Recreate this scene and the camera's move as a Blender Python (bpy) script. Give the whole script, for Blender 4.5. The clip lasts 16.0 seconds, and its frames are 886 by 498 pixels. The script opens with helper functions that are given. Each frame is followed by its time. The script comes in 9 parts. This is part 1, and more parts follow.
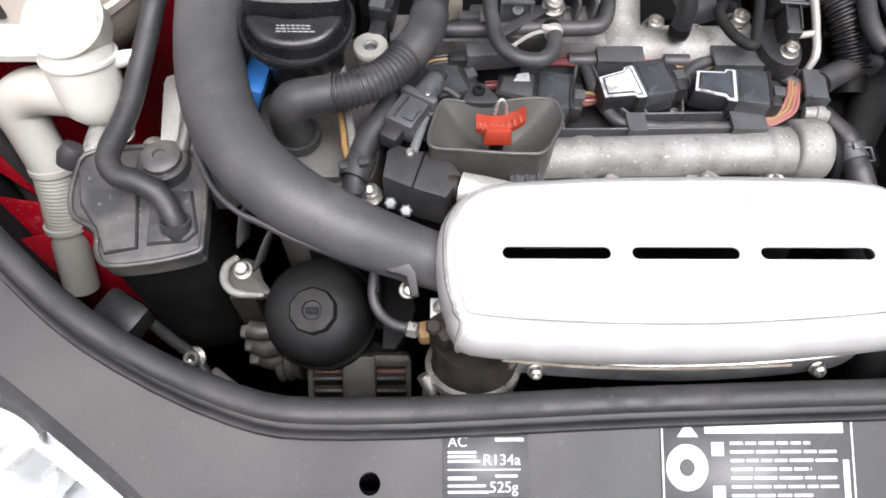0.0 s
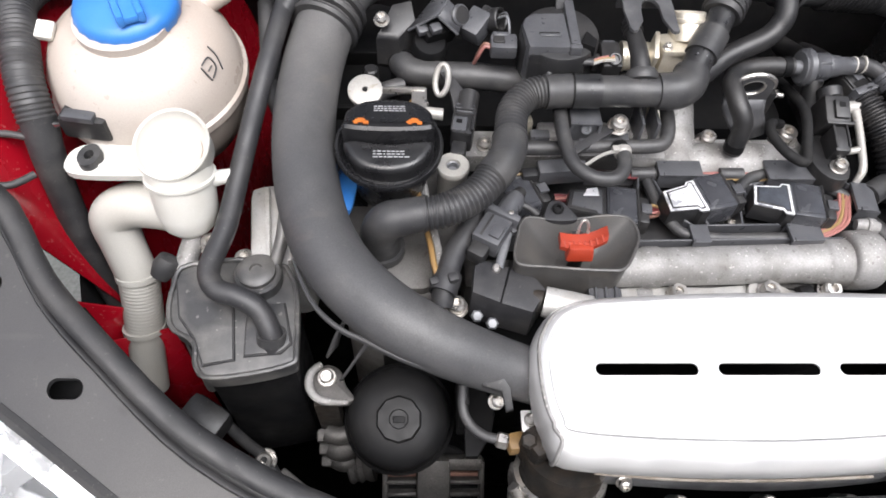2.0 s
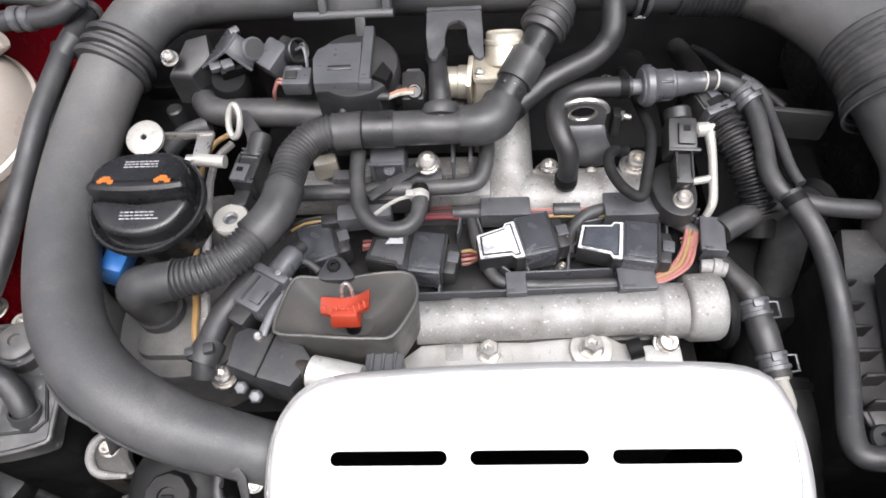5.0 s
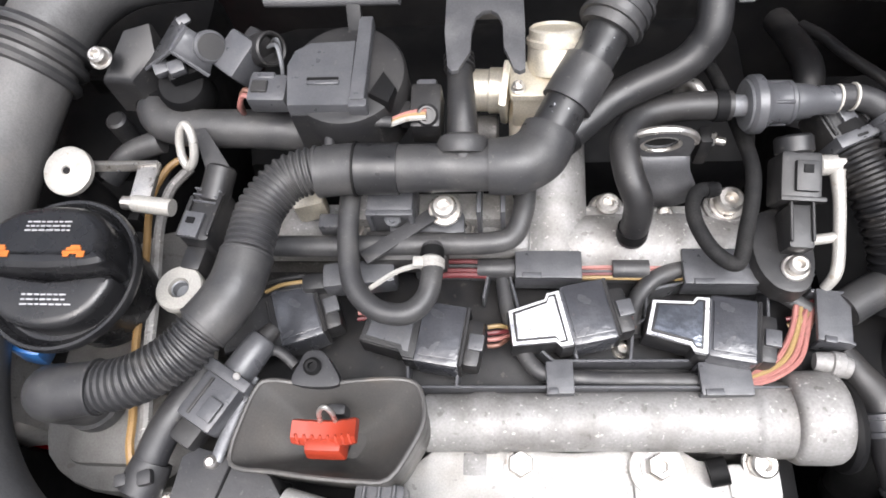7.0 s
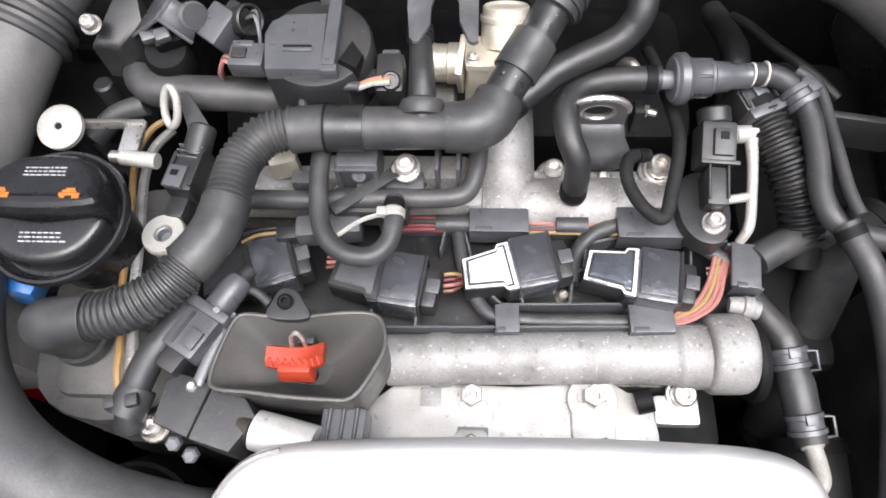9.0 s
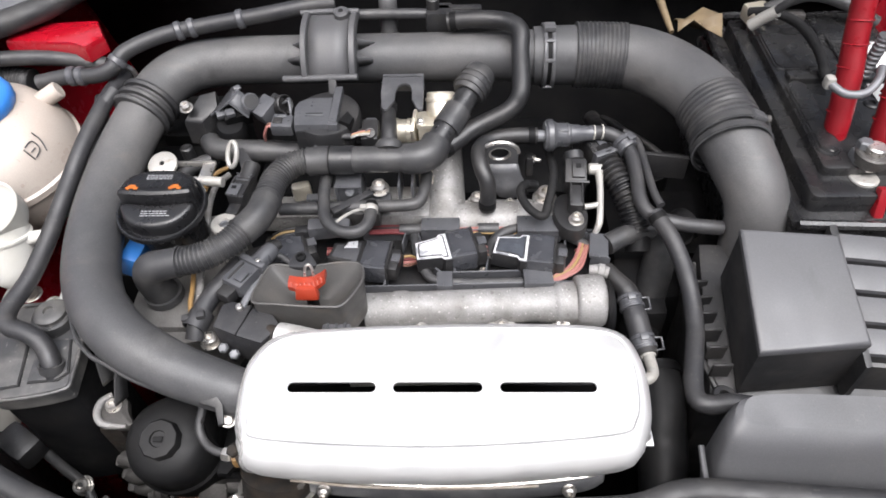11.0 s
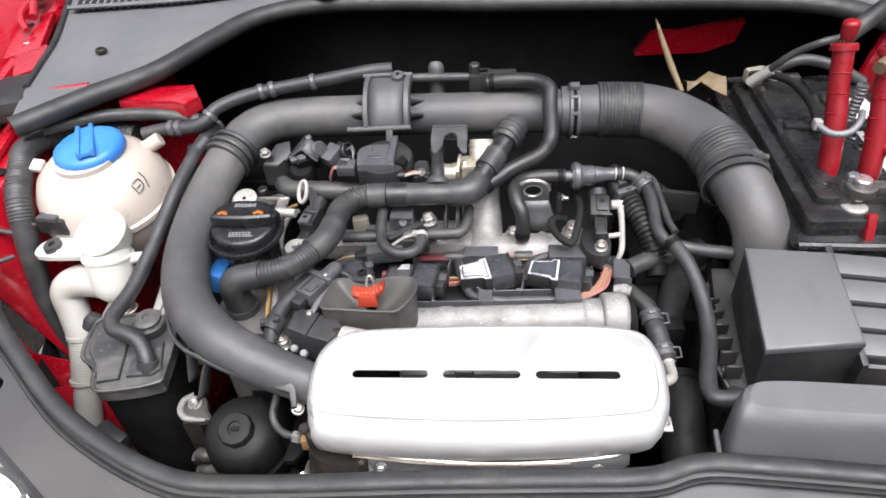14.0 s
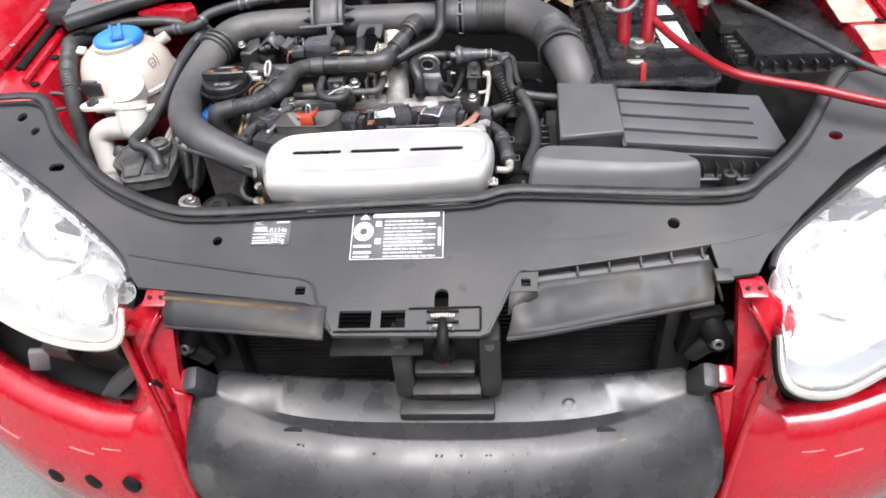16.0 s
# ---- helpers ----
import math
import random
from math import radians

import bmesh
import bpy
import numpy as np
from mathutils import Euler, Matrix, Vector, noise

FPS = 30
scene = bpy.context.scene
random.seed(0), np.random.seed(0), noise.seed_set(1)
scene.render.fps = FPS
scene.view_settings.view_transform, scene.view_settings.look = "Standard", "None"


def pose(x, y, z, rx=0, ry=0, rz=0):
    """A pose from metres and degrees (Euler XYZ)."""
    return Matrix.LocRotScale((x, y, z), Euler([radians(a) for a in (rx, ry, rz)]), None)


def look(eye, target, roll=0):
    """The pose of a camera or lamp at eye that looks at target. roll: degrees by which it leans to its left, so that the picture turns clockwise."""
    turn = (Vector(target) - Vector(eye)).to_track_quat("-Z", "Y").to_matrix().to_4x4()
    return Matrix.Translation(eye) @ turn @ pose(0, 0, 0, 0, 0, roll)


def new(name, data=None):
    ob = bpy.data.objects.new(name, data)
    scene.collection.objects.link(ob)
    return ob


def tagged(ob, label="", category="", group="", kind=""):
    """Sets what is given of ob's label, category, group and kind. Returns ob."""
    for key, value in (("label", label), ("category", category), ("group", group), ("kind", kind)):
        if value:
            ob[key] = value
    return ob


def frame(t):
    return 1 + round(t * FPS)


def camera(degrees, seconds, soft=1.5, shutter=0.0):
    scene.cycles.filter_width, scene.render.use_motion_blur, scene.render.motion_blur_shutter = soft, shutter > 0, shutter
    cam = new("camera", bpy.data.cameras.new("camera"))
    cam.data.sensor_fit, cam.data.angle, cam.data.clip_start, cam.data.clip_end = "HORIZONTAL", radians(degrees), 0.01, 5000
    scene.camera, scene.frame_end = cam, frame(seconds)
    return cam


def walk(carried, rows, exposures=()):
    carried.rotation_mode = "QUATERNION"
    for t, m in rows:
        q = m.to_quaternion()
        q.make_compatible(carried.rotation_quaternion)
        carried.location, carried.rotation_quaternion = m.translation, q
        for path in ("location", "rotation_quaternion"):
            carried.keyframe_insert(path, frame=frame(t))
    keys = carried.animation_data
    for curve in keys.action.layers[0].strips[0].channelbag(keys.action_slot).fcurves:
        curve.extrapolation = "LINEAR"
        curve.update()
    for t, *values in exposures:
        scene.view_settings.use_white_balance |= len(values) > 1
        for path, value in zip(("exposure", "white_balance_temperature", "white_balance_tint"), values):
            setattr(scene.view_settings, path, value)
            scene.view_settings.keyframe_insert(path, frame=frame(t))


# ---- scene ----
cam = camera(66.7, 16.0, 1.7, 0.1)
PATH = [
    (0, (-0.032, 0.221, 1.241), (0.018, 1.177, -0.514), 2.8),
    (0.5, (-0.072, 0.225, 1.246), (-0.056, 1.196, -0.502), 1.9),
    (1, (-0.101, 0.231, 1.254), (-0.084, 1.247, -0.468), 2.7),
    (1.5, (-0.108, 0.234, 1.268), (-0.064, 1.322, -0.41), 3.2),
    (2, (-0.103, 0.241, 1.279), (-0.035, 1.36, -0.377), 3.2),
    (2.5, (-0.091, 0.245, 1.293), (-0.018, 1.432, -0.315), 1.9),
    (3, (-0.039, 0.255, 1.305), (0.04, 1.462, -0.288), 0.3),
    (3.5, (0.051, 0.265, 1.303), (0.134, 1.5, -0.268), 0.5),
    (4, (0.097, 0.278, 1.287), (0.104, 1.468, -0.321), -2.4),
    (6.5, (0.113, 0.434, 1.222), (-0.046, 1.343, -0.552), -8.1),
    (7, (0.11, 0.473, 1.197), (-0.077, 1.335, -0.598), -10.8),
    (7.5, (0.113, 0.47, 1.204), (-0.02, 1.339, -0.593), -7.8),
    (8, (0.115, 0.463, 1.212), (0.007, 1.311, -0.596), -5.1),
    (8.5, (0.118, 0.454, 1.212), (0.017, 1.278, -0.607), -5.1),
    (11, (0.166, 0.158, 1.332), (0.089, 1.474, -0.172), -3.0),
    (11.5, (0.231, 0.085, 1.33), (0.065, 1.439, -0.133), -4.0),
    (12, (0.241, 0.036, 1.338), (0.079, 1.434, -0.084), -3.9),
    (12.5, (0.206, -0.042, 1.347), (0.177, 1.444, 0.009), -1.2),
    (13, (0.175, -0.06, 1.35), (0.065, 1.45, 0.043), -1.5),
    (13.5, (0.164, 0.022, 1.348), (-0.001, 1.512, 0.024), -3.0),
    (14, (0.156, 0.036, 1.353), (-0.006, 1.535, 0.04), -4.6),
    (14.5, (0.159, -0.068, 1.368), (0.089, 1.521, 0.155), -3.6),
    (15, (0.182, -0.208, 1.359), (0.259, 1.356, 0.115), -0.1),
    (15.5, (0.24, -0.308, 1.353), (0.232, 1.266, 0.118), -1.7),
    (16, (0.309, -0.411, 1.343), (0.156, 1.144, 0.094), -4.7),
]
walk(cam, [(t, look(eye, target, roll)) for t, eye, target, roll in PATH],
     [(t, stops, 6300, 12) for t, stops in ((0.0, 0.55), (1.5, 0.48), (3.5, 0.54), (6.5, 0.78), (8.5, 0.84), (11.0, 0.58), (13.0, 0.64), (14.5, 0.74), (16.0, 0.76))])


# world and light: bright, overcast daylight from above and in front
world = bpy.data.worlds.new("overcast_sky")
scene.world = world
world.use_nodes = True
wn, wl = world.node_tree.nodes, world.node_tree.links
sky = wn.new("ShaderNodeTexSky")
sky.sky_type, sky.sun_disc = "NISHITA", False
sky.sun_elevation, sky.sun_rotation = radians(62), radians(200)
sky.dust_density, sky.air_density, sky.ozone_density = 6.0, 1.0, 1.0
grey = wn.new("ShaderNodeHueSaturation")
grey.inputs["Saturation"].default_value = 0.4
wl.new(sky.outputs["Color"], grey.inputs["Color"])
# an overcast sky is three times as bright overhead as at the horizon
where, up, rise, dome = (wn.new(k) for k in ("ShaderNodeTexCoord", "ShaderNodeSeparateXYZ", "ShaderNodeMapRange", "ShaderNodeMix"))
dome.data_type, dome.blend_type = "RGBA", "MULTIPLY"
dome.inputs["Factor"].default_value = 1.0
for key, value in zip(("From Min", "From Max", "To Min", "To Max"), (0.1, 0.9, 0.03, 2.0)):
    rise.inputs[key].default_value = value
wl.new(where.outputs["Generated"], up.inputs["Vector"])
wl.new(up.outputs["Z"], rise.inputs["Value"])
wl.new(grey.outputs["Color"], dome.inputs["A"])
wl.new(rise.outputs["Result"], dome.inputs["B"])
wl.new(dome.outputs["Result"], wn["Background"].inputs["Color"])
wn["Background"].inputs["Strength"].default_value = 0.115
sun = new("sun", bpy.data.lights.new("sun", "SUN"))
sun.data.energy, sun.data.angle, sun.data.color = 3.2, radians(40), (1.0, 0.985, 0.965)
sun.matrix_world = look((1.9, -0.9, 5.0), (0.25, 0.5, 0.8))


# ---- materials
def surface(name, base, rough=0.5, metal=0.0, tint=None, amount=0.35, scale=18.0, grain=0.12, grain_scale=900.0,
            spread=0.12, coat=0.0, random_shade=0.0, spec=0.5, lumps=0.0, specks=(), scuffs=()):
    """A worn surface: two scales of colour change, uneven gloss and a fine relief."""
    m = bpy.data.materials.new(name)
    m.use_nodes = True
    n, l = m.node_tree.nodes, m.node_tree.links
    b = n["Principled BSDF"]
    b.inputs["Metallic"].default_value = metal
    b.inputs["Coat Weight"].default_value = coat
    b.inputs["Specular IOR Level"].default_value = spec
    b.inputs["Coat Roughness"].default_value = 0.08
    co = n.new("ShaderNodeTexCoord")

    def noisy(s, detail):
        t = n.new("ShaderNodeTexNoise")
        t.inputs["Scale"].default_value, t.inputs["Detail"].default_value = s, detail
        l.new(co.outputs["Object"], t.inputs["Vector"])
        return t.outputs["Fac"]

    def ramp(fac, lo, hi, a, c):
        r = n.new("ShaderNodeMapRange")
        for k, v in zip(("From Min", "From Max", "To Min", "To Max"), (lo, hi, a, c)):
            r.inputs[k].default_value = v
        l.new(fac, r.inputs["Value"])
        return r.outputs["Result"]

    big, fine = noisy(scale, 5.0), noisy(grain_scale, 3.0)
    mix = n.new("ShaderNodeMix")
    mix.data_type = "RGBA"
    l.new(ramp(big, 0.42, 0.72, 0.0, amount), mix.inputs["Factor"])
    mix.inputs["A"].default_value = (*base, 1)
    mix.inputs["B"].default_value = (*(tint or [min(1, c * 1.5 + 0.01) for c in base]), 1)
    shade = n.new("ShaderNodeHueSaturation")
    l.new(ramp(fine, 0.3, 0.7, 1 - grain, 1 + grain), shade.inputs["Value"])
    l.new(mix.outputs["Result"], shade.inputs["Color"])
    last = shade.outputs["Color"]

    def over(below, fac, colour):
        top = n.new("ShaderNodeMix")
        top.data_type = "RGBA"
        l.new(fac, top.inputs["Factor"])
        l.new(below, top.inputs["A"])
        top.inputs["B"].default_value = (*colour, 1)
        return top.outputs["Result"]

    # small sharp-edged spots: (colour, strength, scale, share of the surface from 0 to 1)
    for colour, strength, size, share in specks:
        edge = 0.74 - 0.26 * share
        last = over(last, ramp(noisy(size, 2.5), edge, edge + 0.05, 0.0, strength), colour)
    # drawn-out rubs and runs
    for colour, strength, stretch, share in scuffs:
        way, rub = n.new("ShaderNodeMapping"), n.new("ShaderNodeTexNoise")
        way.inputs["Scale"].default_value = stretch
        way.inputs["Rotation"].default_value = (0.3, 0.2, 0.5)
        l.new(co.outputs["Object"], way.inputs["Vector"])
        l.new(way.outputs["Vector"], rub.inputs["Vector"])
        rub.inputs["Scale"].default_value, rub.inputs["Detail"].default_value = 1.0, 4.0
        edge = 0.74 - 0.26 * share
        last = over(last, ramp(rub.outputs["Fac"], edge, edge + 0.12, 0.0, strength), colour)
    if random_shade:
        info, own = n.new("ShaderNodeObjectInfo"), n.new("ShaderNodeHueSaturation")
        l.new(ramp(info.outputs["Random"], 0, 1, 1 - random_shade, 1 + random_shade), own.inputs["Value"])
        l.new(last, own.inputs["Color"])
        last = own.outputs["Color"]
    l.new(last, b.inputs["Base Color"])
    l.new(ramp(noisy(scale * 2.3, 4.0), 0.3, 0.7, max(0.03, rough - spread), min(1, rough + spread)), b.inputs["Roughness"])
    bump = n.new("ShaderNodeBump")
    bump.inputs["Strength"].default_value, bump.inputs["Distance"].default_value = grain, 0.0006
    l.new(fine, bump.inputs["Height"])
    if lumps:
        dents = n.new("ShaderNodeBump")
        dents.inputs["Strength"].default_value, dents.inputs["Distance"].default_value = lumps, 0.0012
        l.new(noisy(120.0, 2.0), dents.inputs["Height"])
        l.new(dents.outputs["Normal"], bump.inputs["Normal"])
    l.new(bump.outputs["Normal"], b.inputs["Normal"])
    return m


# darker copy of the black plastic, with the shade of deep places in its colour
DEEP = surface("shaded_black_plastic", (0.008, 0.008, 0.009), 0.45, tint=(0.035, 0.032, 0.029), amount=0.5, scale=40, spec=0.3, specks=[((0.09, 0.08, 0.07), 0.3, 200, 0.3)])
CLOTH = surface("black_cloth_tape", (0.007, 0.007, 0.0075), 0.75, tint=(0.022, 0.021, 0.02), amount=0.5, scale=60, grain=0.3, spec=0.25)
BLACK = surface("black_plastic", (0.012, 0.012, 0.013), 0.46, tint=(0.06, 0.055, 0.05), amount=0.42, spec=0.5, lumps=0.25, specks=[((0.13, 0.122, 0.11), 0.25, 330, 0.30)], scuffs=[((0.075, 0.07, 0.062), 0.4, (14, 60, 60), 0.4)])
DUSTY = surface("dusty_grey_plastic", (0.020, 0.020, 0.022), 0.52, tint=(0.072, 0.068, 0.064), amount=0.35, scale=26, spec=0.5, lumps=0.25, specks=[((0.13, 0.122, 0.11), 0.25, 330, 0.30)], scuffs=[((0.10, 0.09, 0.08), 0.4, (14, 70, 70), 0.4)])
DUCT = surface("moulded_duct_plastic", (0.048, 0.048, 0.050), 0.52, tint=(0.15, 0.143, 0.136), amount=0.55, scale=9, spread=0.12, grain=0.16, spec=0.5, lumps=0.35, specks=[((0.13, 0.12, 0.105), 0.22, 220, 0.25)], scuffs=[((0.12, 0.106, 0.094), 0.5, (9, 38, 45), 0.45), ((0.010, 0.010, 0.010), 0.5, (30, 12, 30), 0.35)])
RUBBER = surface("rubber_hose", (0.025, 0.025, 0.0265), 0.50, tint=(0.09, 0.086, 0.081), amount=0.4, scale=40, spec=0.5, lumps=0.25, specks=[((0.13, 0.122, 0.11), 0.25, 330, 0.30)], scuffs=[((0.085, 0.08, 0.074), 0.45, (20, 90, 90), 0.4)])
# near-black: dark parts, plus shade put into holes, gaps and deep parts
DARK = surface("black_and_deep_shade", (0.005, 0.005, 0.0055), 0.6, tint=(0.014, 0.013, 0.012), amount=0.5, scale=30, spec=0.15)
PANEL = surface("panel_plastic", (0.021, 0.021, 0.0232), 0.46, tint=(0.062, 0.059, 0.055), amount=0.6, scale=5, grain=0.18, grain_scale=1400, spread=0.06, spec=0.42, specks=[((0.014, 0.014, 0.014), 0.55, 34, 0.3), ((0.10, 0.095, 0.088), 0.22, 260, 0.25)], scuffs=[((0.013, 0.013, 0.013), 0.5, (6, 55, 20), 0.35), ((0.095, 0.09, 0.083), 0.4, (4, 22, 20), 0.4)])
SEAL = surface("rubber_seal", (0.013, 0.013, 0.014), 0.55, tint=(0.05, 0.047, 0.044), amount=0.4, scale=30, specks=[((0.13, 0.122, 0.11), 0.22, 330, 0.30)])
CAST = surface("cast_aluminium", (0.27, 0.264, 0.258), 0.64, metal=0.4, tint=(0.11, 0.10, 0.09), amount=0.75, scale=38, grain=0.12, grain_scale=600, specks=[((0.62, 0.60, 0.56), 0.5, 320, 0.35), ((0.07, 0.06, 0.05), 0.4, 190, 0.35)], scuffs=[((0.09, 0.078, 0.064), 0.5, (14, 40, 40), 0.45)])
STEEL = surface("zinc_steel", (0.52, 0.50, 0.475), 0.35, metal=0.9, tint=(0.4, 0.36, 0.3), amount=0.4, scale=60, specks=[((0.13, 0.10, 0.075), 0.6, 190, 0.4)])
BRASSY = surface("yellow_chromate", (0.64, 0.585, 0.475), 0.40, metal=0.7, tint=(0.74, 0.71, 0.65), amount=0.5, scale=60)
SHIELD = surface("bright_aluminium_sheet", (0.66, 0.655, 0.65), 0.42, metal=0.66, tint=(0.56, 0.54, 0.51), amount=0.25, scale=14, grain=0.0, scuffs=[((0.52, 0.49, 0.45), 0.35, (5, 26, 26), 0.4)])
RED = surface("red_paint", (0.30, 0.003, 0.011), 0.26, tint=(0.26, 0.008, 0.014), amount=0.35, scale=14, grain=0.015, coat=0.9, specks=[((0.42, 0.16, 0.15), 0.35, 240, 0.3)], scuffs=[((0.30, 0.07, 0.06), 0.3, (10, 30, 30), 0.35)])
MILKY = surface("milky_plastic", (0.43, 0.385, 0.345), 0.36, tint=(0.34, 0.26, 0.205), amount=0.75, scale=7, grain=0.05, specks=[((0.24, 0.17, 0.12), 0.35, 120, 0.3)])
WHITE = surface("white_plastic", (0.55, 0.54, 0.505), 0.4, tint=(0.42, 0.385, 0.31), amount=0.45, scale=22, grain=0.03)
BLUE = surface("blue_plastic", (0.03, 0.16, 0.48), 0.4, tint=(0.08, 0.25, 0.52), amount=0.4, scale=20, grain=0.05)
ORANGE = surface("orange_plastic", (0.27, 0.030, 0.012), 0.42, tint=(0.22, 0.03, 0.015), amount=0.4, scale=40, grain=0.05)
REDPVC = surface("red_vinyl", (0.21, 0.006, 0.011), 0.36, tint=(0.16, 0.010, 0.014), amount=0.4, scale=25, grain=0.06)
PAPER = surface("white_label", (0.80, 0.80, 0.79), 0.5, amount=0.1, grain=0.02)
COPPER = surface("copper_wire", (0.15, 0.075, 0.055), 0.4, metal=0.4, amount=0.3, scale=50)
WIRE_Y = surface("yellow_wire", (0.23, 0.155, 0.065), 0.45, amount=0.2)
TAN = surface("dead_leaf", (0.115, 0.082, 0.045), 0.7, tint=(0.19, 0.14, 0.075), amount=0.5, scale=60)
PEWTER = surface("blue_grey_steel", (0.13, 0.134, 0.142), 0.5, metal=0.4, tint=(0.22, 0.22, 0.23), amount=0.5, scale=50)
HOOK = surface("dark_painted_steel", (0.065, 0.065, 0.069), 0.4, metal=0.2, tint=(0.2, 0.2, 0.2), amount=0.4, scale=40)
CAST2 = surface("dull_cast_aluminium", (0.10, 0.095, 0.09), 0.55, metal=0.6, tint=(0.03, 0.028, 0.026), amount=0.6, scale=50, grain=0.25, specks=[((0.22, 0.21, 0.20), 0.5, 130, 0.35)])
WINE = surface("dark_red_wire", (0.10, 0.018, 0.020), 0.45, amount=0.2)
GASKET = surface("amber_gasket", (0.21, 0.125, 0.045), 0.5, tint=(0.10, 0.06, 0.025), amount=0.6, scale=60)
# insulation darkened to near-black to hold the shade of the enclosed bay
LINING = surface("shaded_insulation", (0.0055, 0.0055, 0.006), 0.7, tint=(0.014, 0.0135, 0.013), amount=0.6, scale=20, grain=0.3, spec=0.12)
RUST = surface("rusty_brown_iron", (0.012, 0.011, 0.010), 0.6, tint=(0.042, 0.030, 0.021), amount=0.6, scale=60, grain=0.3, spec=0.25, specks=[((0.20, 0.19, 0.18), 0.4, 90, 0.2)])
ALLOY = surface("dull_bright_alloy", (0.56, 0.55, 0.53), 0.46, metal=0.55, tint=(0.34, 0.31, 0.27), amount=0.6, scale=45, grain=0.1, specks=[((0.16, 0.14, 0.12), 0.4, 210, 0.3)])
DULL = surface("dull_cover_alloy", (0.15, 0.145, 0.138), 0.55, metal=0.5, tint=(0.08, 0.072, 0.064), amount=0.65, scale=42, grain=0.15, specks=[((0.08, 0.07, 0.06), 0.6, 80, 0.4)])
GROUND = surface("grey_concrete", (0.13, 0.136, 0.13), 0.85, tint=(0.075, 0.078, 0.075), amount=0.6, scale=3, grain=0.2, grain_scale=120)


def clear(name, colour, rough):
    m = bpy.data.materials.new(name)
    m.use_nodes = True
    b = m.node_tree.nodes["Principled BSDF"]
    b.inputs["Base Color"].default_value = (*colour, 1)
    b.inputs["Roughness"].default_value = rough
    b.inputs["Transmission Weight"].default_value = 1.0
    b.inputs["IOR"].default_value = 1.35
    return m


LENS = clear("hazy_lamp_lens", (0.90, 0.91, 0.92), 0.06)
LENS.node_tree.nodes["Principled BSDF"].inputs["Transmission Weight"].default_value = 0.94
GLASS = clear("window_glass", (0.45, 0.52, 0.53), 0.04)
GLASS.node_tree.nodes["Principled BSDF"].inputs["IOR"].default_value = 1.18
CHROME = surface("lamp_reflector", (0.82, 0.82, 0.82), 0.30, metal=1.0, amount=0.05, grain=0.0)
BAND = surface("blue_grey_band", (0.20, 0.215, 0.24), 0.35, metal=0.3, tint=(0.30, 0.31, 0.33), amount=0.5, scale=20)
HAZE = surface("dull_reflector", (0.24, 0.235, 0.225), 0.42, metal=0.3, tint=(0.36, 0.35, 0.33), amount=0.5, scale=20)
SATIN = surface("satin_black_plastic", (0.020, 0.0205, 0.022), 0.30, tint=(0.050, 0.049, 0.047), amount=0.6, scale=11, spread=0.14, grain=0.06, spec=0.55, specks=[((0.070, 0.068, 0.066), 0.5, 10, 0.55), ((0.009, 0.009, 0.009), 0.6, 26, 0.2), ((0.13, 0.125, 0.115), 0.4, 160, 0.2)], scuffs=[((0.10, 0.098, 0.095), 0.5, (5, 60, 20), 0.25), ((0.085, 0.08, 0.075), 0.45, (40, 6, 40), 0.3)])
GUIDE = surface("dusty_guide_plastic", (0.022, 0.022, 0.0235), 0.55, tint=(0.07, 0.062, 0.053), amount=0.6, scale=16, spec=0.35, scuffs=[((0.09, 0.07, 0.05), 0.4, (6, 40, 30), 0.35)])
STREAK = surface("rusty_dirt", (0.10, 0.060, 0.028), 0.85, tint=(0.04, 0.032, 0.025), amount=0.8, scale=60, spec=0.2)
BACKING = surface("label_backing", (0.10, 0.10, 0.105), 0.4, tint=(0.16, 0.16, 0.16), amount=0.4, scale=40)
SCUFF_GLARE = surface("paint_scuff_and_glare", (0.42, 0.13, 0.13), 0.5, tint=(0.36, 0.04, 0.05), amount=0.6, scale=90)
# grey plastic lightened: the sky's glare on the scuttle is in the base colour
SCUTTLE = surface("glare_pale_plastic", (0.095, 0.096, 0.102), 0.45, tint=(0.15, 0.148, 0.145), amount=0.4, scale=9)
BEIGE = surface("blotched_beige", (0.40, 0.33, 0.26), 0.5, tint=(0.22, 0.10, 0.07), amount=0.8, scale=30, grain=0.1)
PRINT = surface("worn_white_print", (0.52, 0.52, 0.53), 0.45, tint=(0.34, 0.34, 0.35), amount=0.6, scale=120, grain=0.1)
IVORY = surface("ivory_plastic", (0.50, 0.46, 0.36), 0.4, tint=(0.38, 0.34, 0.26), amount=0.5, scale=20)
BATTERY = surface("glossy_battery_plastic", (0.011, 0.011, 0.012), 0.28, tint=(0.05, 0.048, 0.045), amount=0.4, scale=22, specks=[((0.13, 0.122, 0.11), 0.22, 330, 0.30)])
# paler plastic for lid tops, overhead light mixed into the colour
LIDGREY = surface("toplit_satin_plastic", (0.062, 0.062, 0.066), 0.42, tint=(0.075, 0.073, 0.07), amount=0.35, scale=10, specks=[((0.11, 0.105, 0.10), 0.2, 260, 0.25)], scuffs=[((0.03, 0.03, 0.03), 0.5, (30, 8, 20), 0.35)])
GREY = surface("grey_plastic", (0.060, 0.060, 0.063), 0.48, tint=(0.10, 0.096, 0.092), amount=0.3, scale=12, specks=[((0.13, 0.122, 0.11), 0.22, 330, 0.30)], scuffs=[((0.035, 0.034, 0.032), 0.4, (5, 24, 20), 0.35)])
DIRT = surface("brown_dirt", (0.20, 0.17, 0.14), 0.7, tint=(0.34, 0.31, 0.28), amount=0.8, scale=70)
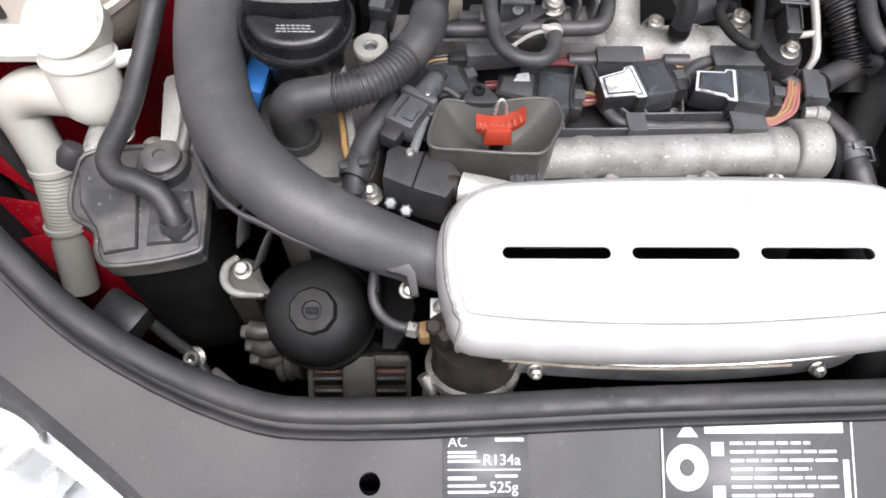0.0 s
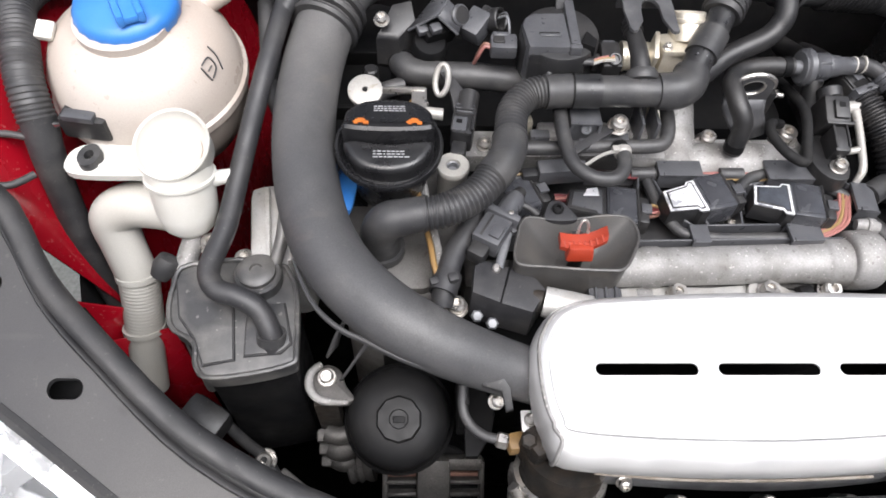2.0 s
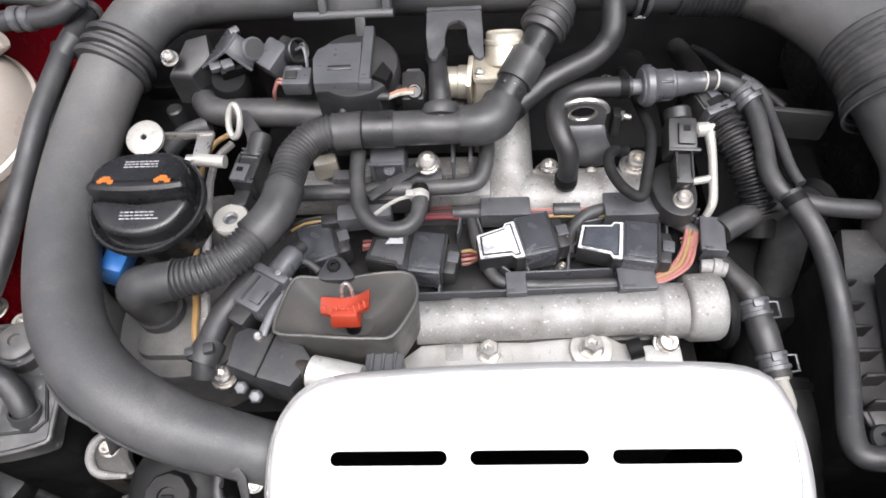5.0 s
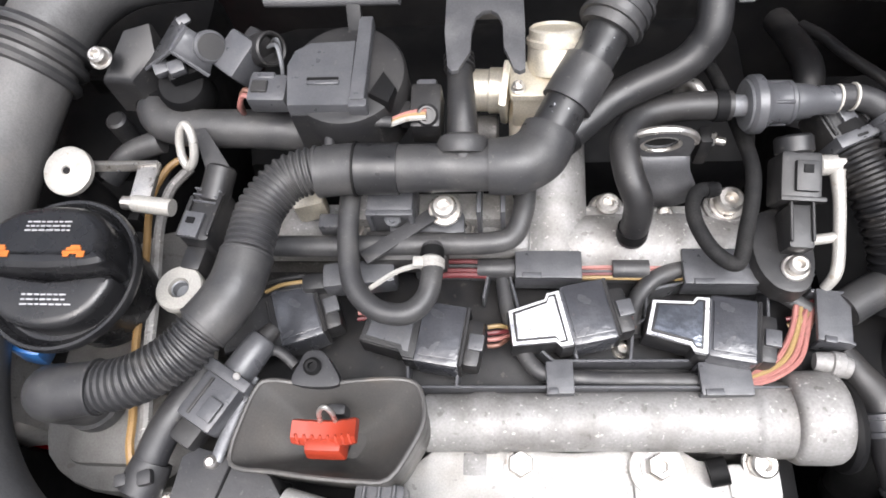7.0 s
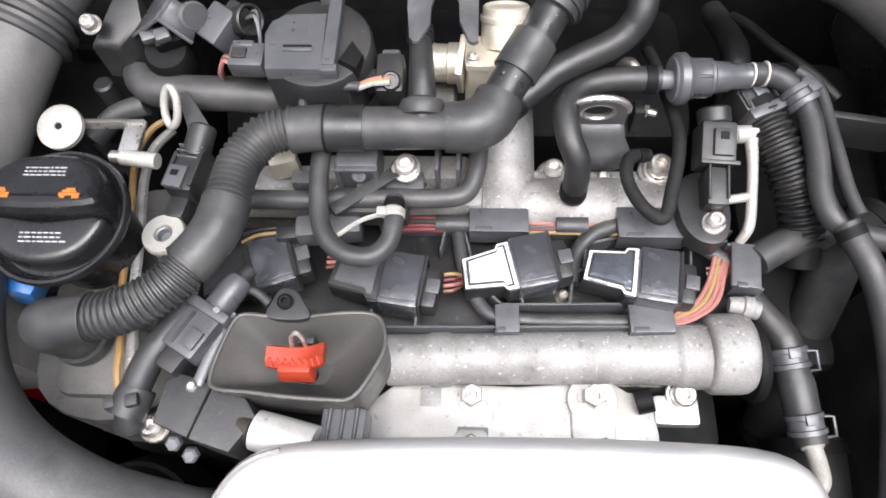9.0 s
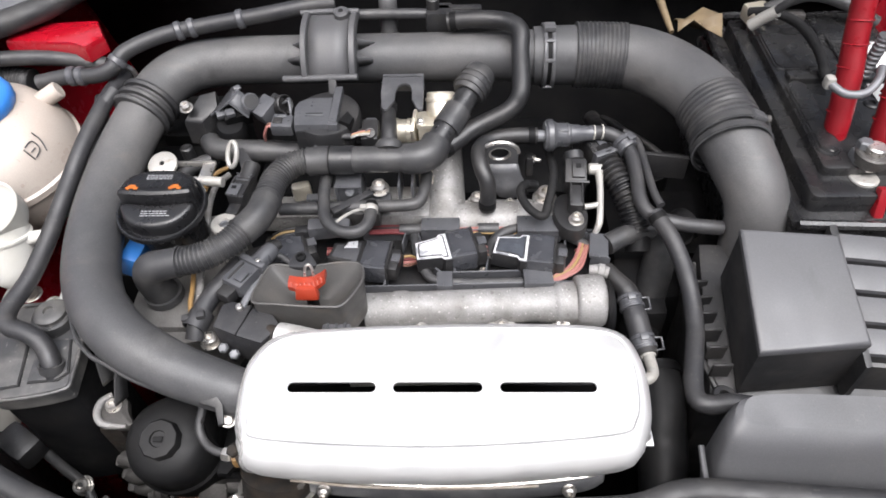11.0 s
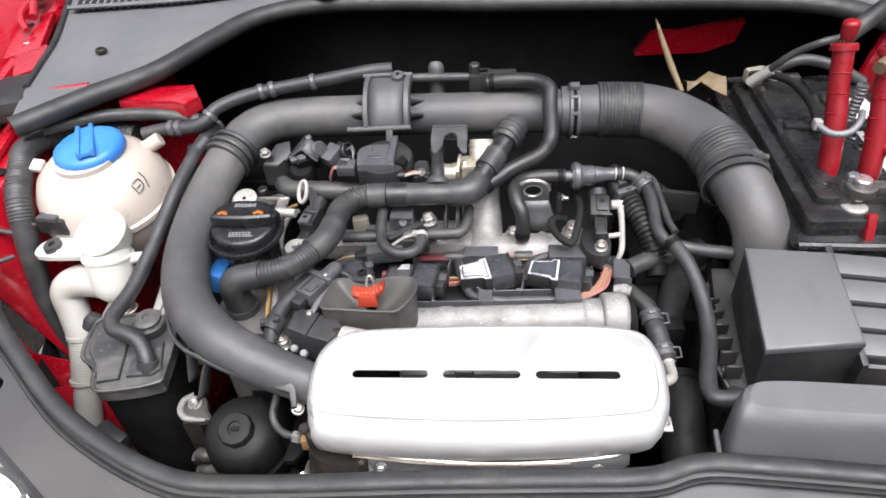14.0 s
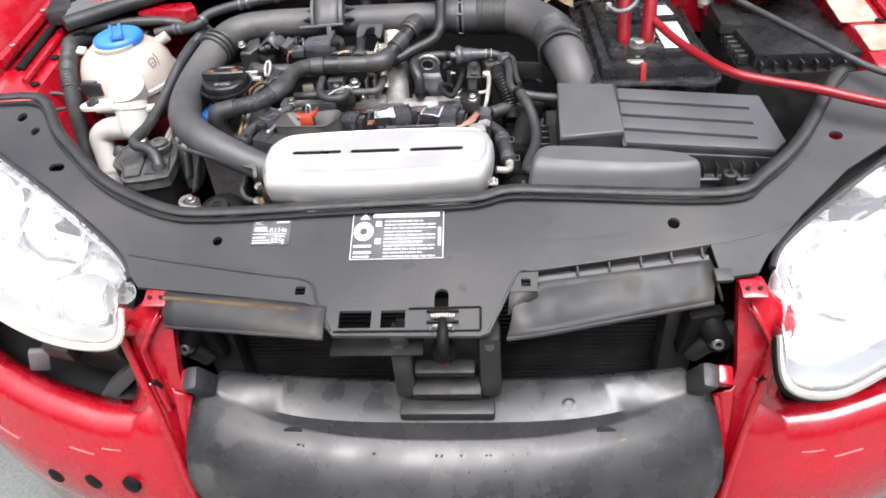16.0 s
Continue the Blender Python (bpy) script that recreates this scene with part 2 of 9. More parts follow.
PALE = surface("pale_grey_plastic", (0.17, 0.17, 0.18), 0.45, tint=(0.24, 0.235, 0.23), amount=0.4, scale=14)
FROSTED = surface("frosted_plastic", (0.44, 0.425, 0.39), 0.4, tint=(0.38, 0.345, 0.29), amount=0.5, scale=20, grain=0.05)
CLIP = surface("satin_dark_plastic", (0.052, 0.053, 0.058), 0.38, tint=(0.10, 0.10, 0.104), amount=0.4, scale=50, spec=0.65, lumps=0.3, specks=[((0.13, 0.122, 0.11), 0.25, 330, 0.30)])
COIL = surface("glossy_coil_plastic", (0.036, 0.037, 0.042), 0.22, tint=(0.085, 0.088, 0.096), amount=0.45, scale=35, spec=1.0, lumps=0.4, specks=[((0.13, 0.122, 0.11), 0.25, 330, 0.30)])
SHEEN = surface("blue_black_foil", (0.10, 0.11, 0.13), 0.12, metal=0.6, tint=(0.22, 0.235, 0.27), amount=0.5, scale=60, lumps=0.8)
FOIL = surface("white_foil", (0.78, 0.78, 0.80), 0.34, metal=0.4, tint=(0.5, 0.51, 0.55), amount=0.4, scale=70, lumps=0.6, specks=[((0.10, 0.10, 0.12), 0.6, 70, 0.4)])
AMBER = surface("orange_print", (0.42, 0.12, 0.02), 0.45, tint=(0.25, 0.08, 0.02), amount=0.5, scale=150)
PRINTED = surface("rubber_with_worn_print", (0.014, 0.014, 0.015), 0.38, tint=(0.06, 0.06, 0.06), amount=0.3, scale=60, specks=[((0.55, 0.57, 0.60), 0.75, 320, 0.16)])
TRAY = surface("worn_tray_plastic", (0.050, 0.048, 0.046), 0.45, tint=(0.10, 0.088, 0.075), amount=0.4, scale=30, specks=[((0.13, 0.122, 0.11), 0.22, 330, 0.30)], scuffs=[((0.11, 0.09, 0.07), 0.5, (20, 60, 60), 0.45)])
CREAM = surface("pale_zinc", (0.33, 0.32, 0.30), 0.42, metal=0.3, tint=(0.40, 0.375, 0.335), amount=0.5, scale=60, specks=[((0.2, 0.16, 0.11), 0.5, 170, 0.35)])
FAINT = surface("faint_grey_print", (0.30, 0.30, 0.31), 0.45, amount=0.3)
PINK = surface("pink_wire", (0.27, 0.115, 0.10), 0.45, tint=(0.18, 0.06, 0.05), amount=0.4, scale=80)
GLOSSY = surface("glossy_black_plastic", (0.009, 0.009, 0.010), 0.3, tint=(0.03, 0.03, 0.03), amount=0.3, scale=30)
LID = surface("dusty_lid_plastic", (0.026, 0.026, 0.027), 0.42, tint=(0.16, 0.152, 0.14), amount=0.75, scale=24, spec=0.6, specks=[((0.26, 0.25, 0.23), 0.4, 150, 0.25)], scuffs=[((0.016, 0.016, 0.016), 0.7, (16, 40, 40), 0.5)])
GLOSSY2 = surface("satin_filter_plastic", (0.008, 0.008, 0.0085), 0.55, tint=(0.018, 0.017, 0.016), amount=0.4, scale=40, spec=0.25)


# ---- shapes
def thing(name, at, label, category, group="", kind=""):
    ob = new(name)
    ob.empty_display_size = 0.02
    ob.location = at
    ob.matrix_world = Matrix.Translation(at)
    return tagged(ob, label, category, group, kind)


def finish(bm, angle=38):
    bmesh.ops.recalc_face_normals(bm, faces=bm.faces)
    lim = radians(angle)
    for f in bm.faces:
        f.smooth = True
    for e in bm.edges:
        if len(e.link_faces) == 2 and e.calc_face_angle(0) > lim:
            e.smooth = False


def home(ob):
    """Where a thing or part has its origin in the world."""
    p = Vector(ob.location)
    while ob.parent:
        ob = ob.parent
        p += Vector(ob.location)
    return p


def part(name, bm, material, parent, label="", solid=0.0):
    """Links a bmesh, given in world places, as one mesh under a thing or part."""
    finish(bm)
    o = home(parent)
    bmesh.ops.translate(bm, verts=bm.verts, vec=-o)
    me = bpy.data.meshes.new(name)
    bm.to_mesh(me)
    bm.free()
    me.materials.append(material)
    ob = new(name, me)
    ob.parent = parent
    if solid:
        s = ob.modifiers.new("thickness", "SOLIDIFY")
        s.thickness, s.offset = solid, 0
    return tagged(ob, label)


def single(name, bm, material, label, category, group="", kind="", solid=0.0):
    """A thing of one mesh; its origin is put at its base."""
    finish(bm)
    lo = Vector([min(v.co[i] for v in bm.verts) for i in range(3)])
    hi = Vector([max(v.co[i] for v in bm.verts) for i in range(3)])
    o = Vector(((lo.x + hi.x) / 2, (lo.y + hi.y) / 2, lo.z))
    bmesh.ops.translate(bm, verts=bm.verts, vec=-o)
    me = bpy.data.meshes.new(name)
    bm.to_mesh(me)
    bm.free()
    me.materials.append(material)
    ob = new(name, me)
    ob.location = o
    ob.matrix_world = Matrix.Translation(o)
    if solid:
        s = ob.modifiers.new("thickness", "SOLIDIFY")
        s.thickness, s.offset = solid, 0
    return tagged(ob, label, category, group, kind)


def box(c, size, bevel=0.003, rot=(0, 0, 0), bm=None, seg=2, taper=0.0):
    """A bevelled block; taper narrows its top."""
    bm = bm or bmesh.new()
    tmp = bmesh.new()
    bmesh.ops.create_cube(tmp, size=1.0)
    for v in tmp.verts:
        k = 1 - taper if v.co.z > 0 else 1
        v.co = Vector((v.co.x * size[0] * k, v.co.y * size[1] * k, v.co.z * size[2]))
    if bevel:
        bmesh.ops.bevel(tmp, geom=tmp.edges[:], offset=min(bevel, min(size) * 0.45), segments=seg, affect="EDGES", profile=0.6)
    bmesh.ops.transform(tmp, matrix=pose(*c, *rot), verts=tmp.verts)
    return merge(bm, tmp)


def merge(bm, tmp):
    me = bpy.data.meshes.new("tmp")
    tmp.to_mesh(me)
    tmp.free()
    bm.from_mesh(me)
    bpy.data.meshes.remove(me)
    return bm


def frame_of(d):
    d = Vector(d).normalized()
    a = Vector((0, 0, 1)) if abs(d.z) < 0.9 else Vector((1, 0, 0))
    u = d.cross(a).normalized()
    return d, u, u.cross(d).normalized()


def lathe(profile, at, axis=(0, 0, 1), seg=28, bm=None, squash=1.0, wobble=None):
    """Turns a profile of (radius, height) round an axis."""
    bm = bm or bmesh.new()
    d, u, w = frame_of(axis)
    at = Vector(at)
    rings = []
    for r, h in profile:
        if r < 1e-6:
            rings.append([bm.verts.new(at + d * h)])
            continue
        ring = []
        for i in range(seg):
            a = 2 * math.pi * i / seg
            k = wobble(a) if wobble else 1.0
            ring.append(bm.verts.new(at + d * h + u * (r * k * math.cos(a)) + w * (r * k * squash * math.sin(a))))
        rings.append(ring)
    for a, b in zip(rings, rings[1:]):
        if len(a) == 1 and len(b) == 1:
            continue
        for i in range(seg):
            j = (i + 1) % seg
            if len(a) == 1:
                bm.faces.new((a[0], b[i], b[j]))
            elif len(b) == 1:
                bm.faces.new((a[i], b[0], a[j]))
            else:
                bm.faces.new((a[i], b[i], b[j], a[j]))
    return bm


def disc(p0, p1, r, bevel=0.0015, seg=24, bm=None, hole=0.0):
    """A round bar from p0 to p1 with eased edges, and a blind socket in its far end if hole is given."""
    p0, p1 = Vector(p0), Vector(p1)
    h = (p1 - p0).length
    b = min(bevel, r * 0.4, h * 0.4)
    prof = [(0, 0), (r - b, 0), (r, b), (r, h - b), (r - b, h)]
    prof += [(hole, h), (hole * 0.95, h - min(h * 0.6, hole * 1.5)), (0, h - min(h * 0.6, hole * 1.5))] if hole else [(0, h)]
    return lathe(prof, p0, p1 - p0, seg, bm)


def spline(pts, per=8, closed=False):
    """A smooth line through the points (Catmull-Rom)."""
    P = [Vector(p) for p in pts]
    n = len(P)
    out = []
    for i in range(n if closed else n - 1):
        if closed:
            a, b, c, d = P[i - 1], P[i], P[(i + 1) % n], P[(i + 2) % n]
        else:
            a, b, c, d = P[max(i - 1, 0)], P[i], P[i + 1], P[min(i + 2, n - 1)]
        for k in range(per):
            t = k / per
            out.append(0.5 * ((2 * b) + (c - a) * t + (2 * a - 5 * b + 4 * c - d) * t * t + (3 * b - a - 3 * c + d) * t ** 3))
    if not closed:
        out.append(P[-1].copy())
    return out


def even(line, step):
    """The same line with points at even steps."""
    out, left = [line[0]], step
    for a, b in zip(line, line[1:]):
        d = (b - a).length
        while d > 0 and left <= d:
            a = a + (b - a) * (left / d)
            d = (b - a).length
            out.append(a)
            left = step
        left -= d
    out.append(line[-1])
    return out


def tube(pts, r, seg=14, per=8, ribs=None, bm=None, flat=1.0, smooth=True, caps=True, flutes=0.0):
    """A hose along a smooth line. r: a radius, or one for each point; ribs: (height, pitch) of corrugations; flutes: depth of lengthwise grooves."""
    bm = bm or bmesh.new()
    n = len(pts)
    rr = list(r) if isinstance(r, (list, tuple)) else [r] * n
    line = spline(pts, per) if smooth else [Vector(p) for p in pts]
    radii = []
    for i in range(len(line)):
        f = i / (len(line) - 1) * (n - 1)
        k = min(int(f), n - 2)
        radii.append(rr[k] + (rr[k + 1] - rr[k]) * (f - k))
    if ribs:
        fine = even(line, ribs[1] / 4)
        radii = [radii[min(int(i / len(fine) * len(radii)), len(radii) - 1)] + (0, ribs[0], ribs[0], 0)[i % 4] for i in range(len(fine))]
        line = fine
    up = None
    rings = []
    for i, p in enumerate(line):
        d = (line[min(i + 1, len(line) - 1)] - line[max(i - 1, 0)]).normalized()
        if up is None:
            up = frame_of(d)[2]
        u = d.cross(up).normalized()
        up = u.cross(d).normalized()
        spokes = [radii[i] - (flutes if k % 2 == 0 else 0) for k in range(seg)]
        rings.append([bm.verts.new(p + u * (spokes[k] * math.cos(2 * math.pi * k / seg)) + up * (spokes[k] * flat * math.sin(2 * math.pi * k / seg))) for k in range(seg)])
    for a, b in zip(rings, rings[1:]):
        for k in range(seg):
            bm.faces.new((a[k], a[(k + 1) % seg], b[(k + 1) % seg], b[k]))
    if caps:
        bm.faces.new(rings[0][::-1])
        bm.faces.new(rings[-1])
    return bm


def prism(outline, z0, z1, bevel=0.002, bm=None, lean=None, seg=2):
    """A plate with an outline in plan, from z0 to z1, its rim eased. lean(x, y) is added to the height."""
    bm = bm or bmesh.new()
    tmp = bmesh.new()
    lo = [tmp.verts.new((x, y, z0)) for x, y in outline]
    f = tmp.faces.new(lo)
    ext = bmesh.ops.extrude_face_region(tmp, geom=[f])
    bmesh.ops.translate(tmp, verts=[v for v in ext["geom"] if isinstance(v, bmesh.types.BMVert)], vec=(0, 0, z1 - z0))
    if bevel:
        rim = [e for e in tmp.edges if all(abs(v.co.z - z1) < 1e-6 for v in e.verts)]
        bmesh.ops.bevel(tmp, geom=rim, offset=bevel, segments=seg, affect="EDGES", profile=0.6)
    if lean:
        for v in tmp.verts:
            v.co.z += lean(v.co.x, v.co.y)
    bmesh.ops.triangulate(tmp, faces=[f for f in tmp.faces if len(f.verts) > 4])
    return merge(bm, tmp)


def sheet(outer, holes, height, thick=0.003, bm=None):
    """A plate in plan with holes through it, laid on height(x, y)."""
    bm = bm or bmesh.new()
    tmp = bmesh.new()
    for loop in (outer, *holes):
        vs = [tmp.verts.new((x, y, 0)) for x, y in loop]
        for a, b in zip(vs, vs[1:] + vs[:1]):
            tmp.edges.new((a, b))
    bmesh.ops.triangle_fill(tmp, edges=tmp.edges[:], use_beauty=True, use_dissolve=False, normal=(0, 0, 1))
    ext = bmesh.ops.extrude_face_region(tmp, geom=tmp.faces[:])
    bmesh.ops.translate(tmp, verts=[v for v in ext["geom"] if isinstance(v, bmesh.types.BMVert)], vec=(0, 0, -thick))
    for v in tmp.verts:
        v.co.z += height(v.co.x, v.co.y)
    return merge(bm, tmp)


def flat(pts):
    return [(p.x, p.y) for p in pts]


def curve2(pts, per=6, closed=False):
    return flat(spline([(x, y, 0) for x, y in pts], per, closed))


def round_rect(x0, y0, x1, y1, r, seg=5):
    out = []
    for cx, cy, a0 in ((x1 - r, y1 - r, 0), (x0 + r, y1 - r, 90), (x0 + r, y0 + r, 180), (x1 - r, y0 + r, 270)):
        for i in range(seg + 1):
            a = radians(a0 + 90 * i / seg)
            out.append((cx + r * math.cos(a), cy + r * math.sin(a)))
    return out


def ring(cx, cy, r, seg=16, ry=None):
    return [(cx + r * math.cos(2 * math.pi * i / seg), cy + (ry or r) * math.sin(2 * math.pi * i / seg)) for i in range(seg)]


def loft(rows, bm=None, closed=False):
    """Faces between rows of points, all of one length."""
    bm = bm or bmesh.new()
    V = [[bm.verts.new(p) for p in row] for row in rows]
    for a, b in zip(V, V[1:]):
        for i in range(len(a) - (0 if closed else 1)):
            j = (i + 1) % len(a)
            bm.faces.new((a[i], a[j], b[j], b[i]))
    return bm


MID = 0.237  # the car's centre line


def across(x):
    return 2 * MID - x


def bolt(name, at, axis=(0, 0, 1), r=0.008, material=None, label="zinc-plated socket-head bolt with a washer", parent=None):
    """A cap bolt with a washer and a socket."""
    at, d = Vector(at), Vector(axis).normalized()
    bm = disc(at, at + d * 0.002, r * 1.35)
    disc(at + d * 0.002, at + d * (0.002 + r * 1.1), r, hole=r * 0.5, bm=bm)
    if parent:
        return part(name, bm, material or STEEL, parent)
    return single(name, bm, material or STEEL, label, "bolt", group="bolts on the engine")


# ---- the car's body round the engine bay
def slope(x, y):
    """Height of the slam panel's face."""
    return 0.80 + 0.40 * (y - 0.297)


def ground():
    bm = bmesh.new()
    bmesh.ops.create_grid(bm, x_segments=40, y_segments=40, size=400)
    single("ground", bm, GROUND, "grey concrete ground under the car", "ground", kind="structure")


def slam_panel():
    t = thing("slam_panel", (MID, 0.30, 0.76), "grey-black plastic slam panel cover with labels and clip holes", "panel")
    rear = [(-0.62, 0.548), (-0.475, 0.543), (-0.404, 0.538), (-0.360, 0.480), (-0.319, 0.440), (-0.25, 0.383), (-0.155, 0.339), (-0.079, 0.330),
            (0.095, 0.336), (0.204, 0.339), (0.285, 0.342), (0.33, 0.353), (0.406, 0.350), (0.612, 0.340), (0.669, 0.366), (0.733, 0.423),
            (0.795, 0.510), (0.82, 0.536), (1.06, 0.54)]
    front_r = [(1.06, 0.50), (0.92, 0.455), (0.84, 0.414), (0.779, 0.377), (0.705, 0.313), (0.651, 0.260), (0.634, 0.236), (0.589, 0.230)]
    mid = [(0.5833, 0.2743), (0.3641, 0.2446), (0.339, 0.2436), (0.3004, 0.1657), (0.289, 0.162), (0.106, 0.164), (0.098, 0.172), (0.068, 0.206)]
    front_l = [(-0.163, 0.231), (-0.18, 0.25), (-0.199, 0.278), (-0.267, 0.330), (-0.369, 0.401), (-0.44, 0.450), (-0.62, 0.52)]
    outer = curve2(rear, 5) + front_r + mid + front_l
    slots = [[(0.112, 0.173), (0.112, 0.195), (0.153, 0.195), (0.153, 0.173)], [(0.165, 0.173), (0.165, 0.195), (0.196, 0.195), (0.196, 0.173)]]
    holes = [ring(-0.427, 0.511, 0.008), ring(-0.396, 0.484, 0.007), round_rect(-0.3505, 0.4115, -0.3265, 0.4245, 0.0064), ring(-0.067, 0.294, 0.0068),
             ring(0.542, 0.305, 0.008), ring(0.779, 0.43, 0.0095, ry=0.007), round_rect(0.232, 0.178, 0.250, 0.222, 0.0085),
             round_rect(0.051, 0.217, 0.064, 0.228, 0.001, 2)] + slots
    part("cover", sheet(outer, holes, slope, 0.004), PANEL, t)
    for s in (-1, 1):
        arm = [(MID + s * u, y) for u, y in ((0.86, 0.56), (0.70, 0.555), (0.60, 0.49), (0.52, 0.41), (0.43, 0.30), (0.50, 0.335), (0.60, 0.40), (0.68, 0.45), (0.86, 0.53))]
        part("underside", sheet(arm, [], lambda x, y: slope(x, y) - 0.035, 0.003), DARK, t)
    # the raised step along the front and the latch's frame
    line = [(-0.187, 0.277), (-0.127, 0.266), (0.0, 0.246), (0.066, 0.235), (0.080, 0.21), (0.102, 0.170)]
    part("moulded_edge", tube([(x, y, slope(x, y)) for x, y in line], 0.0022, 8, 4), PANEL, t)
    line = [(0.2995, 0.1665), (0.320, 0.206), (0.3385, 0.2432), (0.3641, 0.2452), (0.46, 0.2578), (0.577, 0.2745), (0.64, 0.286), (0.69, 0.303)]
    part("moulded_edge", tube([(x, y, slope(x, y) - 0.0005) for x, y in line], 0.0018, 8, 4), PANEL, t)
    bm = bmesh.new()
    for a, b in (((0.200, 0.196), (0.29, 0.197)), ((0.29, 0.197), (0.29, 0.17)), ((0.107, 0.168), (0.29, 0.168))):
        tube([(a[0], a[1], slope(*a) + 0.001), (b[0], b[1], slope(*b) + 0.001)], 0.0015, 6, 1, bm=bm)
    part("slot_frame", bm, DARK, t)
    # stepped lip with ribs before the right front edge
    lip = [(0.3625, 0.2336), (0.43, 0.2415), (0.51, 0.2508), (0.5800, 0.2590)]
    bm = loft([[(x, y + u, slope(x, y) - 0.006 + w) for x, y in lip] for u, w in ((0.0004, -0.006), (0.0, -0.001), (0.0008, 0.0002), (0.0062, 0.0024), (0.0068, 0.0015), (0.0068, -0.006))])
    front = part("front_lip", bm, PANEL, t)
    part("lip_recess", loft([[(x, y + u, slope(x, y) - w) for x, y in lip] for u, w in ((0.006, 0.011), (0.0165, 0.009), (0.0168, -0.001))]), PANEL, front)
    for x, y in ((0.4138, 0.2488), (0.4541, 0.2540), (0.4943, 0.2591), (0.5331, 0.2641), (0.5719, 0.2690)):
        part("rib", box((x, y - 0.001, slope(x, y) - 0.0065), (0.0030, 0.0175, 0.0075), 0.0008, (22, 0, 0), seg=1), PANEL, front)
    for x, y in ((0.4165, 0.2400), (0.5080, 0.2500)):
        part("lip_tooth", box((x, y - 0.0006, slope(x, y) - 0.016), (0.0030, 0.003, 0.010), 0.0006, seg=1), BLACK, front)
    part("clip_tab", sheet([(0.3255, 0.2180), (0.3385, 0.2425), (0.3640, 0.2436), (0.3615, 0.2180)], [round_rect(0.3415, 0.2245, 0.3535, 0.2345, 0.001, 2)], lambda x, y: slope(x, y) - 0.0015, 0.003), PANEL, t)
    part("clip_pocket", box((0.3475, 0.2300, slope(0, 0.23) - 0.012), (0.022, 0.018, 0.004), 0.001, (21, 0, 0)), DARK, t)
    part("clip_block", box((0.592, 0.236, slope(0, 0.236) - 0.004), (0.022, 0.018, 0.009), 0.002, (21, 0, 3)), PANEL, t)
    # the rubber seal
    pts = [(x, y + 0.002, slope(x, y) + 0.005) for x, y in curve2(rear[1:-1], 4)]
    s = thing("bonnet_seal", (MID, 0.34, 0.80), "black rubber bonnet seal along the slam panel", "seal")
    part("bead", tube([(x, y + 0.0025, z + 0.001) for x, y, z in pts], 0.0085, 12, 1, flat=0.55, smooth=False), SEAL, s)
    rows = [[(x, y + dy, slope(x, y) + dz) for x, y in curve2(rear[1:-1], 4)] for dy, dz in ((-0.0125, 0.0008), (-0.0115, 0.0022), (-0.0075, 0.0026))]
    part("lip", loft(rows), SEAL, s, solid=0.0015)


def on_panel(x, y, lift):
    return (x, y, slope(x, y) + lift)


def bars(bm, x0, y0, w, h, lift):
    """A printed bar on the slam panel."""
    loft([[on_panel(x0, y0, lift), on_panel(x0 + w, y0, lift)], [on_panel(x0, y0 + h, lift), on_panel(x0 + w, y0 + h, lift)]], bm)
    return bm


def words(text, x, y, size, parent):
    c = bpy.data.curves.new("text", "FONT")
    c.body, c.size, c.extrude = text, size, 0.0001
    ob = new("lettering", c)
    dg = bpy.context.evaluated_depsgraph_get()
    me = bpy.data.meshes.new_from_object(ob.evaluated_get(dg))
    bpy.data.objects.remove(ob)
    bpy.data.curves.remove(c)
    me.materials.append(PRINT)
    me.transform(Matrix.Translation(on_panel(x, y, 0.0016)) @ pose(0, 0, 0, math.degrees(math.atan(0.4)), 0, 0))
    me.transform(Matrix.Translation(-home(parent)))
    o = new("lettering", me)
    o.parent = parent


def print_bars(rows, parent):
    for row in rows:
        part("print_bar", bars(bmesh.new(), *row, 0.0014), PRINT, parent)


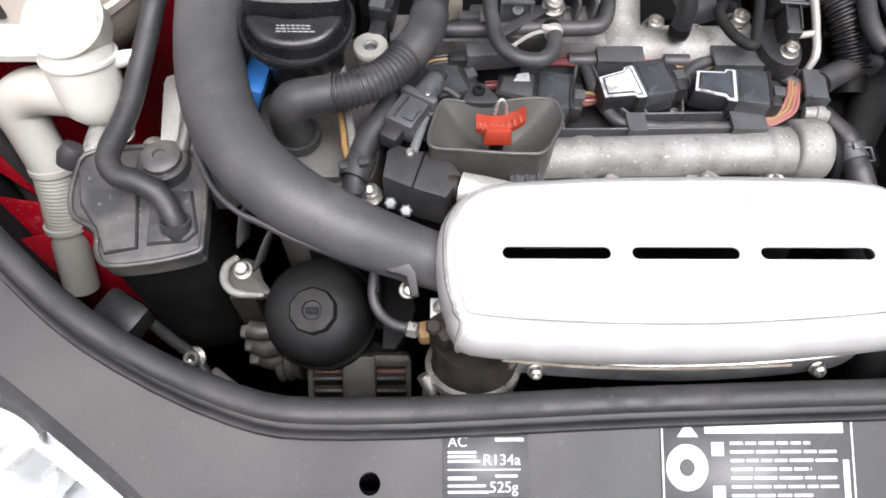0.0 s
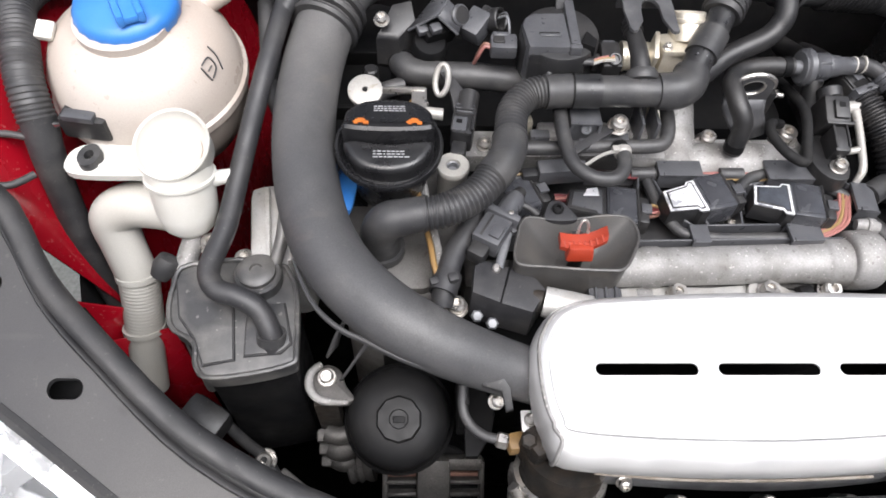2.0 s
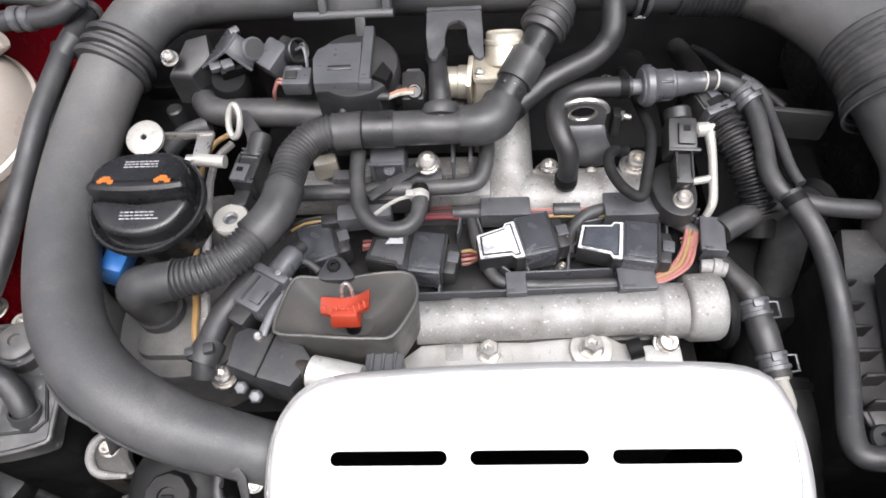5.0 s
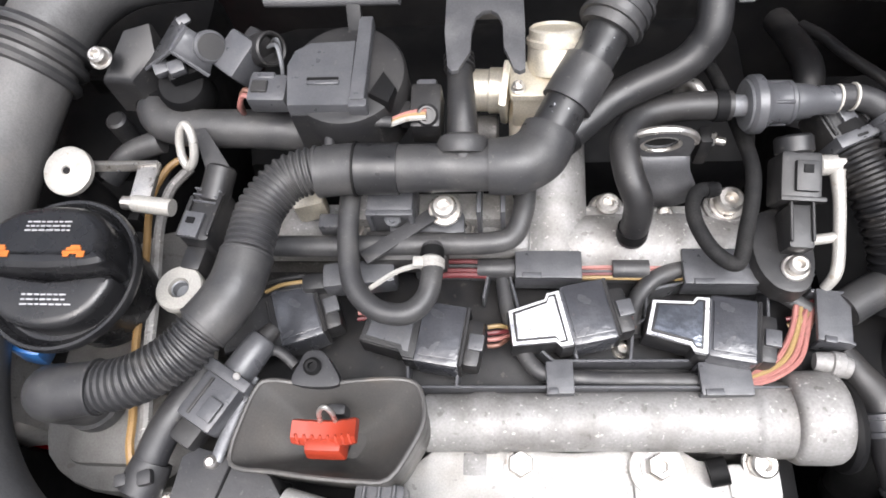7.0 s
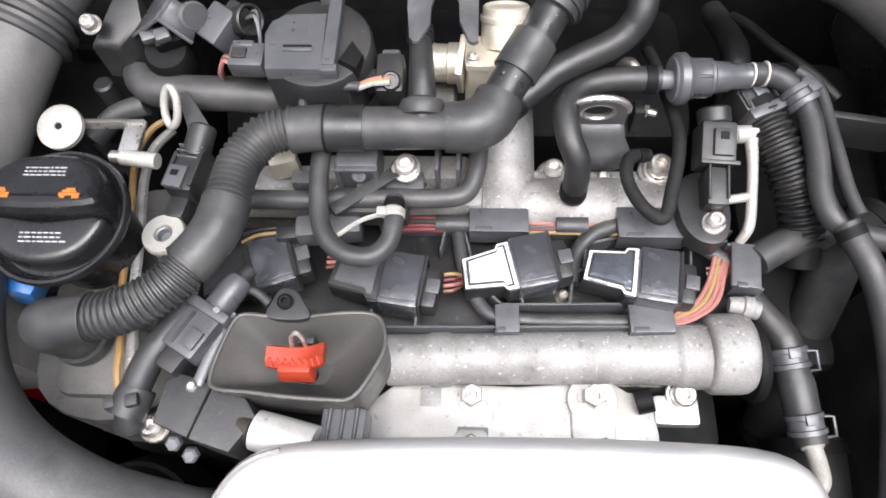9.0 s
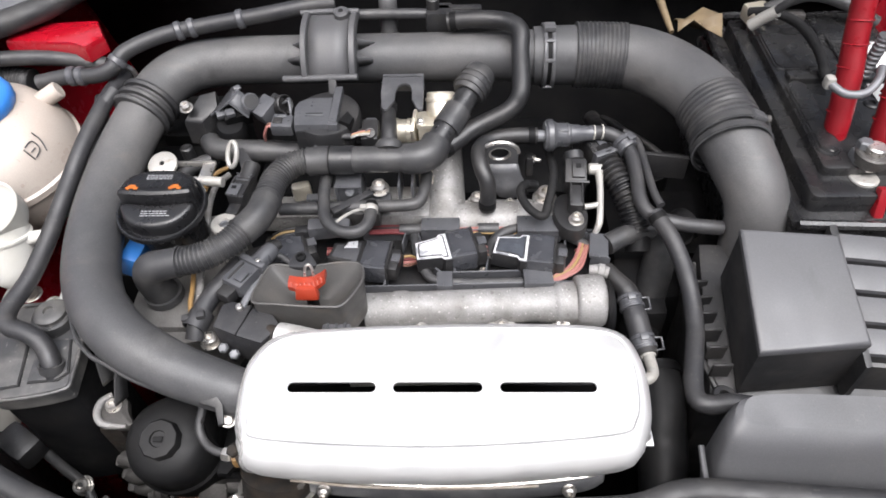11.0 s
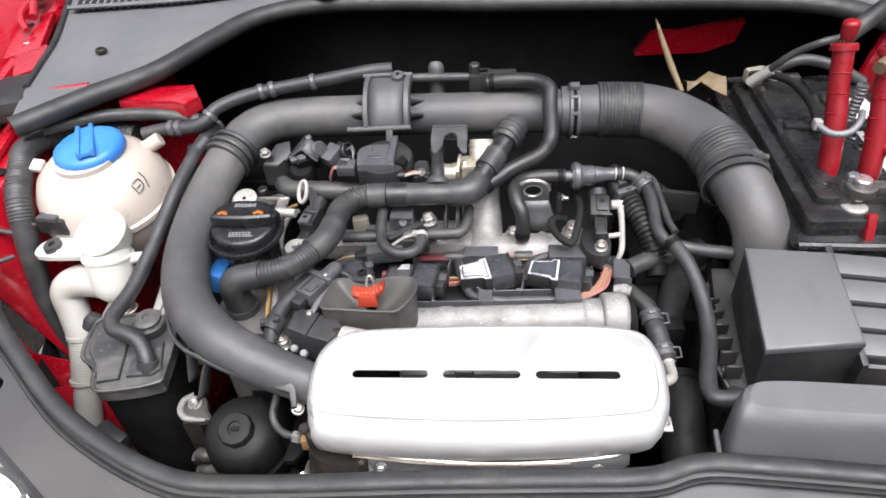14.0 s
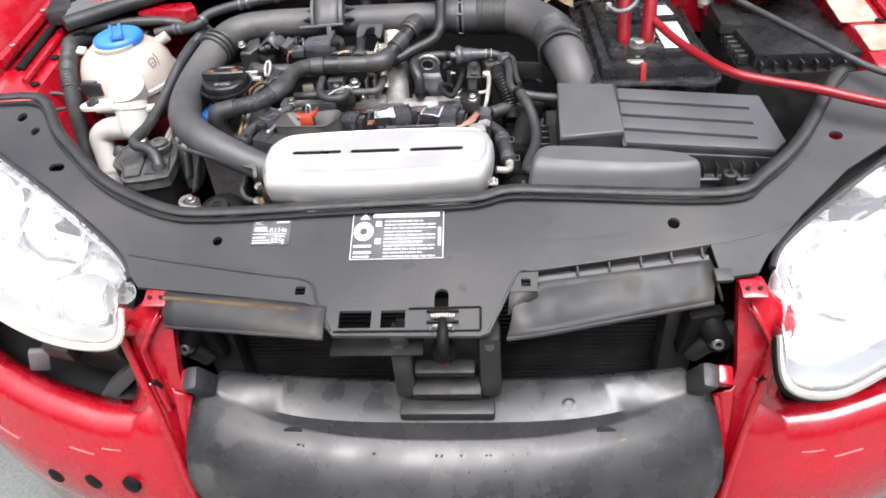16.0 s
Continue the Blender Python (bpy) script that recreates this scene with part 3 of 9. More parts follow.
def labels():
    a = thing("warning_label", on_panel(0.18, 0.295, 0.001), "grey and white printed warning label on the slam panel", "label")
    part("backing", bars(bmesh.new(), 0.118, 0.262, 0.124, 0.068, 0.0008), BACKING, a, solid=0.0004)
    print_bars(((0.146, 0.3215, 0.09, 0.0065), (0.118, 0.262, 0.0012, 0.068), (0.2408, 0.262, 0.0012, 0.068), (0.118, 0.3292, 0.124, 0.001), (0.118, 0.262, 0.124, 0.001)), a)
    rng = random.Random(4)
    for k in range(11):  # lines of small print, in words
        x, y = 0.162, 0.3150 - 0.005 * k
        end = 0.231 if k % 3 else 0.214
        while x < end:
            w = rng.uniform(0.006, 0.016)
            print_bars(((x, y, min(w, end - x), 0.0017),), a)
            x += w + 0.0016
    print_bars(((0.150, 0.3085, 0.008, 0.008), (0.150, 0.2835, 0.008, 0.008)), a)
    print_bars(((0.122, 0.279, 0.024, 0.0035), (0.122, 0.270, 0.024, 0.0035), (0.122, 0.265, 0.022, 0.002), (0.2345, 0.280, 0.004, 0.026)), a)
    bm = loft([[on_panel(0.134 + r * math.cos(q), 0.302 + r * math.sin(q), 0.0014) for q in [i * math.pi / 12 for i in range(24)]] for r in (0.0135, 0.005)], closed=True)
    part("round_symbol", bm, PRINT, a)
    bm = bmesh.new()
    bm.faces.new([bm.verts.new(on_panel(x, y, 0.0014)) for x, y in ((0.128, 0.3195), (0.142, 0.3195), (0.135, 0.3285))])
    part("triangle_symbol", bm, PRINT, a)
    b = thing("refrigerant_label", on_panel(0.007, 0.305, 0.001), "small dark label with white print on the slam panel", "label")
    part("backing", bars(bmesh.new(), -0.021, 0.286, 0.054, 0.036, 0.0008), BACKING, b, solid=0.0004)
    print_bars(((-0.018, 0.3105, 0.018, 0.0015), (-0.018, 0.308, 0.018, 0.0015), (-0.018, 0.3055, 0.02, 0.0015), (-0.018, 0.301, 0.046, 0.0008), (0.012, 0.3175, 0.018, 0.002),
                (-0.018, 0.2955, 0.018, 0.002), (-0.018, 0.2915, 0.024, 0.0015), (-0.018, 0.288, 0.026, 0.0015), (0.012, 0.297, 0.014, 0.0015)), b)
    words("AC", -0.018, 0.3145, 0.009, b)
    words("R134a", 0.004, 0.304, 0.0095, b)
    words("525g", 0.008, 0.2885, 0.0095, b)


def front_end():
    # radiator with its rows of fins, behind the air guides
    r = thing("radiator", (MID, 0.30, 0.42), "dark radiator core with fine fins behind the front panel", "radiator")
    core = part("core", box((MID, 0.318, 0.60), (0.66, 0.02, 0.26), 0.004), DARK, r)
    for i in range(26):
        part("fin", box((MID, 0.298, 0.50 + i * 0.0085), (0.64, 0.01, 0.0045), 0.0), BLACK, core)
    for x in (-0.10, 0.565):
        part("end_tank", box((x, 0.285, 0.60), (0.05, 0.05, 0.24), 0.012), BLACK, r)
    for x, s in ((-0.135, 1), (0.60, -1)):
        part("mount", tube([(x - 0.03 * s, 0.25, 0.66), (x, 0.24, 0.655), (x + 0.02 * s, 0.25, 0.62)], 0.016, 12), BLACK, r)
    # curved air guides under the slam panel
    rows = []
    for k in range(9):
        f = k / 8
        row = []
        for i in range(13):
            u = i / 12
            x = -0.125 + 0.22 * u
            yt, drop, out = 0.229 - 0.02 * u, 0.036 - 0.022 * u, 0.028 + 0.018 * u
            row.append((x, yt - 0.004 - out * math.sin(f * 1.5), slope(x, yt) - 0.004 - drop * f ** 1.4))
        rows.append(row)
    g = thing("air_guide", (-0.015, 0.2, 0.72), "curved dusty plastic air guide with rusty dirt along its edge", "air guide", group="air guides")
    part("scoop", loft(rows), GUIDE, g, solid=0.003)
    part("lower_edge", tube([Vector(p) + Vector((0, 0, 0.001)) for p in rows[-1]], 0.003, 8, 1, smooth=False), GUIDE, g)
    part("rust_streak", tube([Vector(p) + Vector((0, -0.002, 0.0)) for p in rows[1][:11]], 0.0042, 8, 1, smooth=False, flat=0.3), STREAK, g, "brown rusty dirt along the edge")
    g = thing("air_guide", (0.46, 0.2, 0.72), "wide dusty plastic air guide below the slam panel", "air guide", group="air guides")
    rows = []
    for k in range(8):
        f = k / 7
        row = []
        for i in range(14):
            u = -0.16 + 1.16 * i / 13
            back = max(0, -u) / 0.16
            top = Vector((0.3650 + 0.219 * u, 0.2225 + 0.0225 * u - 0.018 * back, 0.738 + 0.034 * u + 0.016 * back))
            low = Vector((0.3610 + 0.218 * u - 0.004 * back, 0.178 + 0.036 * u + 0.004 * back, 0.7325 + 0.0175 * u - 0.001 * back))
            lip = Vector((0.3625 + 0.2175 * u, 0.2336 + 0.0254 * u, 0.7685 + 0.0100 * u)) if u > 0 else top + Vector((0, 0.004, 0.012 - 0.06 * back * 0.1))
            row.append(lip * (1 - f) ** 2 + top * (2 * f * (1 - f)) + low * f ** 2 + Vector((0, -0.004 * math.sin(math.pi * f), -0.002 * math.sin(math.pi * f))))
        rows.append(row)
    part("scoop", loft(rows), GUIDE, g, solid=0.003)
    part("lower_edge", tube([p + Vector((0, 0, -0.003)) for p in rows[-1]], 0.0034, 8, 1, smooth=False), GUIDE, g)
    part("end_web", loft([[(0.3620, 0.2200, 0.7660), (0.3430, 0.2190, 0.7660), (0.3265, 0.2185, 0.7655)], [(0.3640, 0.2230, 0.7400), (0.3430, 0.2120, 0.7450), (0.3235, 0.1950, 0.7480)]]), GUIDE, g, solid=0.002)
    part("end_cap", loft([[(0.5815, 0.2640, 0.7765), (0.5840, 0.2450, 0.7720)], [(0.5860, 0.2520, 0.7600), (0.5890, 0.2130, 0.7500)]]), GUIDE, g, solid=0.003)
    # latch carrier in the middle
    t = thing("latch_carrier", (MID, 0.2, 0.52), "black plastic latch carrier on the front", "bracket")
    # wall, web and ledge use the darker plastic for shade under the panel
    part("back_wall", box((0.243, 0.222, 0.660), (0.135, 0.05, 0.15), 0.008, taper=0.06), DEEP, t)
    for x in (0.185, 0.300):
        part("post", box((x, 0.195, 0.668), (0.029, 0.040, 0.115), 0.009), BLACK, t)
        part("post_cap", disc((x, 0.176, 0.712), (x, 0.1735, 0.7135), 0.007), DUSTY, t)
    part("foot", box((0.2405, 0.166, 0.597), (0.130, 0.024, 0.022), 0.006, (10, 0, 0)), BLACK, t)
    part("foot_web", box((0.2405, 0.185, 0.622), (0.094, 0.030, 0.026), 0.004, (20, 0, 0)), DEEP, t)
    part("ledge", box((0.2405, 0.182, 0.664), (0.080, 0.020, 0.014), 0.004, (15, 0, 0)), DEEP, t)
    part("socket", disc((0.2405, 0.189, 0.688), (0.2405, 0.185, 0.689), 0.016, hole=0.011), DARK, t)
    bm = tube([(0.243, 0.182, 0.756), (0.2435, 0.166, 0.752), (0.2435, 0.1555, 0.742), (0.2440, 0.1530, 0.728), (0.2450, 0.1565, 0.706)], [0.0050, 0.0070, 0.0075, 0.0070, 0.0040], 12)
    part("catch_lever", bm, DARK, t)
    part("lever_tip", box((0.2450, 0.1560, 0.7050), (0.007, 0.004, 0.006), 0.0015), ORANGE, t, "worn red lever tip")
    for y, w in ((0.1905, 0.040), (0.1770, 0.040)):
        part("catch_bar", box((0.243, y, slope(0, y) + 0.0035), (w, 0.0028, 0.0045), 0.0010, (20, 0, 0)), DARK, t)
    part("catch_spring", tube([(0.228, 0.1845, slope(0, 0.1845) + 0.0035), (0.243, 0.1845, slope(0, 0.1845) + 0.0045), (0.258, 0.1845, slope(0, 0.1845) + 0.0035)], 0.0026, 10, ribs=(0.0011, 0.0032), per=3), CREAM, t, "bright steel spring")
    part("catch_plate", box((0.243, 0.1735, slope(0, 0.1735) + 0.0022), (0.024, 0.0040, 0.002), 0.0008, (20, 0, 0)), CAST, t, "worn steel catch")
    for x in (-1, 1):
        part("catch_side", box((0.243 + 0.0125 * x, 0.1680, 0.7510), (0.003, 0.006, 0.014), 0.001, (20, 12 * x, 0)), CAST2, t)
    # added dark backing that stands in for the shade below the slots
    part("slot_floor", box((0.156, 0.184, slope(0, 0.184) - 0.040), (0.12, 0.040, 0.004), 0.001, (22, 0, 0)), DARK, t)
    bump = thing("bumper", (MID, 0.1, 0.2), "red painted bumper with a black plastic centre section", "bumper")
    wide = (0.325, 0.330, 0.350, 0.352, 0.354, 0.362, 0.368, 0.372, 0.371, 0.366, 0.362, 0.36, 0.36)

    def section(g):
        """The centre part cut at g (-1 to 1 across it): ledge, upright rim and a broad sloping face."""
        q = g * g
        y, z = 0.155 + 0.02 * q + 0.03 * q * q, 0.585 - 0.015 * q + 0.05 * q * q
        h = 0.001 + 0.027 * max(0.0, 1 - q / 0.80) ** 1.1
        a, b = Vector((y - 0.008, z - h - 0.004)), Vector((0.082 + 0.036 * q, 0.497 + 0.012 * q))
        face = [a + (b - a) * f + Vector((-0.5, 0.86)) * (0.008 * math.sin(math.pi * f)) for f in (0, 0.25, 0.5, 0.75, 1)]
        return [(0.212 + 0.01 * q, 0.604 + 0.012 * q), (0.206 + 0.008 * q, 0.6035 + 0.012 * q), (y, z), (y - 0.005, z - h), *[tuple(p) for p in face],
                (0.076 + 0.036 * q, 0.488 + 0.006 * q), (0.074 + 0.036 * q, 0.475), (0.072 + 0.036 * q, 0.34), (0.08 + 0.036 * q, 0.22)]

    rows = []
    for i in range(41):
        g = -1 + i / 20
        rows.append([(MID + g * wide[k], y, z) for k, (y, z) in enumerate(section(g))])
    part("centre_panel", loft(rows), SATIN, bump, "glossy worn black plastic", solid=0.004)
    for x in (0.021, 0.455):
        part("clip_slot", box((x, 0.1575, 0.5665), (0.026, 0.008, 0.007), 0.001, (20, 0, 0)), DARK, bump)
    rng = random.Random(12)
    for k in range(16):
        x = rng.uniform(0.22, 0.34) if k % 2 else rng.uniform(0.0, 0.5)
        w = rng.uniform(0.0015, 0.005)
        if k == 0:
            x, w = 0.476, 0.014
        y, z = section((x - MID) / 0.36)[5 + (k % 3 == 1)]
        part("leaf_scrap" if k == 0 else "speck", box((x, y, z + 0.0028), (w, 0.0025, 0.0012), 0.0005, (42, 0, rng.uniform(-60, 60)), seg=1), TAN if k == 0 else DARK, bump)
    part("screw_seat", lathe([(0, 0), (0.009, 0), (0.010, 0.002), (0.006, 0.003), (0.005, 0.001), (0, 0.001)], (0.406, 0.179, 0.5925), (0, -0.38, 0.92), 20), SATIN, bump)
    part("seat_plate", box((0.406, 0.179, 0.5915), (0.026, 0.034, 0.003), 0.001, (23, 0, 0)), SATIN, bump)
    for s in (-1, 1):
        ridge = [(0.430, 0.202, 0.738), (0.424, 0.192, 0.69), (0.414, 0.178, 0.64), (0.405, 0.166, 0.60), (0.397, 0.153, 0.555), (0.390, 0.140, 0.505), (0.385, 0.130, 0.46), (0.381, 0.122, 0.41), (0.378, 0.116, 0.35), (0.376, 0.114, 0.22)]
        edge = [(0.352, 0.192, 0.640), (0.356, 0.188, 0.625), (0.360, 0.182, 0.611), (0.366, 0.176, 0.59), (0.372, 0.165, 0.55), (0.371, 0.150, 0.505), (0.366, 0.136, 0.46), (0.364, 0.128, 0.41), (0.363, 0.122, 0.35), (0.362, 0.12, 0.22)]
        A, B = spline(ridge[2:], 4), spline(edge[2:], 4)
        rows = [[(MID + s * (p.x + (q.x - p.x) * f), p.y + (q.y - p.y) * f + 0.016 * math.sin(math.pi * min(1, f * 1.6)) * (f < 0.63), p.z + (q.z - p.z) * f) for f in (0, 0.1, 0.3, 0.5, 0.62, 0.64, 0.8, 1)] for p, q in zip(A, B)]
        part("flank", loft(rows), RED, bump, solid=0.003)
        part("ridge", tube([(MID + s * u, y - 0.003, z) for u, y, z in ridge], 0.0055, 10, 3), RED, bump)
        part("flank_edge", tube([(MID + s * u, y - 0.003, z) for u, y, z in edge[2:8]], 0.004, 8, 3), RED, bump)
        # side skin, rolled over at the top; its inner end runs down the ridge
        top = [(0.455, 0.187, 0.563), (0.51, 0.192, 0.563), (0.555, 0.202, 0.568), (0.623, 0.222, 0.576), (0.695, 0.252, 0.588), (0.75, 0.287, 0.597), (0.81, 0.35, 0.60), (0.88, 0.48, 0.60), (0.90, 0.62, 0.60)]
        fall = ((-0.004, 0.025, -0.004), (0, 0.004, 0.003), (0.002, -0.010, -0.002), (0.003, -0.024, -0.016), (0.004, -0.031, -0.034), (0.006, -0.0375, -0.051), (0.007, -0.0435, -0.063), (0.008, -0.056, -0.092), (0.008, -0.060, -0.15), (-0.01, -0.05, -0.30))
        rows = [[(MID + s * (u + 0.001), y - 0.001, z) for u, y, z in ((0.412, 0.178, 0.62), (0.409, 0.172, 0.61), *ridge[3:9], (0.377, 0.115, 0.30), (0.376, 0.114, 0.22))]]
        rows += [[(MID + s * (u + du), y + dy, z + dz) for du, dy, dz in fall] for u, y, z in spline(top, 6)]
        part("side_skin", loft(rows), RED, bump, solid=0.003)
        # horn that rises to the lamp's bracket
        outer = [(0.435, 0.206, 0.736), (0.438, 0.204, 0.69), (0.440, 0.20, 0.64), (0.448, 0.196, 0.60), (0.470, 0.192, 0.568)]
        inner = [(0.430, 0.200, 0.738), (0.424, 0.190, 0.69), (0.414, 0.176, 0.64), (0.408, 0.170, 0.61), (0.405, 0.164, 0.59)]
        part("horn", loft([[(MID + s * (a[0] + (b[0] - a[0]) * f), a[1] + (b[1] - a[1]) * f - 0.004 * math.sin(math.pi * f), a[2] + (b[2] - a[2]) * f) for f in (0, 0.25, 0.5, 0.75, 1)] for a, b in zip(spline(outer, 4), spline(inner, 4))]), RED, bump, solid=0.003)
        # bracket beside the lamp, with a tab on top
        mid = MID + 0.0075
        back = lambda z: 0.207 + (0.75 * (z - 0.735) if z > 0.735 else 0.20 * (z - 0.735))
        out = [(0.366, 0.762), (0.397, 0.764), (0.409, 0.748), (0.430, 0.735), (0.436, 0.714), (0.428, 0.704), (0.434, 0.655), (0.431, 0.602), (0.398, 0.591), (0.372, 0.612), (0.376, 0.650), (0.368, 0.711)]
        tmp = bmesh.new()
        f = tmp.faces.new([tmp.verts.new((mid + s * u, back(z), z)) for u, z in out])
        e = bmesh.ops.extrude_face_region(tmp, geom=[f])
        bmesh.ops.translate(tmp, verts=[v for v in e["geom"] if isinstance(v, bmesh.types.BMVert)], vec=(0, 0.014, 0.0))
        bmesh.ops.triangulate(tmp, faces=[f for f in tmp.faces if len(f.verts) > 4])
        horn = part("lamp_bracket", tmp, RED, bump)
        part("bracket_tab", box((mid + s * 0.3805, 0.219, 0.7640), (0.031, 0.026, 0.005), 0.002, (17, 0, 0)), RED, horn)
        line = [(0.376, 0.744), (0.392, 0.722), (0.409, 0.694), (0.406, 0.660), (0.402, 0.620), (0.396, 0.594)]
        for w, name in ((0.0, "bracket_rib"), (0.0035, "rib_face")):
            bm = loft([[(mid + s * (u + w), back(z) - d, z + w) for u, z in line] for d in (-0.002, 0.011)])
            part(name, bm, RED, horn, solid=0.0022)
        part("rib_edge", tube([(mid + s * (u + 0.0017), back(z) - 0.011, z + 0.0017) for u, z in line], 0.0030, 8, 2, smooth=False), RED, horn)
        part("ear", box((mid + s * 0.424, 0.1985, 0.7245), (0.018, 0.010, 0.016), 0.003, (12, 20 * s, 0)), RED, horn)
        part("cheek", box((mid + s * 0.356, 0.186, 0.640), (0.020, 0.026, 0.030), 0.004, (30, 14 * s, 0)), RED, bump)
        for u in (0.373, 0.388):
            part("tab_hole", disc((mid + s * u, 0.218, 0.7655), (mid + s * u, 0.2165, 0.7685), 0.0028, 0.0002), DARK, horn)
        part("slot", box((mid + s * 0.4045, back(0.642) - 0.0115, 0.642), (0.0065, 0.006, 0.020), 0.001, (12, 8 * s, 0)), DARK, bump)
        part("slot", box((MID + s * 0.374, 0.139, 0.475), (0.006, 0.010, 0.022), 0.001, (12, 14 * s, 0)), DARK, bump)
        # pale tubes for scuffs, and for crease highlights and glare drawn as colour
        part("scuff", tube([(MID + s * 0.47, 0.156, 0.515), (MID + s * 0.50, 0.158, 0.512), (MID + s * 0.53, 0.166, 0.513)], 0.0016, 6, flat=0.4), SCUFF_GLARE, bump, "pale scuff and painted highlight on the red skin")
        part("scuff", tube([(MID + s * 0.60, 0.170, 0.500), (MID + s * 0.63, 0.180, 0.492), (MID + s * 0.66, 0.188, 0.490)], 0.002, 6, flat=0.4), SCUFF_GLARE, bump, "pale scuff and painted highlight on the red skin")
        skin = [[Vector(p) for p in row] for row in rows]
        for i0, i1, k, u0 in ((9, 15, 5, 0.2), (4, 8, 4, 0.5), (22, 27, 6, 0.3)):
            line = [skin[i][k].lerp(skin[i][k + 1], u0 + 0.03 * i * (1 if k > 4 else -1) / 4) + Vector((0, -0.0022, 0.0006)) for i in range(i0, i1)]
            part("scuff", tube(line, 0.0012, 6, 2, flat=0.4), SCUFF_GLARE, bump, "pale scuff and painted highlight on the red skin")
        part("end_block", box((MID + s * 0.341, 0.186, 0.634), (0.024, 0.034, 0.050), 0.008, (24, 16 * s, 0)), DUSTY, bump)
        part("mount_stub", tube([(MID + s * 0.345, 0.25, 0.70), (MID + s * 0.358, 0.235, 0.68), (MID + s * 0.372, 0.23, 0.655)], [0.014, 0.018, 0.016], 14), DARK, bump)
        part("mount_plate", box((MID + s * 0.345, 0.246, 0.665), (0.05, 0.02, 0.09), 0.008, (10, 0, 10 * s)), DARK, bump)
        bolt("mount_bolt", (MID + s * 0.362, 0.222, 0.668), (0, -0.9, 0.3), 0.008, HOOK, parent=bump)
    for x, y, z in ((-0.382, 0.1570, 0.448), (-0.307, 0.1380, 0.462), (-0.240, 0.1265, 0.470)):
        part("round_hole", lathe([(0, 0.001), (0.0135, 0.001), (0.0145, 0.0005), (0.0145, -0.006), (0, -0.006)], (x, y, z), (-0.24, -0.96, 0.12), 20), DARK, bump)
    for s in (-1, 1):
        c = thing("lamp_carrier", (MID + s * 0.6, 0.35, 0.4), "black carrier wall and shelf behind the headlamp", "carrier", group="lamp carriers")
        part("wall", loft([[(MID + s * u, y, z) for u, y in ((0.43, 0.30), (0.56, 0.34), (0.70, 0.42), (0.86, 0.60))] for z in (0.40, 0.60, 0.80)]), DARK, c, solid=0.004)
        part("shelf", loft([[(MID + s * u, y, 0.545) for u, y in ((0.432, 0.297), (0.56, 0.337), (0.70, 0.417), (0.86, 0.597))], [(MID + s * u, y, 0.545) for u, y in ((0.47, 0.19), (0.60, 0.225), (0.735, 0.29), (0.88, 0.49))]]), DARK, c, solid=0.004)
        part("bracket", box((MID + s * 0.53, 0.275, 0.60), (0.11, 0.03, 0.09), 0.01, (15, 0, 14 * s)), BLACK, c)
        part("plug", box((MID + s * 0.575, 0.255, 0.635), (0.05, 0.03, 0.03), 0.006, (10, 0, 14 * s)), BLACK, c)
        if s < 0:
            part("gap_plate", prism([(-0.305, 0.225), (-0.232, 0.236), (-0.250, 0.262), (-0.300, 0.262)], 0.545, 0.572, 0.003, lean=lambda x, y: 0.9 * (x + 0.28)), GREY, c, "grey plastic plate in the gap")
            part("loose_clip", box((-0.395, 0.262, 0.600), (0.030, 0.012, 0.050), 0.006, (12, 20, 20)), PALE, c, "pale plastic clip")


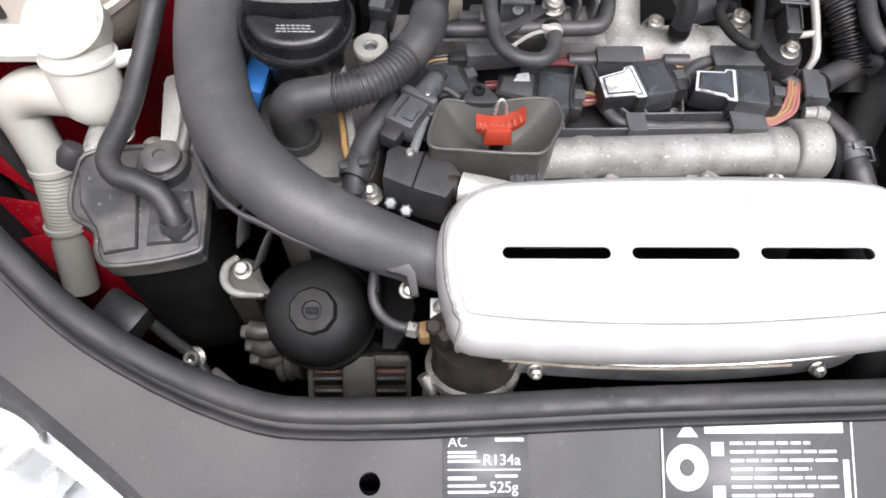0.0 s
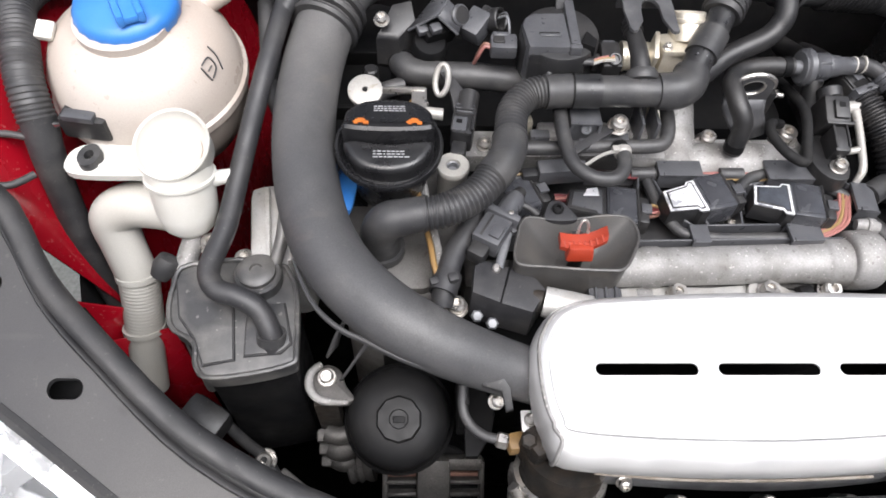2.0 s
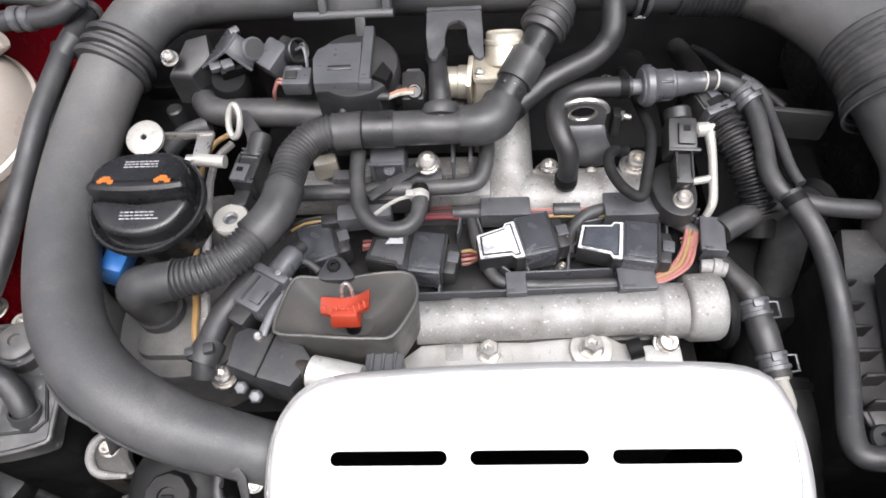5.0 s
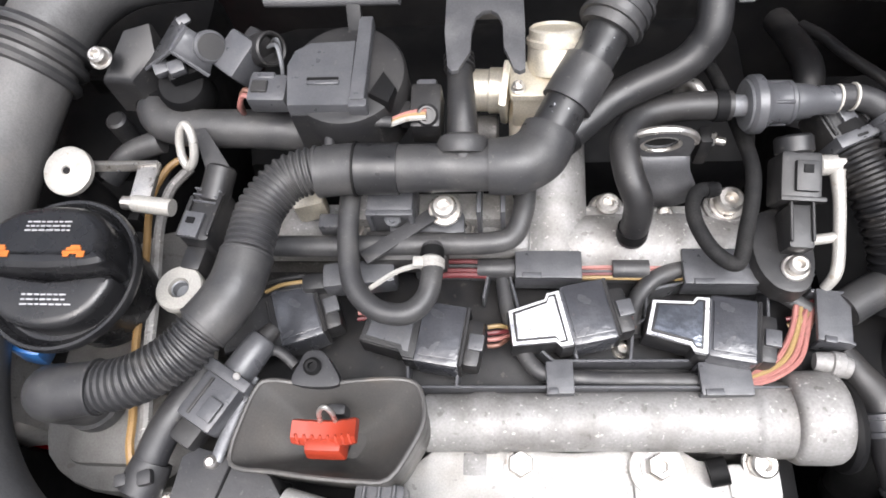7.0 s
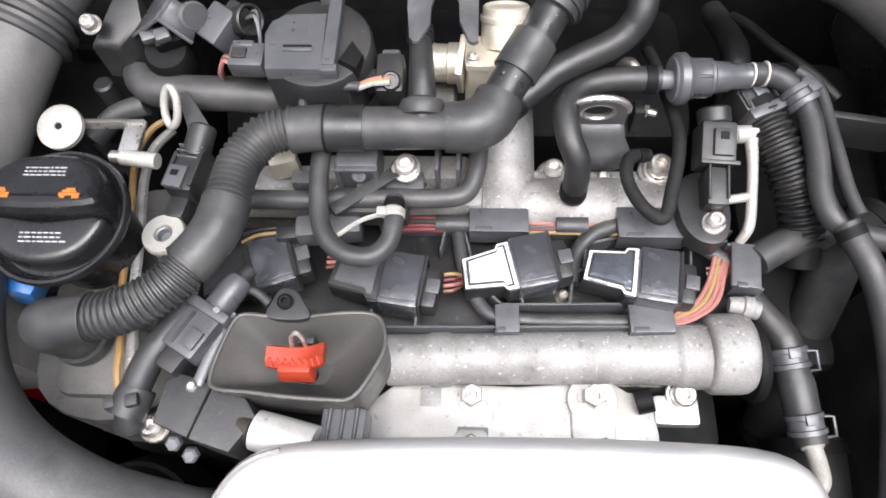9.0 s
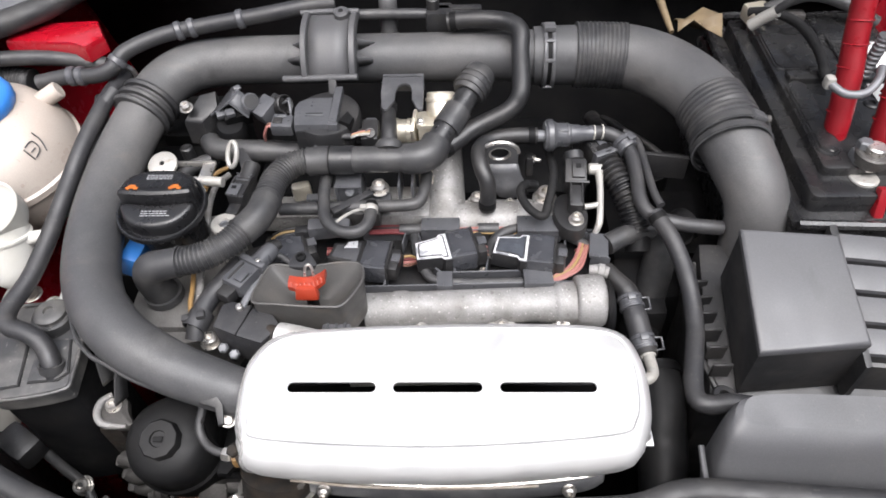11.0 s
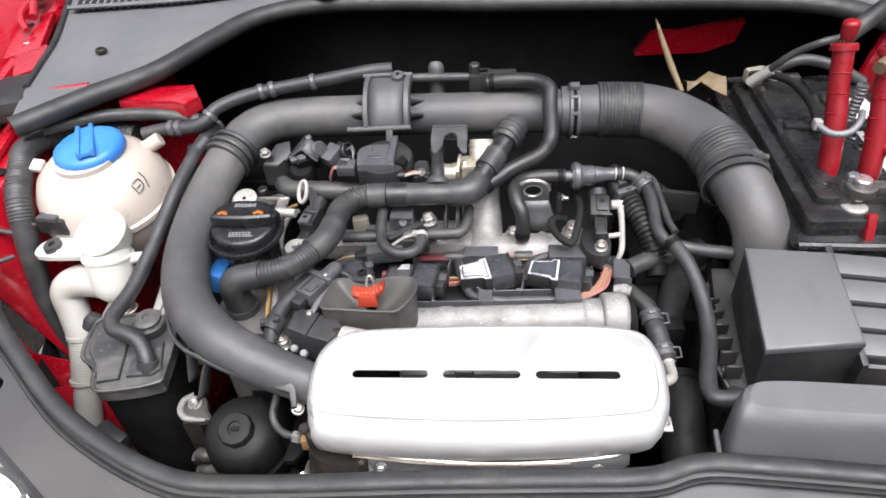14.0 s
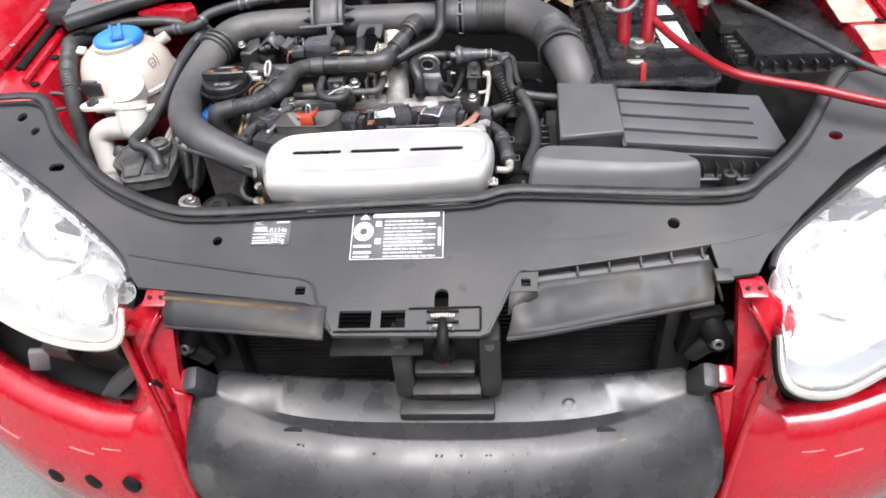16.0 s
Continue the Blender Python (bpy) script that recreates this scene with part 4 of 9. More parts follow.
def headlamp(s):
    """Lamp unit on one side; s = -1 or 1."""
    top = [(0.418, 0.245, 0.774), (0.436, 0.275, 0.787), (0.50, 0.326, 0.808), (0.60, 0.395, 0.836), (0.68, 0.447, 0.856), (0.78, 0.52, 0.885)]
    low = [(0.420, 0.185, 0.725), (0.424, 0.140, 0.684), (0.474, 0.130, 0.679), (0.547, 0.165, 0.680), (0.65, 0.22, 0.692), (0.78, 0.36, 0.74)]
    if s < 0:  # this lamp sits higher, loose in its carrier
        low = [(0.418, 0.205, 0.765), (0.420, 0.168, 0.738), (0.50, 0.172, 0.742), (0.59, 0.205, 0.763), (0.68, 0.26, 0.79), (0.78, 0.39, 0.825)]
    T, L = spline(top, 6), spline(low, 6)
    n = Vector((0, -0.62, 0.78))

    def skin(depth, bulge, inset, f0=0.0, f1=1.0):
        rows = []
        for k in range(11):
            f = f0 + (f1 - f0) * k / 10
            row = []
            for i, (a, b) in enumerate(zip(T, L)):
                g = i / (len(T) - 1)
                q = a.lerp(b, inset + f * (1 - 2 * inset))
                q = q + n * (bulge * math.sin(math.pi * f) ** 0.7 * min(1, 6 * g + 0.35) - depth * (math.sin(math.pi * f) ** 0.5))
                row.append((MID + s * q.x, q.y, q.z))
            rows.append(row)
        return loft(rows)

    def inside(u, f, depth):
        """A point of the lamp at u across the car, f from its top edge (0) to its lower edge (1), depth under the lens."""
        k = min(range(len(T)), key=lambda i: abs(T[i].x - u))
        q = T[k].lerp(L[k], f) - n * depth
        return Vector((MID + s * q.x, q.y, q.z))

    t = thing("headlamp", (MID + s * 0.55, 0.3, 0.66), "large clear headlamp with a silver reflector beside the slam panel", "headlamp", group="headlamps")
    lens = part("lens", skin(0, 0.045, 0.0), LENS, t, solid=0.003)
    lens.visible_shadow = False
    part("reflector", skin(0.03, 0.0, 0.03), CHROME, t, "silver reflector")
    for u, f, r in (((0.545, 0.34, 0.046), (0.66, 0.40, 0.046)) if s < 0 else ((0.525, 0.42, 0.058), (0.66, 0.42, 0.055))):
        o = inside(u, f, 0.002)
        bowl = part("bowl", lathe([(0.012, -0.040), (r * 0.5, -0.032), (r * 0.85, -0.013), (r, 0.003), (r * 1.05, 0.003), (r * 1.07, -0.01)], o, n, 36), CHROME, t)
        part("bulb_shield", lathe([(0, 0.004), (0.006, 0.003), (0.009, -0.006), (0.009, -0.028), (0, -0.032)], o, n, 18), STEEL, bowl)
    if s < 0:
        part("upper_bezel", skin(0.006, 0.030, 0.0, 0.01, 0.09), CHROME, t, "silver bezel")
        part("lower_bezel", skin(0.006, 0.030, 0.0, 0.84, 0.99), HAZE, t, "dull grey bezel")
        part("bowl_edge", tube([inside(u, f, 0.0) for u, f in ((0.595, 0.22), (0.606, 0.36), (0.585, 0.45), (0.555, 0.47), (0.525, 0.43), (0.505, 0.36))], 0.0032, 8, 4), HOOK, t)
        part("divider", tube([inside(u, f, 0.004) for u, f in ((0.66, 0.52), (0.60, 0.54), (0.56, 0.60), (0.53, 0.68), (0.50, 0.80))], 0.0022, 8, 4), HAZE, t)
        for k in range(9):
            u = 0.530 + 0.009 * k
            part("flute", tube([inside(u, 0.56, 0.010), inside(u - 0.004, 0.66, 0.010), inside(u - 0.008, 0.77, 0.012)], 0.0030, 6, 2), CHROME, t)
        o = inside(0.470, 0.62, 0.006)
        part("side_bowl", lathe([(0.006, -0.026), (0.020, -0.022), (0.032, -0.010), (0.036, 0.001), (0.038, 0.001), (0.038, -0.006)], o, n, 32), HAZE, t)
    else:
        part("lower_band", skin(0.006, 0.028, 0.0, 0.85, 0.965), BAND, t, "blue-grey band under the lens")
        part("mark", tube([inside(u, f, 0.004) for u, f in ((0.535, 0.22), (0.550, 0.19), (0.565, 0.20))], 0.0028, 6, 3), PEWTER, t)
        part("mark", tube([inside(u, f, 0.004) for u, f in ((0.455, 0.36), (0.470, 0.34), (0.485, 0.33))], 0.0020, 6, 3), PEWTER, t)
    part("rim", tube([(MID + s * p.x, p.y, p.z) for p in T], 0.006, 8, 1, smooth=False), SEAL, t)
    part("lower_trim", tube([(MID + s * p.x, p.y - 0.002, p.z - 0.005) for p in L], 0.006, 8, 1, smooth=False), CREAM if s > 0 else IVORY, t)
    # dark strip in place of the shaded gap below the trim
    if s > 0:
        part("gap_seal", tube([(MID + s * p.x, p.y + 0.006, p.z - 0.016) for p in L], 0.0075, 8, 1, smooth=False), DARK, t)


def wings():
    for s in (-1, 1):
        t = thing("inner_wing", (MID + s * 0.7, 0.8, 0.3), "red painted inner wing with a folded flange", "inner wing")
        out = 0.035 if s < 0 else 0.0
        rows = []
        for y in (0.565, 0.60, 0.75, 0.9, 1.05, 1.25):
            rows.append([(MID + s * u, y, z + 0.17 * (y - 0.6)) for u, z in ((0.86, 0.80), (0.80, 0.885), (0.745, 0.888), (0.655 + out, 0.885), (0.648 + out * 0.9, 0.86), (0.63, 0.72), (0.57, 0.5), (0.53, 0.25))])
        part("panel", loft(rows), RED, t, solid=0.002)
        if s > 0:
            for y0, y1, u0, u1 in ((0.700, 0.775, 0.640, 0.700), (0.618, 0.688, 0.655, 0.708)):
                part("primer_patch", prism(round_rect(MID + u0, y0, MID + u1, y1, 0.006), 0.8875, 0.8895, 0.0006, lean=lambda x, y: 0.17 * (y - 0.6)), BEIGE, t, "pale beige patch with reddish blotches")
        # front closing wall
        bm = loft([[(MID + s * 0.575, 0.54, z), (MID + s * 0.61, 0.53, z), (MID + s * 0.66, 0.52, z)] for z in (0.20, 0.50, 0.70)])
        part("front_wall", bm, RED, t, solid=0.002)
        for y in (0.62, 0.70, 0.80, 0.9):
            part("flange_hole", lathe([(0, 0.0015), (0.007, 0.0015), (0.008, 0), (0, 0)], (MID + s * 0.70, y, 0.889 + 0.17 * (y - 0.6)), seg=14), DARK, t)
        bm = loft([[(MID + s * u, 0.548 - 0.1 * (u - 0.6), 0.35 + (z - 0.35) * f) for u, z in ((0.60, 0.72), (0.650, 0.745), (0.668, 0.868), (0.74, 0.872), (0.82, 0.872))] for f in (0, 0.5, 1)])
        part("front_closing", bm, RED, t, solid=0.002)
        # dark gap and folded channel along the top
        part("gap", tube([(MID + s * 0.745, y, 0.893 + 0.17 * (y - 0.6)) for y in (0.66, 0.80, 0.95, 1.10, 1.24)], 0.009, 8, 3, flat=0.5), DARK, t)
        part("fold", tube([(MID + s * 0.715, y, 0.893 + 0.17 * (y - 0.6)) for y in (0.62, 0.75, 0.95, 1.10, 1.24)], 0.006, 8, 3), RED, t)
        part("fold", tube([(MID + s * 0.775, y, 0.905 + 0.15 * (y - 0.6)) for y in (0.66, 0.80, 0.95, 1.10, 1.24)], 0.010, 8, 3), RED, t)
        for y in (0.70, 0.82, 0.94, 1.06):
            part("wing_bolt", disc((MID + s * 0.765, y, 0.905 + 0.16 * (y - 0.6)), (MID + s * 0.765, y, 0.918 + 0.16 * (y - 0.6)), 0.008, seg=6), RED, t)
        # outer wing
        rows = []
        for y in (0.60, 0.8, 1.0, 1.3, 1.8):
            rows.append([(MID + s * u, y, z + 0.12 * (y - 0.6)) for u, z in ((0.77, 0.88), (0.80, 0.932), (0.86, 0.962), (0.92, 0.94), (0.95, 0.78), (0.94, 0.4))])
        single("front_wing", loft(rows), RED, "red painted outer front wing of the car", "wing", solid=0.002)


def cowl():
    front = [(-0.435, 0.728), (-0.41, 0.752), (-0.36, 0.80), (-0.30, 0.85), (-0.25, 0.93), (-0.20, 1.0), (-0.119, 1.035), (0.0, 1.035), (0.148, 1.02), (0.33, 1.01), (0.50, 0.998), (0.60, 0.975),
             (0.66, 0.93), (0.70, 0.86), (0.75, 0.79), (0.80, 0.765), (0.868, 0.760)]
    top = lambda x, y: 0.972 + 0.06 * (y - 0.85)
    t = thing("scuttle_panel", (MID, 1.0, 0.95), "grey plastic scuttle panel with a slatted vent under the windscreen", "scuttle panel")
    outer = curve2(front, 5) + [(0.885, 0.80), (0.90, 0.90), (0.93, 1.13), (0.7, 1.12), (0.10, 1.12), (-0.10, 1.13), (-0.545, 1.13), (-0.512, 1.05), (-0.474, 0.93), (-0.462, 0.86), (-0.450, 0.785)]
    part("cover", sheet(outer, [], top, 0.004), SCUTTLE, t)
    lip = [(x, y - 0.004, top(x, y) - 0.010) for x, y in curve2(front, 5)]
    part("front_seal", tube(lip, 0.0145, 12, 1, smooth=False, flat=0.9), SEAL, t, "black rubber seal")
    # slatted vent, rising to a hump
    edge = [(-0.49, 1.047, 1.0), (-0.30, 1.063, 1.002), (-0.155, 1.100, 1.006), (-0.125, 1.085, 1.004), (-0.098, 1.052, 1.0), (-0.052, 1.078, 1.003), (-0.013, 1.112, 1.006), (0.013, 1.060, 1.0), (0.06, 1.052, 1.0), (0.25, 1.050, 1.0), (0.6, 1.048, 1.0), (0.9, 1.045, 1.0)]
    E = spline(edge, 8)
    part("rear_edge", tube(E, 0.006, 8, 1, smooth=False), PANEL, t)

    def edge_y(x):
        return next(p.lerp(q, (x - p.x) / (q.x - p.x)).y for p, q in zip(E, E[1:]) if p.x <= x <= q.x)

    for i in range(43):
        x = -0.478 + i * 0.011
        if -0.135 < x < -0.065:
            continue
        y = edge_y(x) - 0.018
        part("vent_slat", box((x, y, 0.9925), (0.0038, 0.030, 0.014), 0.0008, (18, 0, -3), seg=1), SCUTTLE, t)
    part("vent_front_edge", tube([(p.x, p.y - 0.036, 0.992) for p in E if p.x < -0.02], 0.0035, 6, 1, smooth=False), SCUTTLE, t)
    part("vent_floor", loft([[(p.x, p.y - 0.034, top(p.x, p.y) + 0.0035) for p in E if p.x < 0.0], [(p.x, p.y - 0.002, top(p.x, p.y) + 0.0045) for p in E if p.x < 0.0]]), DARK, t)
    part("screw", disc((-0.385, 0.884, 0.976), (-0.385, 0.884, 0.982), 0.0075, hole=0.003), RUST, t, "rusty screw head")
    side = [(x, y, top(x, y) + 0.001) for x, y in ((-0.540, 1.125), (-0.512, 1.05), (-0.474, 0.93), (-0.462, 0.86), (-0.452, 0.80))]
    part("side_lip", tube(side, 0.0045, 8, 4), SEAL, t)
    part("painted_edge", tube([(-0.468, 0.792, 0.964), (-0.42, 0.797, 0.966), (-0.37, 0.805, 0.968)], 0.005, 8, 4, flat=0.6), RED, t, "red painted edge below the panel")
    part("spindle_cap", disc((-0.508, 1.098, 0.985), (-0.508, 1.096, 1.004), 0.011), PEWTER, t)
    h = bpy.data.objects["inner_wing"]  # the bonnet hinge is bolted to this wing
    part("hinge_arm", tube([(-0.605, 1.19, 1.015), (-0.578, 1.11, 1.012), (-0.556, 1.045, 1.004), (-0.532, 0.985, 0.990)], [0.006, 0.0065, 0.007, 0.006], 10), RED, h)
    part("hinge_knuckle", disc((-0.566, 1.040, 1.004), (-0.544, 1.046, 1.004), 0.012), RED, h)
    part("hinge_brace", tube([(-0.530, 1.10, 1.006), (-0.548, 1.055, 1.004), (-0.552, 0.99, 0.994), (-0.530, 0.955, 0.982)], 0.005, 8), RED, h)
    part("hinge_plate", box((-0.535, 0.965, 0.968), (0.055, 0.11, 0.012), 0.004, (8, -8, 12)), RED, h)
    part("hinge_fold", box((-0.500, 0.895, 0.960), (0.05, 0.055, 0.010), 0.004, (10, -10, 20)), RED, h)
    for x, y, z in ((-0.588, 1.005, 0.982), (-0.545, 0.985, 0.977)):
        part("hinge_hole", disc((x, y, z - 0.004), (x, y, z + 0.001), 0.009), DARK, h)
    g = thing("windscreen", (MID, 1.3, 1.0), "windscreen glass above the scuttle panel", "windscreen")
    rows = []
    for i in range(13):
        x = -1 + i / 6
        rows.append([(MID + 0.70 * x, 1.085 + 0.8 * k + 0.05 * (x * x), 0.995 + 0.52 * k) for k in (0, 0.25, 0.5, 0.75, 1.0)])
    part("pane", loft(rows), GLASS, g, solid=0.005)
    bm = box((MID, 1.62, 0.50), (1.3, 0.62, 1.0), 0.04)
    single("dashboard", bm, DUSTY, "dark grey dashboard behind the windscreen", "dashboard")
    # the cabin behind the screen: roof, sides and back
    bm = loft([[(MID + 0.72 * g, y, z) for g in (-1, -0.5, 0, 0.5, 1)] for y, z in ((1.885, 1.53), (2.3, 1.56), (2.9, 1.50), (3.0, 1.30), (3.0, 0.5))])
    for s in (-1, 1):
        loft([[(MID + s * 0.74, y, 0.55), (MID + s * 0.74, y, 0.98), (MID + s * 0.72, y, 1.02 + 0.62 * min(0.85, max(0.0, y - 1.05)))] for y in (1.10, 1.5, 1.9, 2.4, 3.0)], bm)
    single("cabin", bm, SCUTTLE, "grey lined cabin of the car behind the windscreen", "car cabin", kind="structure", solid=0.02)
    # bulkhead and floor of the engine bay, the enclosed bay's shade in their colour
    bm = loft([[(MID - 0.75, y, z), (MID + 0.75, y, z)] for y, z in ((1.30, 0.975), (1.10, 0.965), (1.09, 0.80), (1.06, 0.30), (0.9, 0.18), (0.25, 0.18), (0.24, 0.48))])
    single("bulkhead", bm, LINING, "insulated bulkhead and undertray of the engine bay, coloured dark as in shade", "bulkhead", kind="structure", solid=0.004)
    single("hinge_bracket", box((-0.475, 0.80, 0.955), (0.05, 0.09, 0.03), 0.012, (0, 0, 20)), BLACK, "black bonnet hinge bracket on the red wing", "bracket")
    # the raised bonnet over the bay
    rows = []
    for k in range(9):
        f = k / 8
        rows.append([(MID + (0.70 - 0.08 * f * f) * g, 1.25 - 0.26 * f - 0.05 * g * g * f, 1.32 + 0.86 * f + 0.05 * math.sin(math.pi * f)) for g in [-1 + i / 6 for i in range(13)]])
    single("bonnet", loft(rows), DARK, "raised bonnet with a dark lined underside", "bonnet", solid=0.02)
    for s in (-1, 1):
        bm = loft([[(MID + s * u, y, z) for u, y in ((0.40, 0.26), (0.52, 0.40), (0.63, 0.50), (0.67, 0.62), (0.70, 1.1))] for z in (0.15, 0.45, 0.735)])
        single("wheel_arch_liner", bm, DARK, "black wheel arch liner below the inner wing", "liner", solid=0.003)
    bm = bmesh.new()
    f = bm.faces.new([bm.verts.new((x, 1.030 + 0.3 * (0.90 - z), z)) for x, z in ((0.372, 0.872), (0.392, 0.915), (0.43, 0.912), (0.522, 0.930), (0.516, 0.892), (0.475, 0.874))])
    e = bmesh.ops.extrude_face_region(bm, geom=[f])
    bmesh.ops.translate(bm, verts=[v for v in e["geom"] if isinstance(v, bmesh.types.BMVert)], vec=(0, 0.015, 0))
    single("bulkhead_plate", bm, RED, "red painted body panel on the bulkhead", "body panel", group="bulkhead panels")
    bm = box((0.735, 0.905, 0.880), (0.17, 0.02, 0.13), 0.010, (0, 12, -12))
    single("bulkhead_plate", bm, RED, "red painted body panel behind the fuse box", "body panel", group="bulkhead panels")


ground()
slam_panel()
labels()
front_end()
headlamp(-1)
headlamp(1)
wings()
cowl()


# ---- large things in the engine bay
def heat_shield():
    t = thing("heat_shield", (0.14, 0.43, 0.78), "bright pressed aluminium heat shield with three slots over the manifold", "heat shield")
    base = curve2([(-0.008, 0.398), (-0.013, 0.43), (-0.009, 0.456), (0.010, 0.474), (0.06, 0.480), (0.14, 0.483), (0.22, 0.483), (0.280, 0.479), (0.296, 0.462), (0.299, 0.43), (0.293, 0.402), (0.27, 0.390), (0.14, 0.381), (0.01, 0.386)], 5, True)
    c = Vector((0.142, 0.437))
    top = lambda x, y: 0.853 + 0.05 * (y - 0.435)
    slots = [round_rect(x0, 0.4255, x1, 0.4345, 0.0044, 4) for x0, x1 in ((0.018, 0.090), (0.104, 0.176), (0.190, 0.267))]
    bm = sheet(base, slots, top, 0.0012)

    def grow(d, dz, front=0.0):
        out = []
        m = len(base)
        for i in range(m):
            a, b = Vector(base[i - 1]), Vector(base[(i + 1) % m])
            nn = Vector(((b - a).y, -(b - a).x)).normalized()
            if nn.dot(Vector(base[i]) - c) < 0:
                nn = -nn
            p = Vector(base[i]) + nn * d
            k = max(0, -nn.y)
            out.append((p.x, p.y - front * k, top(*base[i]) + dz))
        return out

    skirt = bmesh.new()
    loft([grow(0, 0), grow(0.002, 0.0), grow(0.0035, -0.0003, 0.0005), grow(0.0055, -0.0014, 0.0015), grow(0.0085, -0.0045, 0.003), grow(0.0108, -0.010, 0.005), grow(0.0118, -0.018, 0.006), grow(0.0112, -0.028, 0.0055), grow(0.0085, -0.042, 0.004), grow(0.004, -0.056, 0.001)], skirt, closed=True)
    part("pressed_top", bm, SHIELD, t)
    part("skirt", skirt, SHIELD, t, solid=0.0012)
    left = [i for i in range(len(base)) if base[i][0] < (0.020 if base[i][1] > 0.44 else -0.0035)]
    left.sort(key=lambda i: -base[i][1])
    rim = grow(0.0066, -0.0024, 0.002)
    end = [rim[i] for i in left]
    for d, dz, front in ((0.0109, -0.011, 0.0052), (0.0120, -0.018, 0.0062), (0.0114, -0.028, 0.0057), (0.0088, -0.042, 0.0042), (0.0044, -0.055, 0.0012)):
        end.append(grow(d, dz, front)[left[-1]])
    part("end_seam", tube(end, 0.0018, 6, 3), CAST, t, "dull dirty seam")
    part("front_dirt", tube([(0.02, 0.3735, 0.803), (0.08, 0.3695, 0.800), (0.15, 0.3685, 0.7995), (0.22, 0.3705, 0.801)], 0.0012, 6, 4), DIRT, t, "brown dirt along the lip")
    part("crease", tube([(0.075, 0.4165, 0.8515), (0.14, 0.416, 0.8517), (0.20, 0.4165, 0.8515)], 0.0010, 6), SHIELD, t)
    arc = [(0.014, 0.382, 0.806), (0.040, 0.3765, 0.7995), (0.15, 0.3715, 0.7965), (0.250, 0.378, 0.7995), (0.275, 0.385, 0.806)]
    part("lower_lip", tube(arc, 0.0020, 8), STEEL, t)
    low = [(x, y + 0.001, z - 0.001) for x, y, z in spline(arc, 4)]
    part("lower_plate", loft([low, [(x, y - 0.004, z - 0.022) for x, y, z in low], [(x, y + 0.004, z - 0.034) for x, y, z in low]]), HOOK, t, "dull dark steel edge", solid=0.0015)
    for x, y in ((0.045, 0.3720), (0.246, 0.3735)):
        bolt("bolt", (x, y, 0.786), (0, -0.8, 0.5), 0.0045, parent=t)
    for x, y in ((-0.022, 0.41), (0.309, 0.41)):
        part("side_tab", box((x, y, 0.806), (0.014, 0.016, 0.003), 0.001), SHIELD, t)
        bolt("bolt", (x, y, 0.8075), (0, 0, 1), 0.004, parent=t)


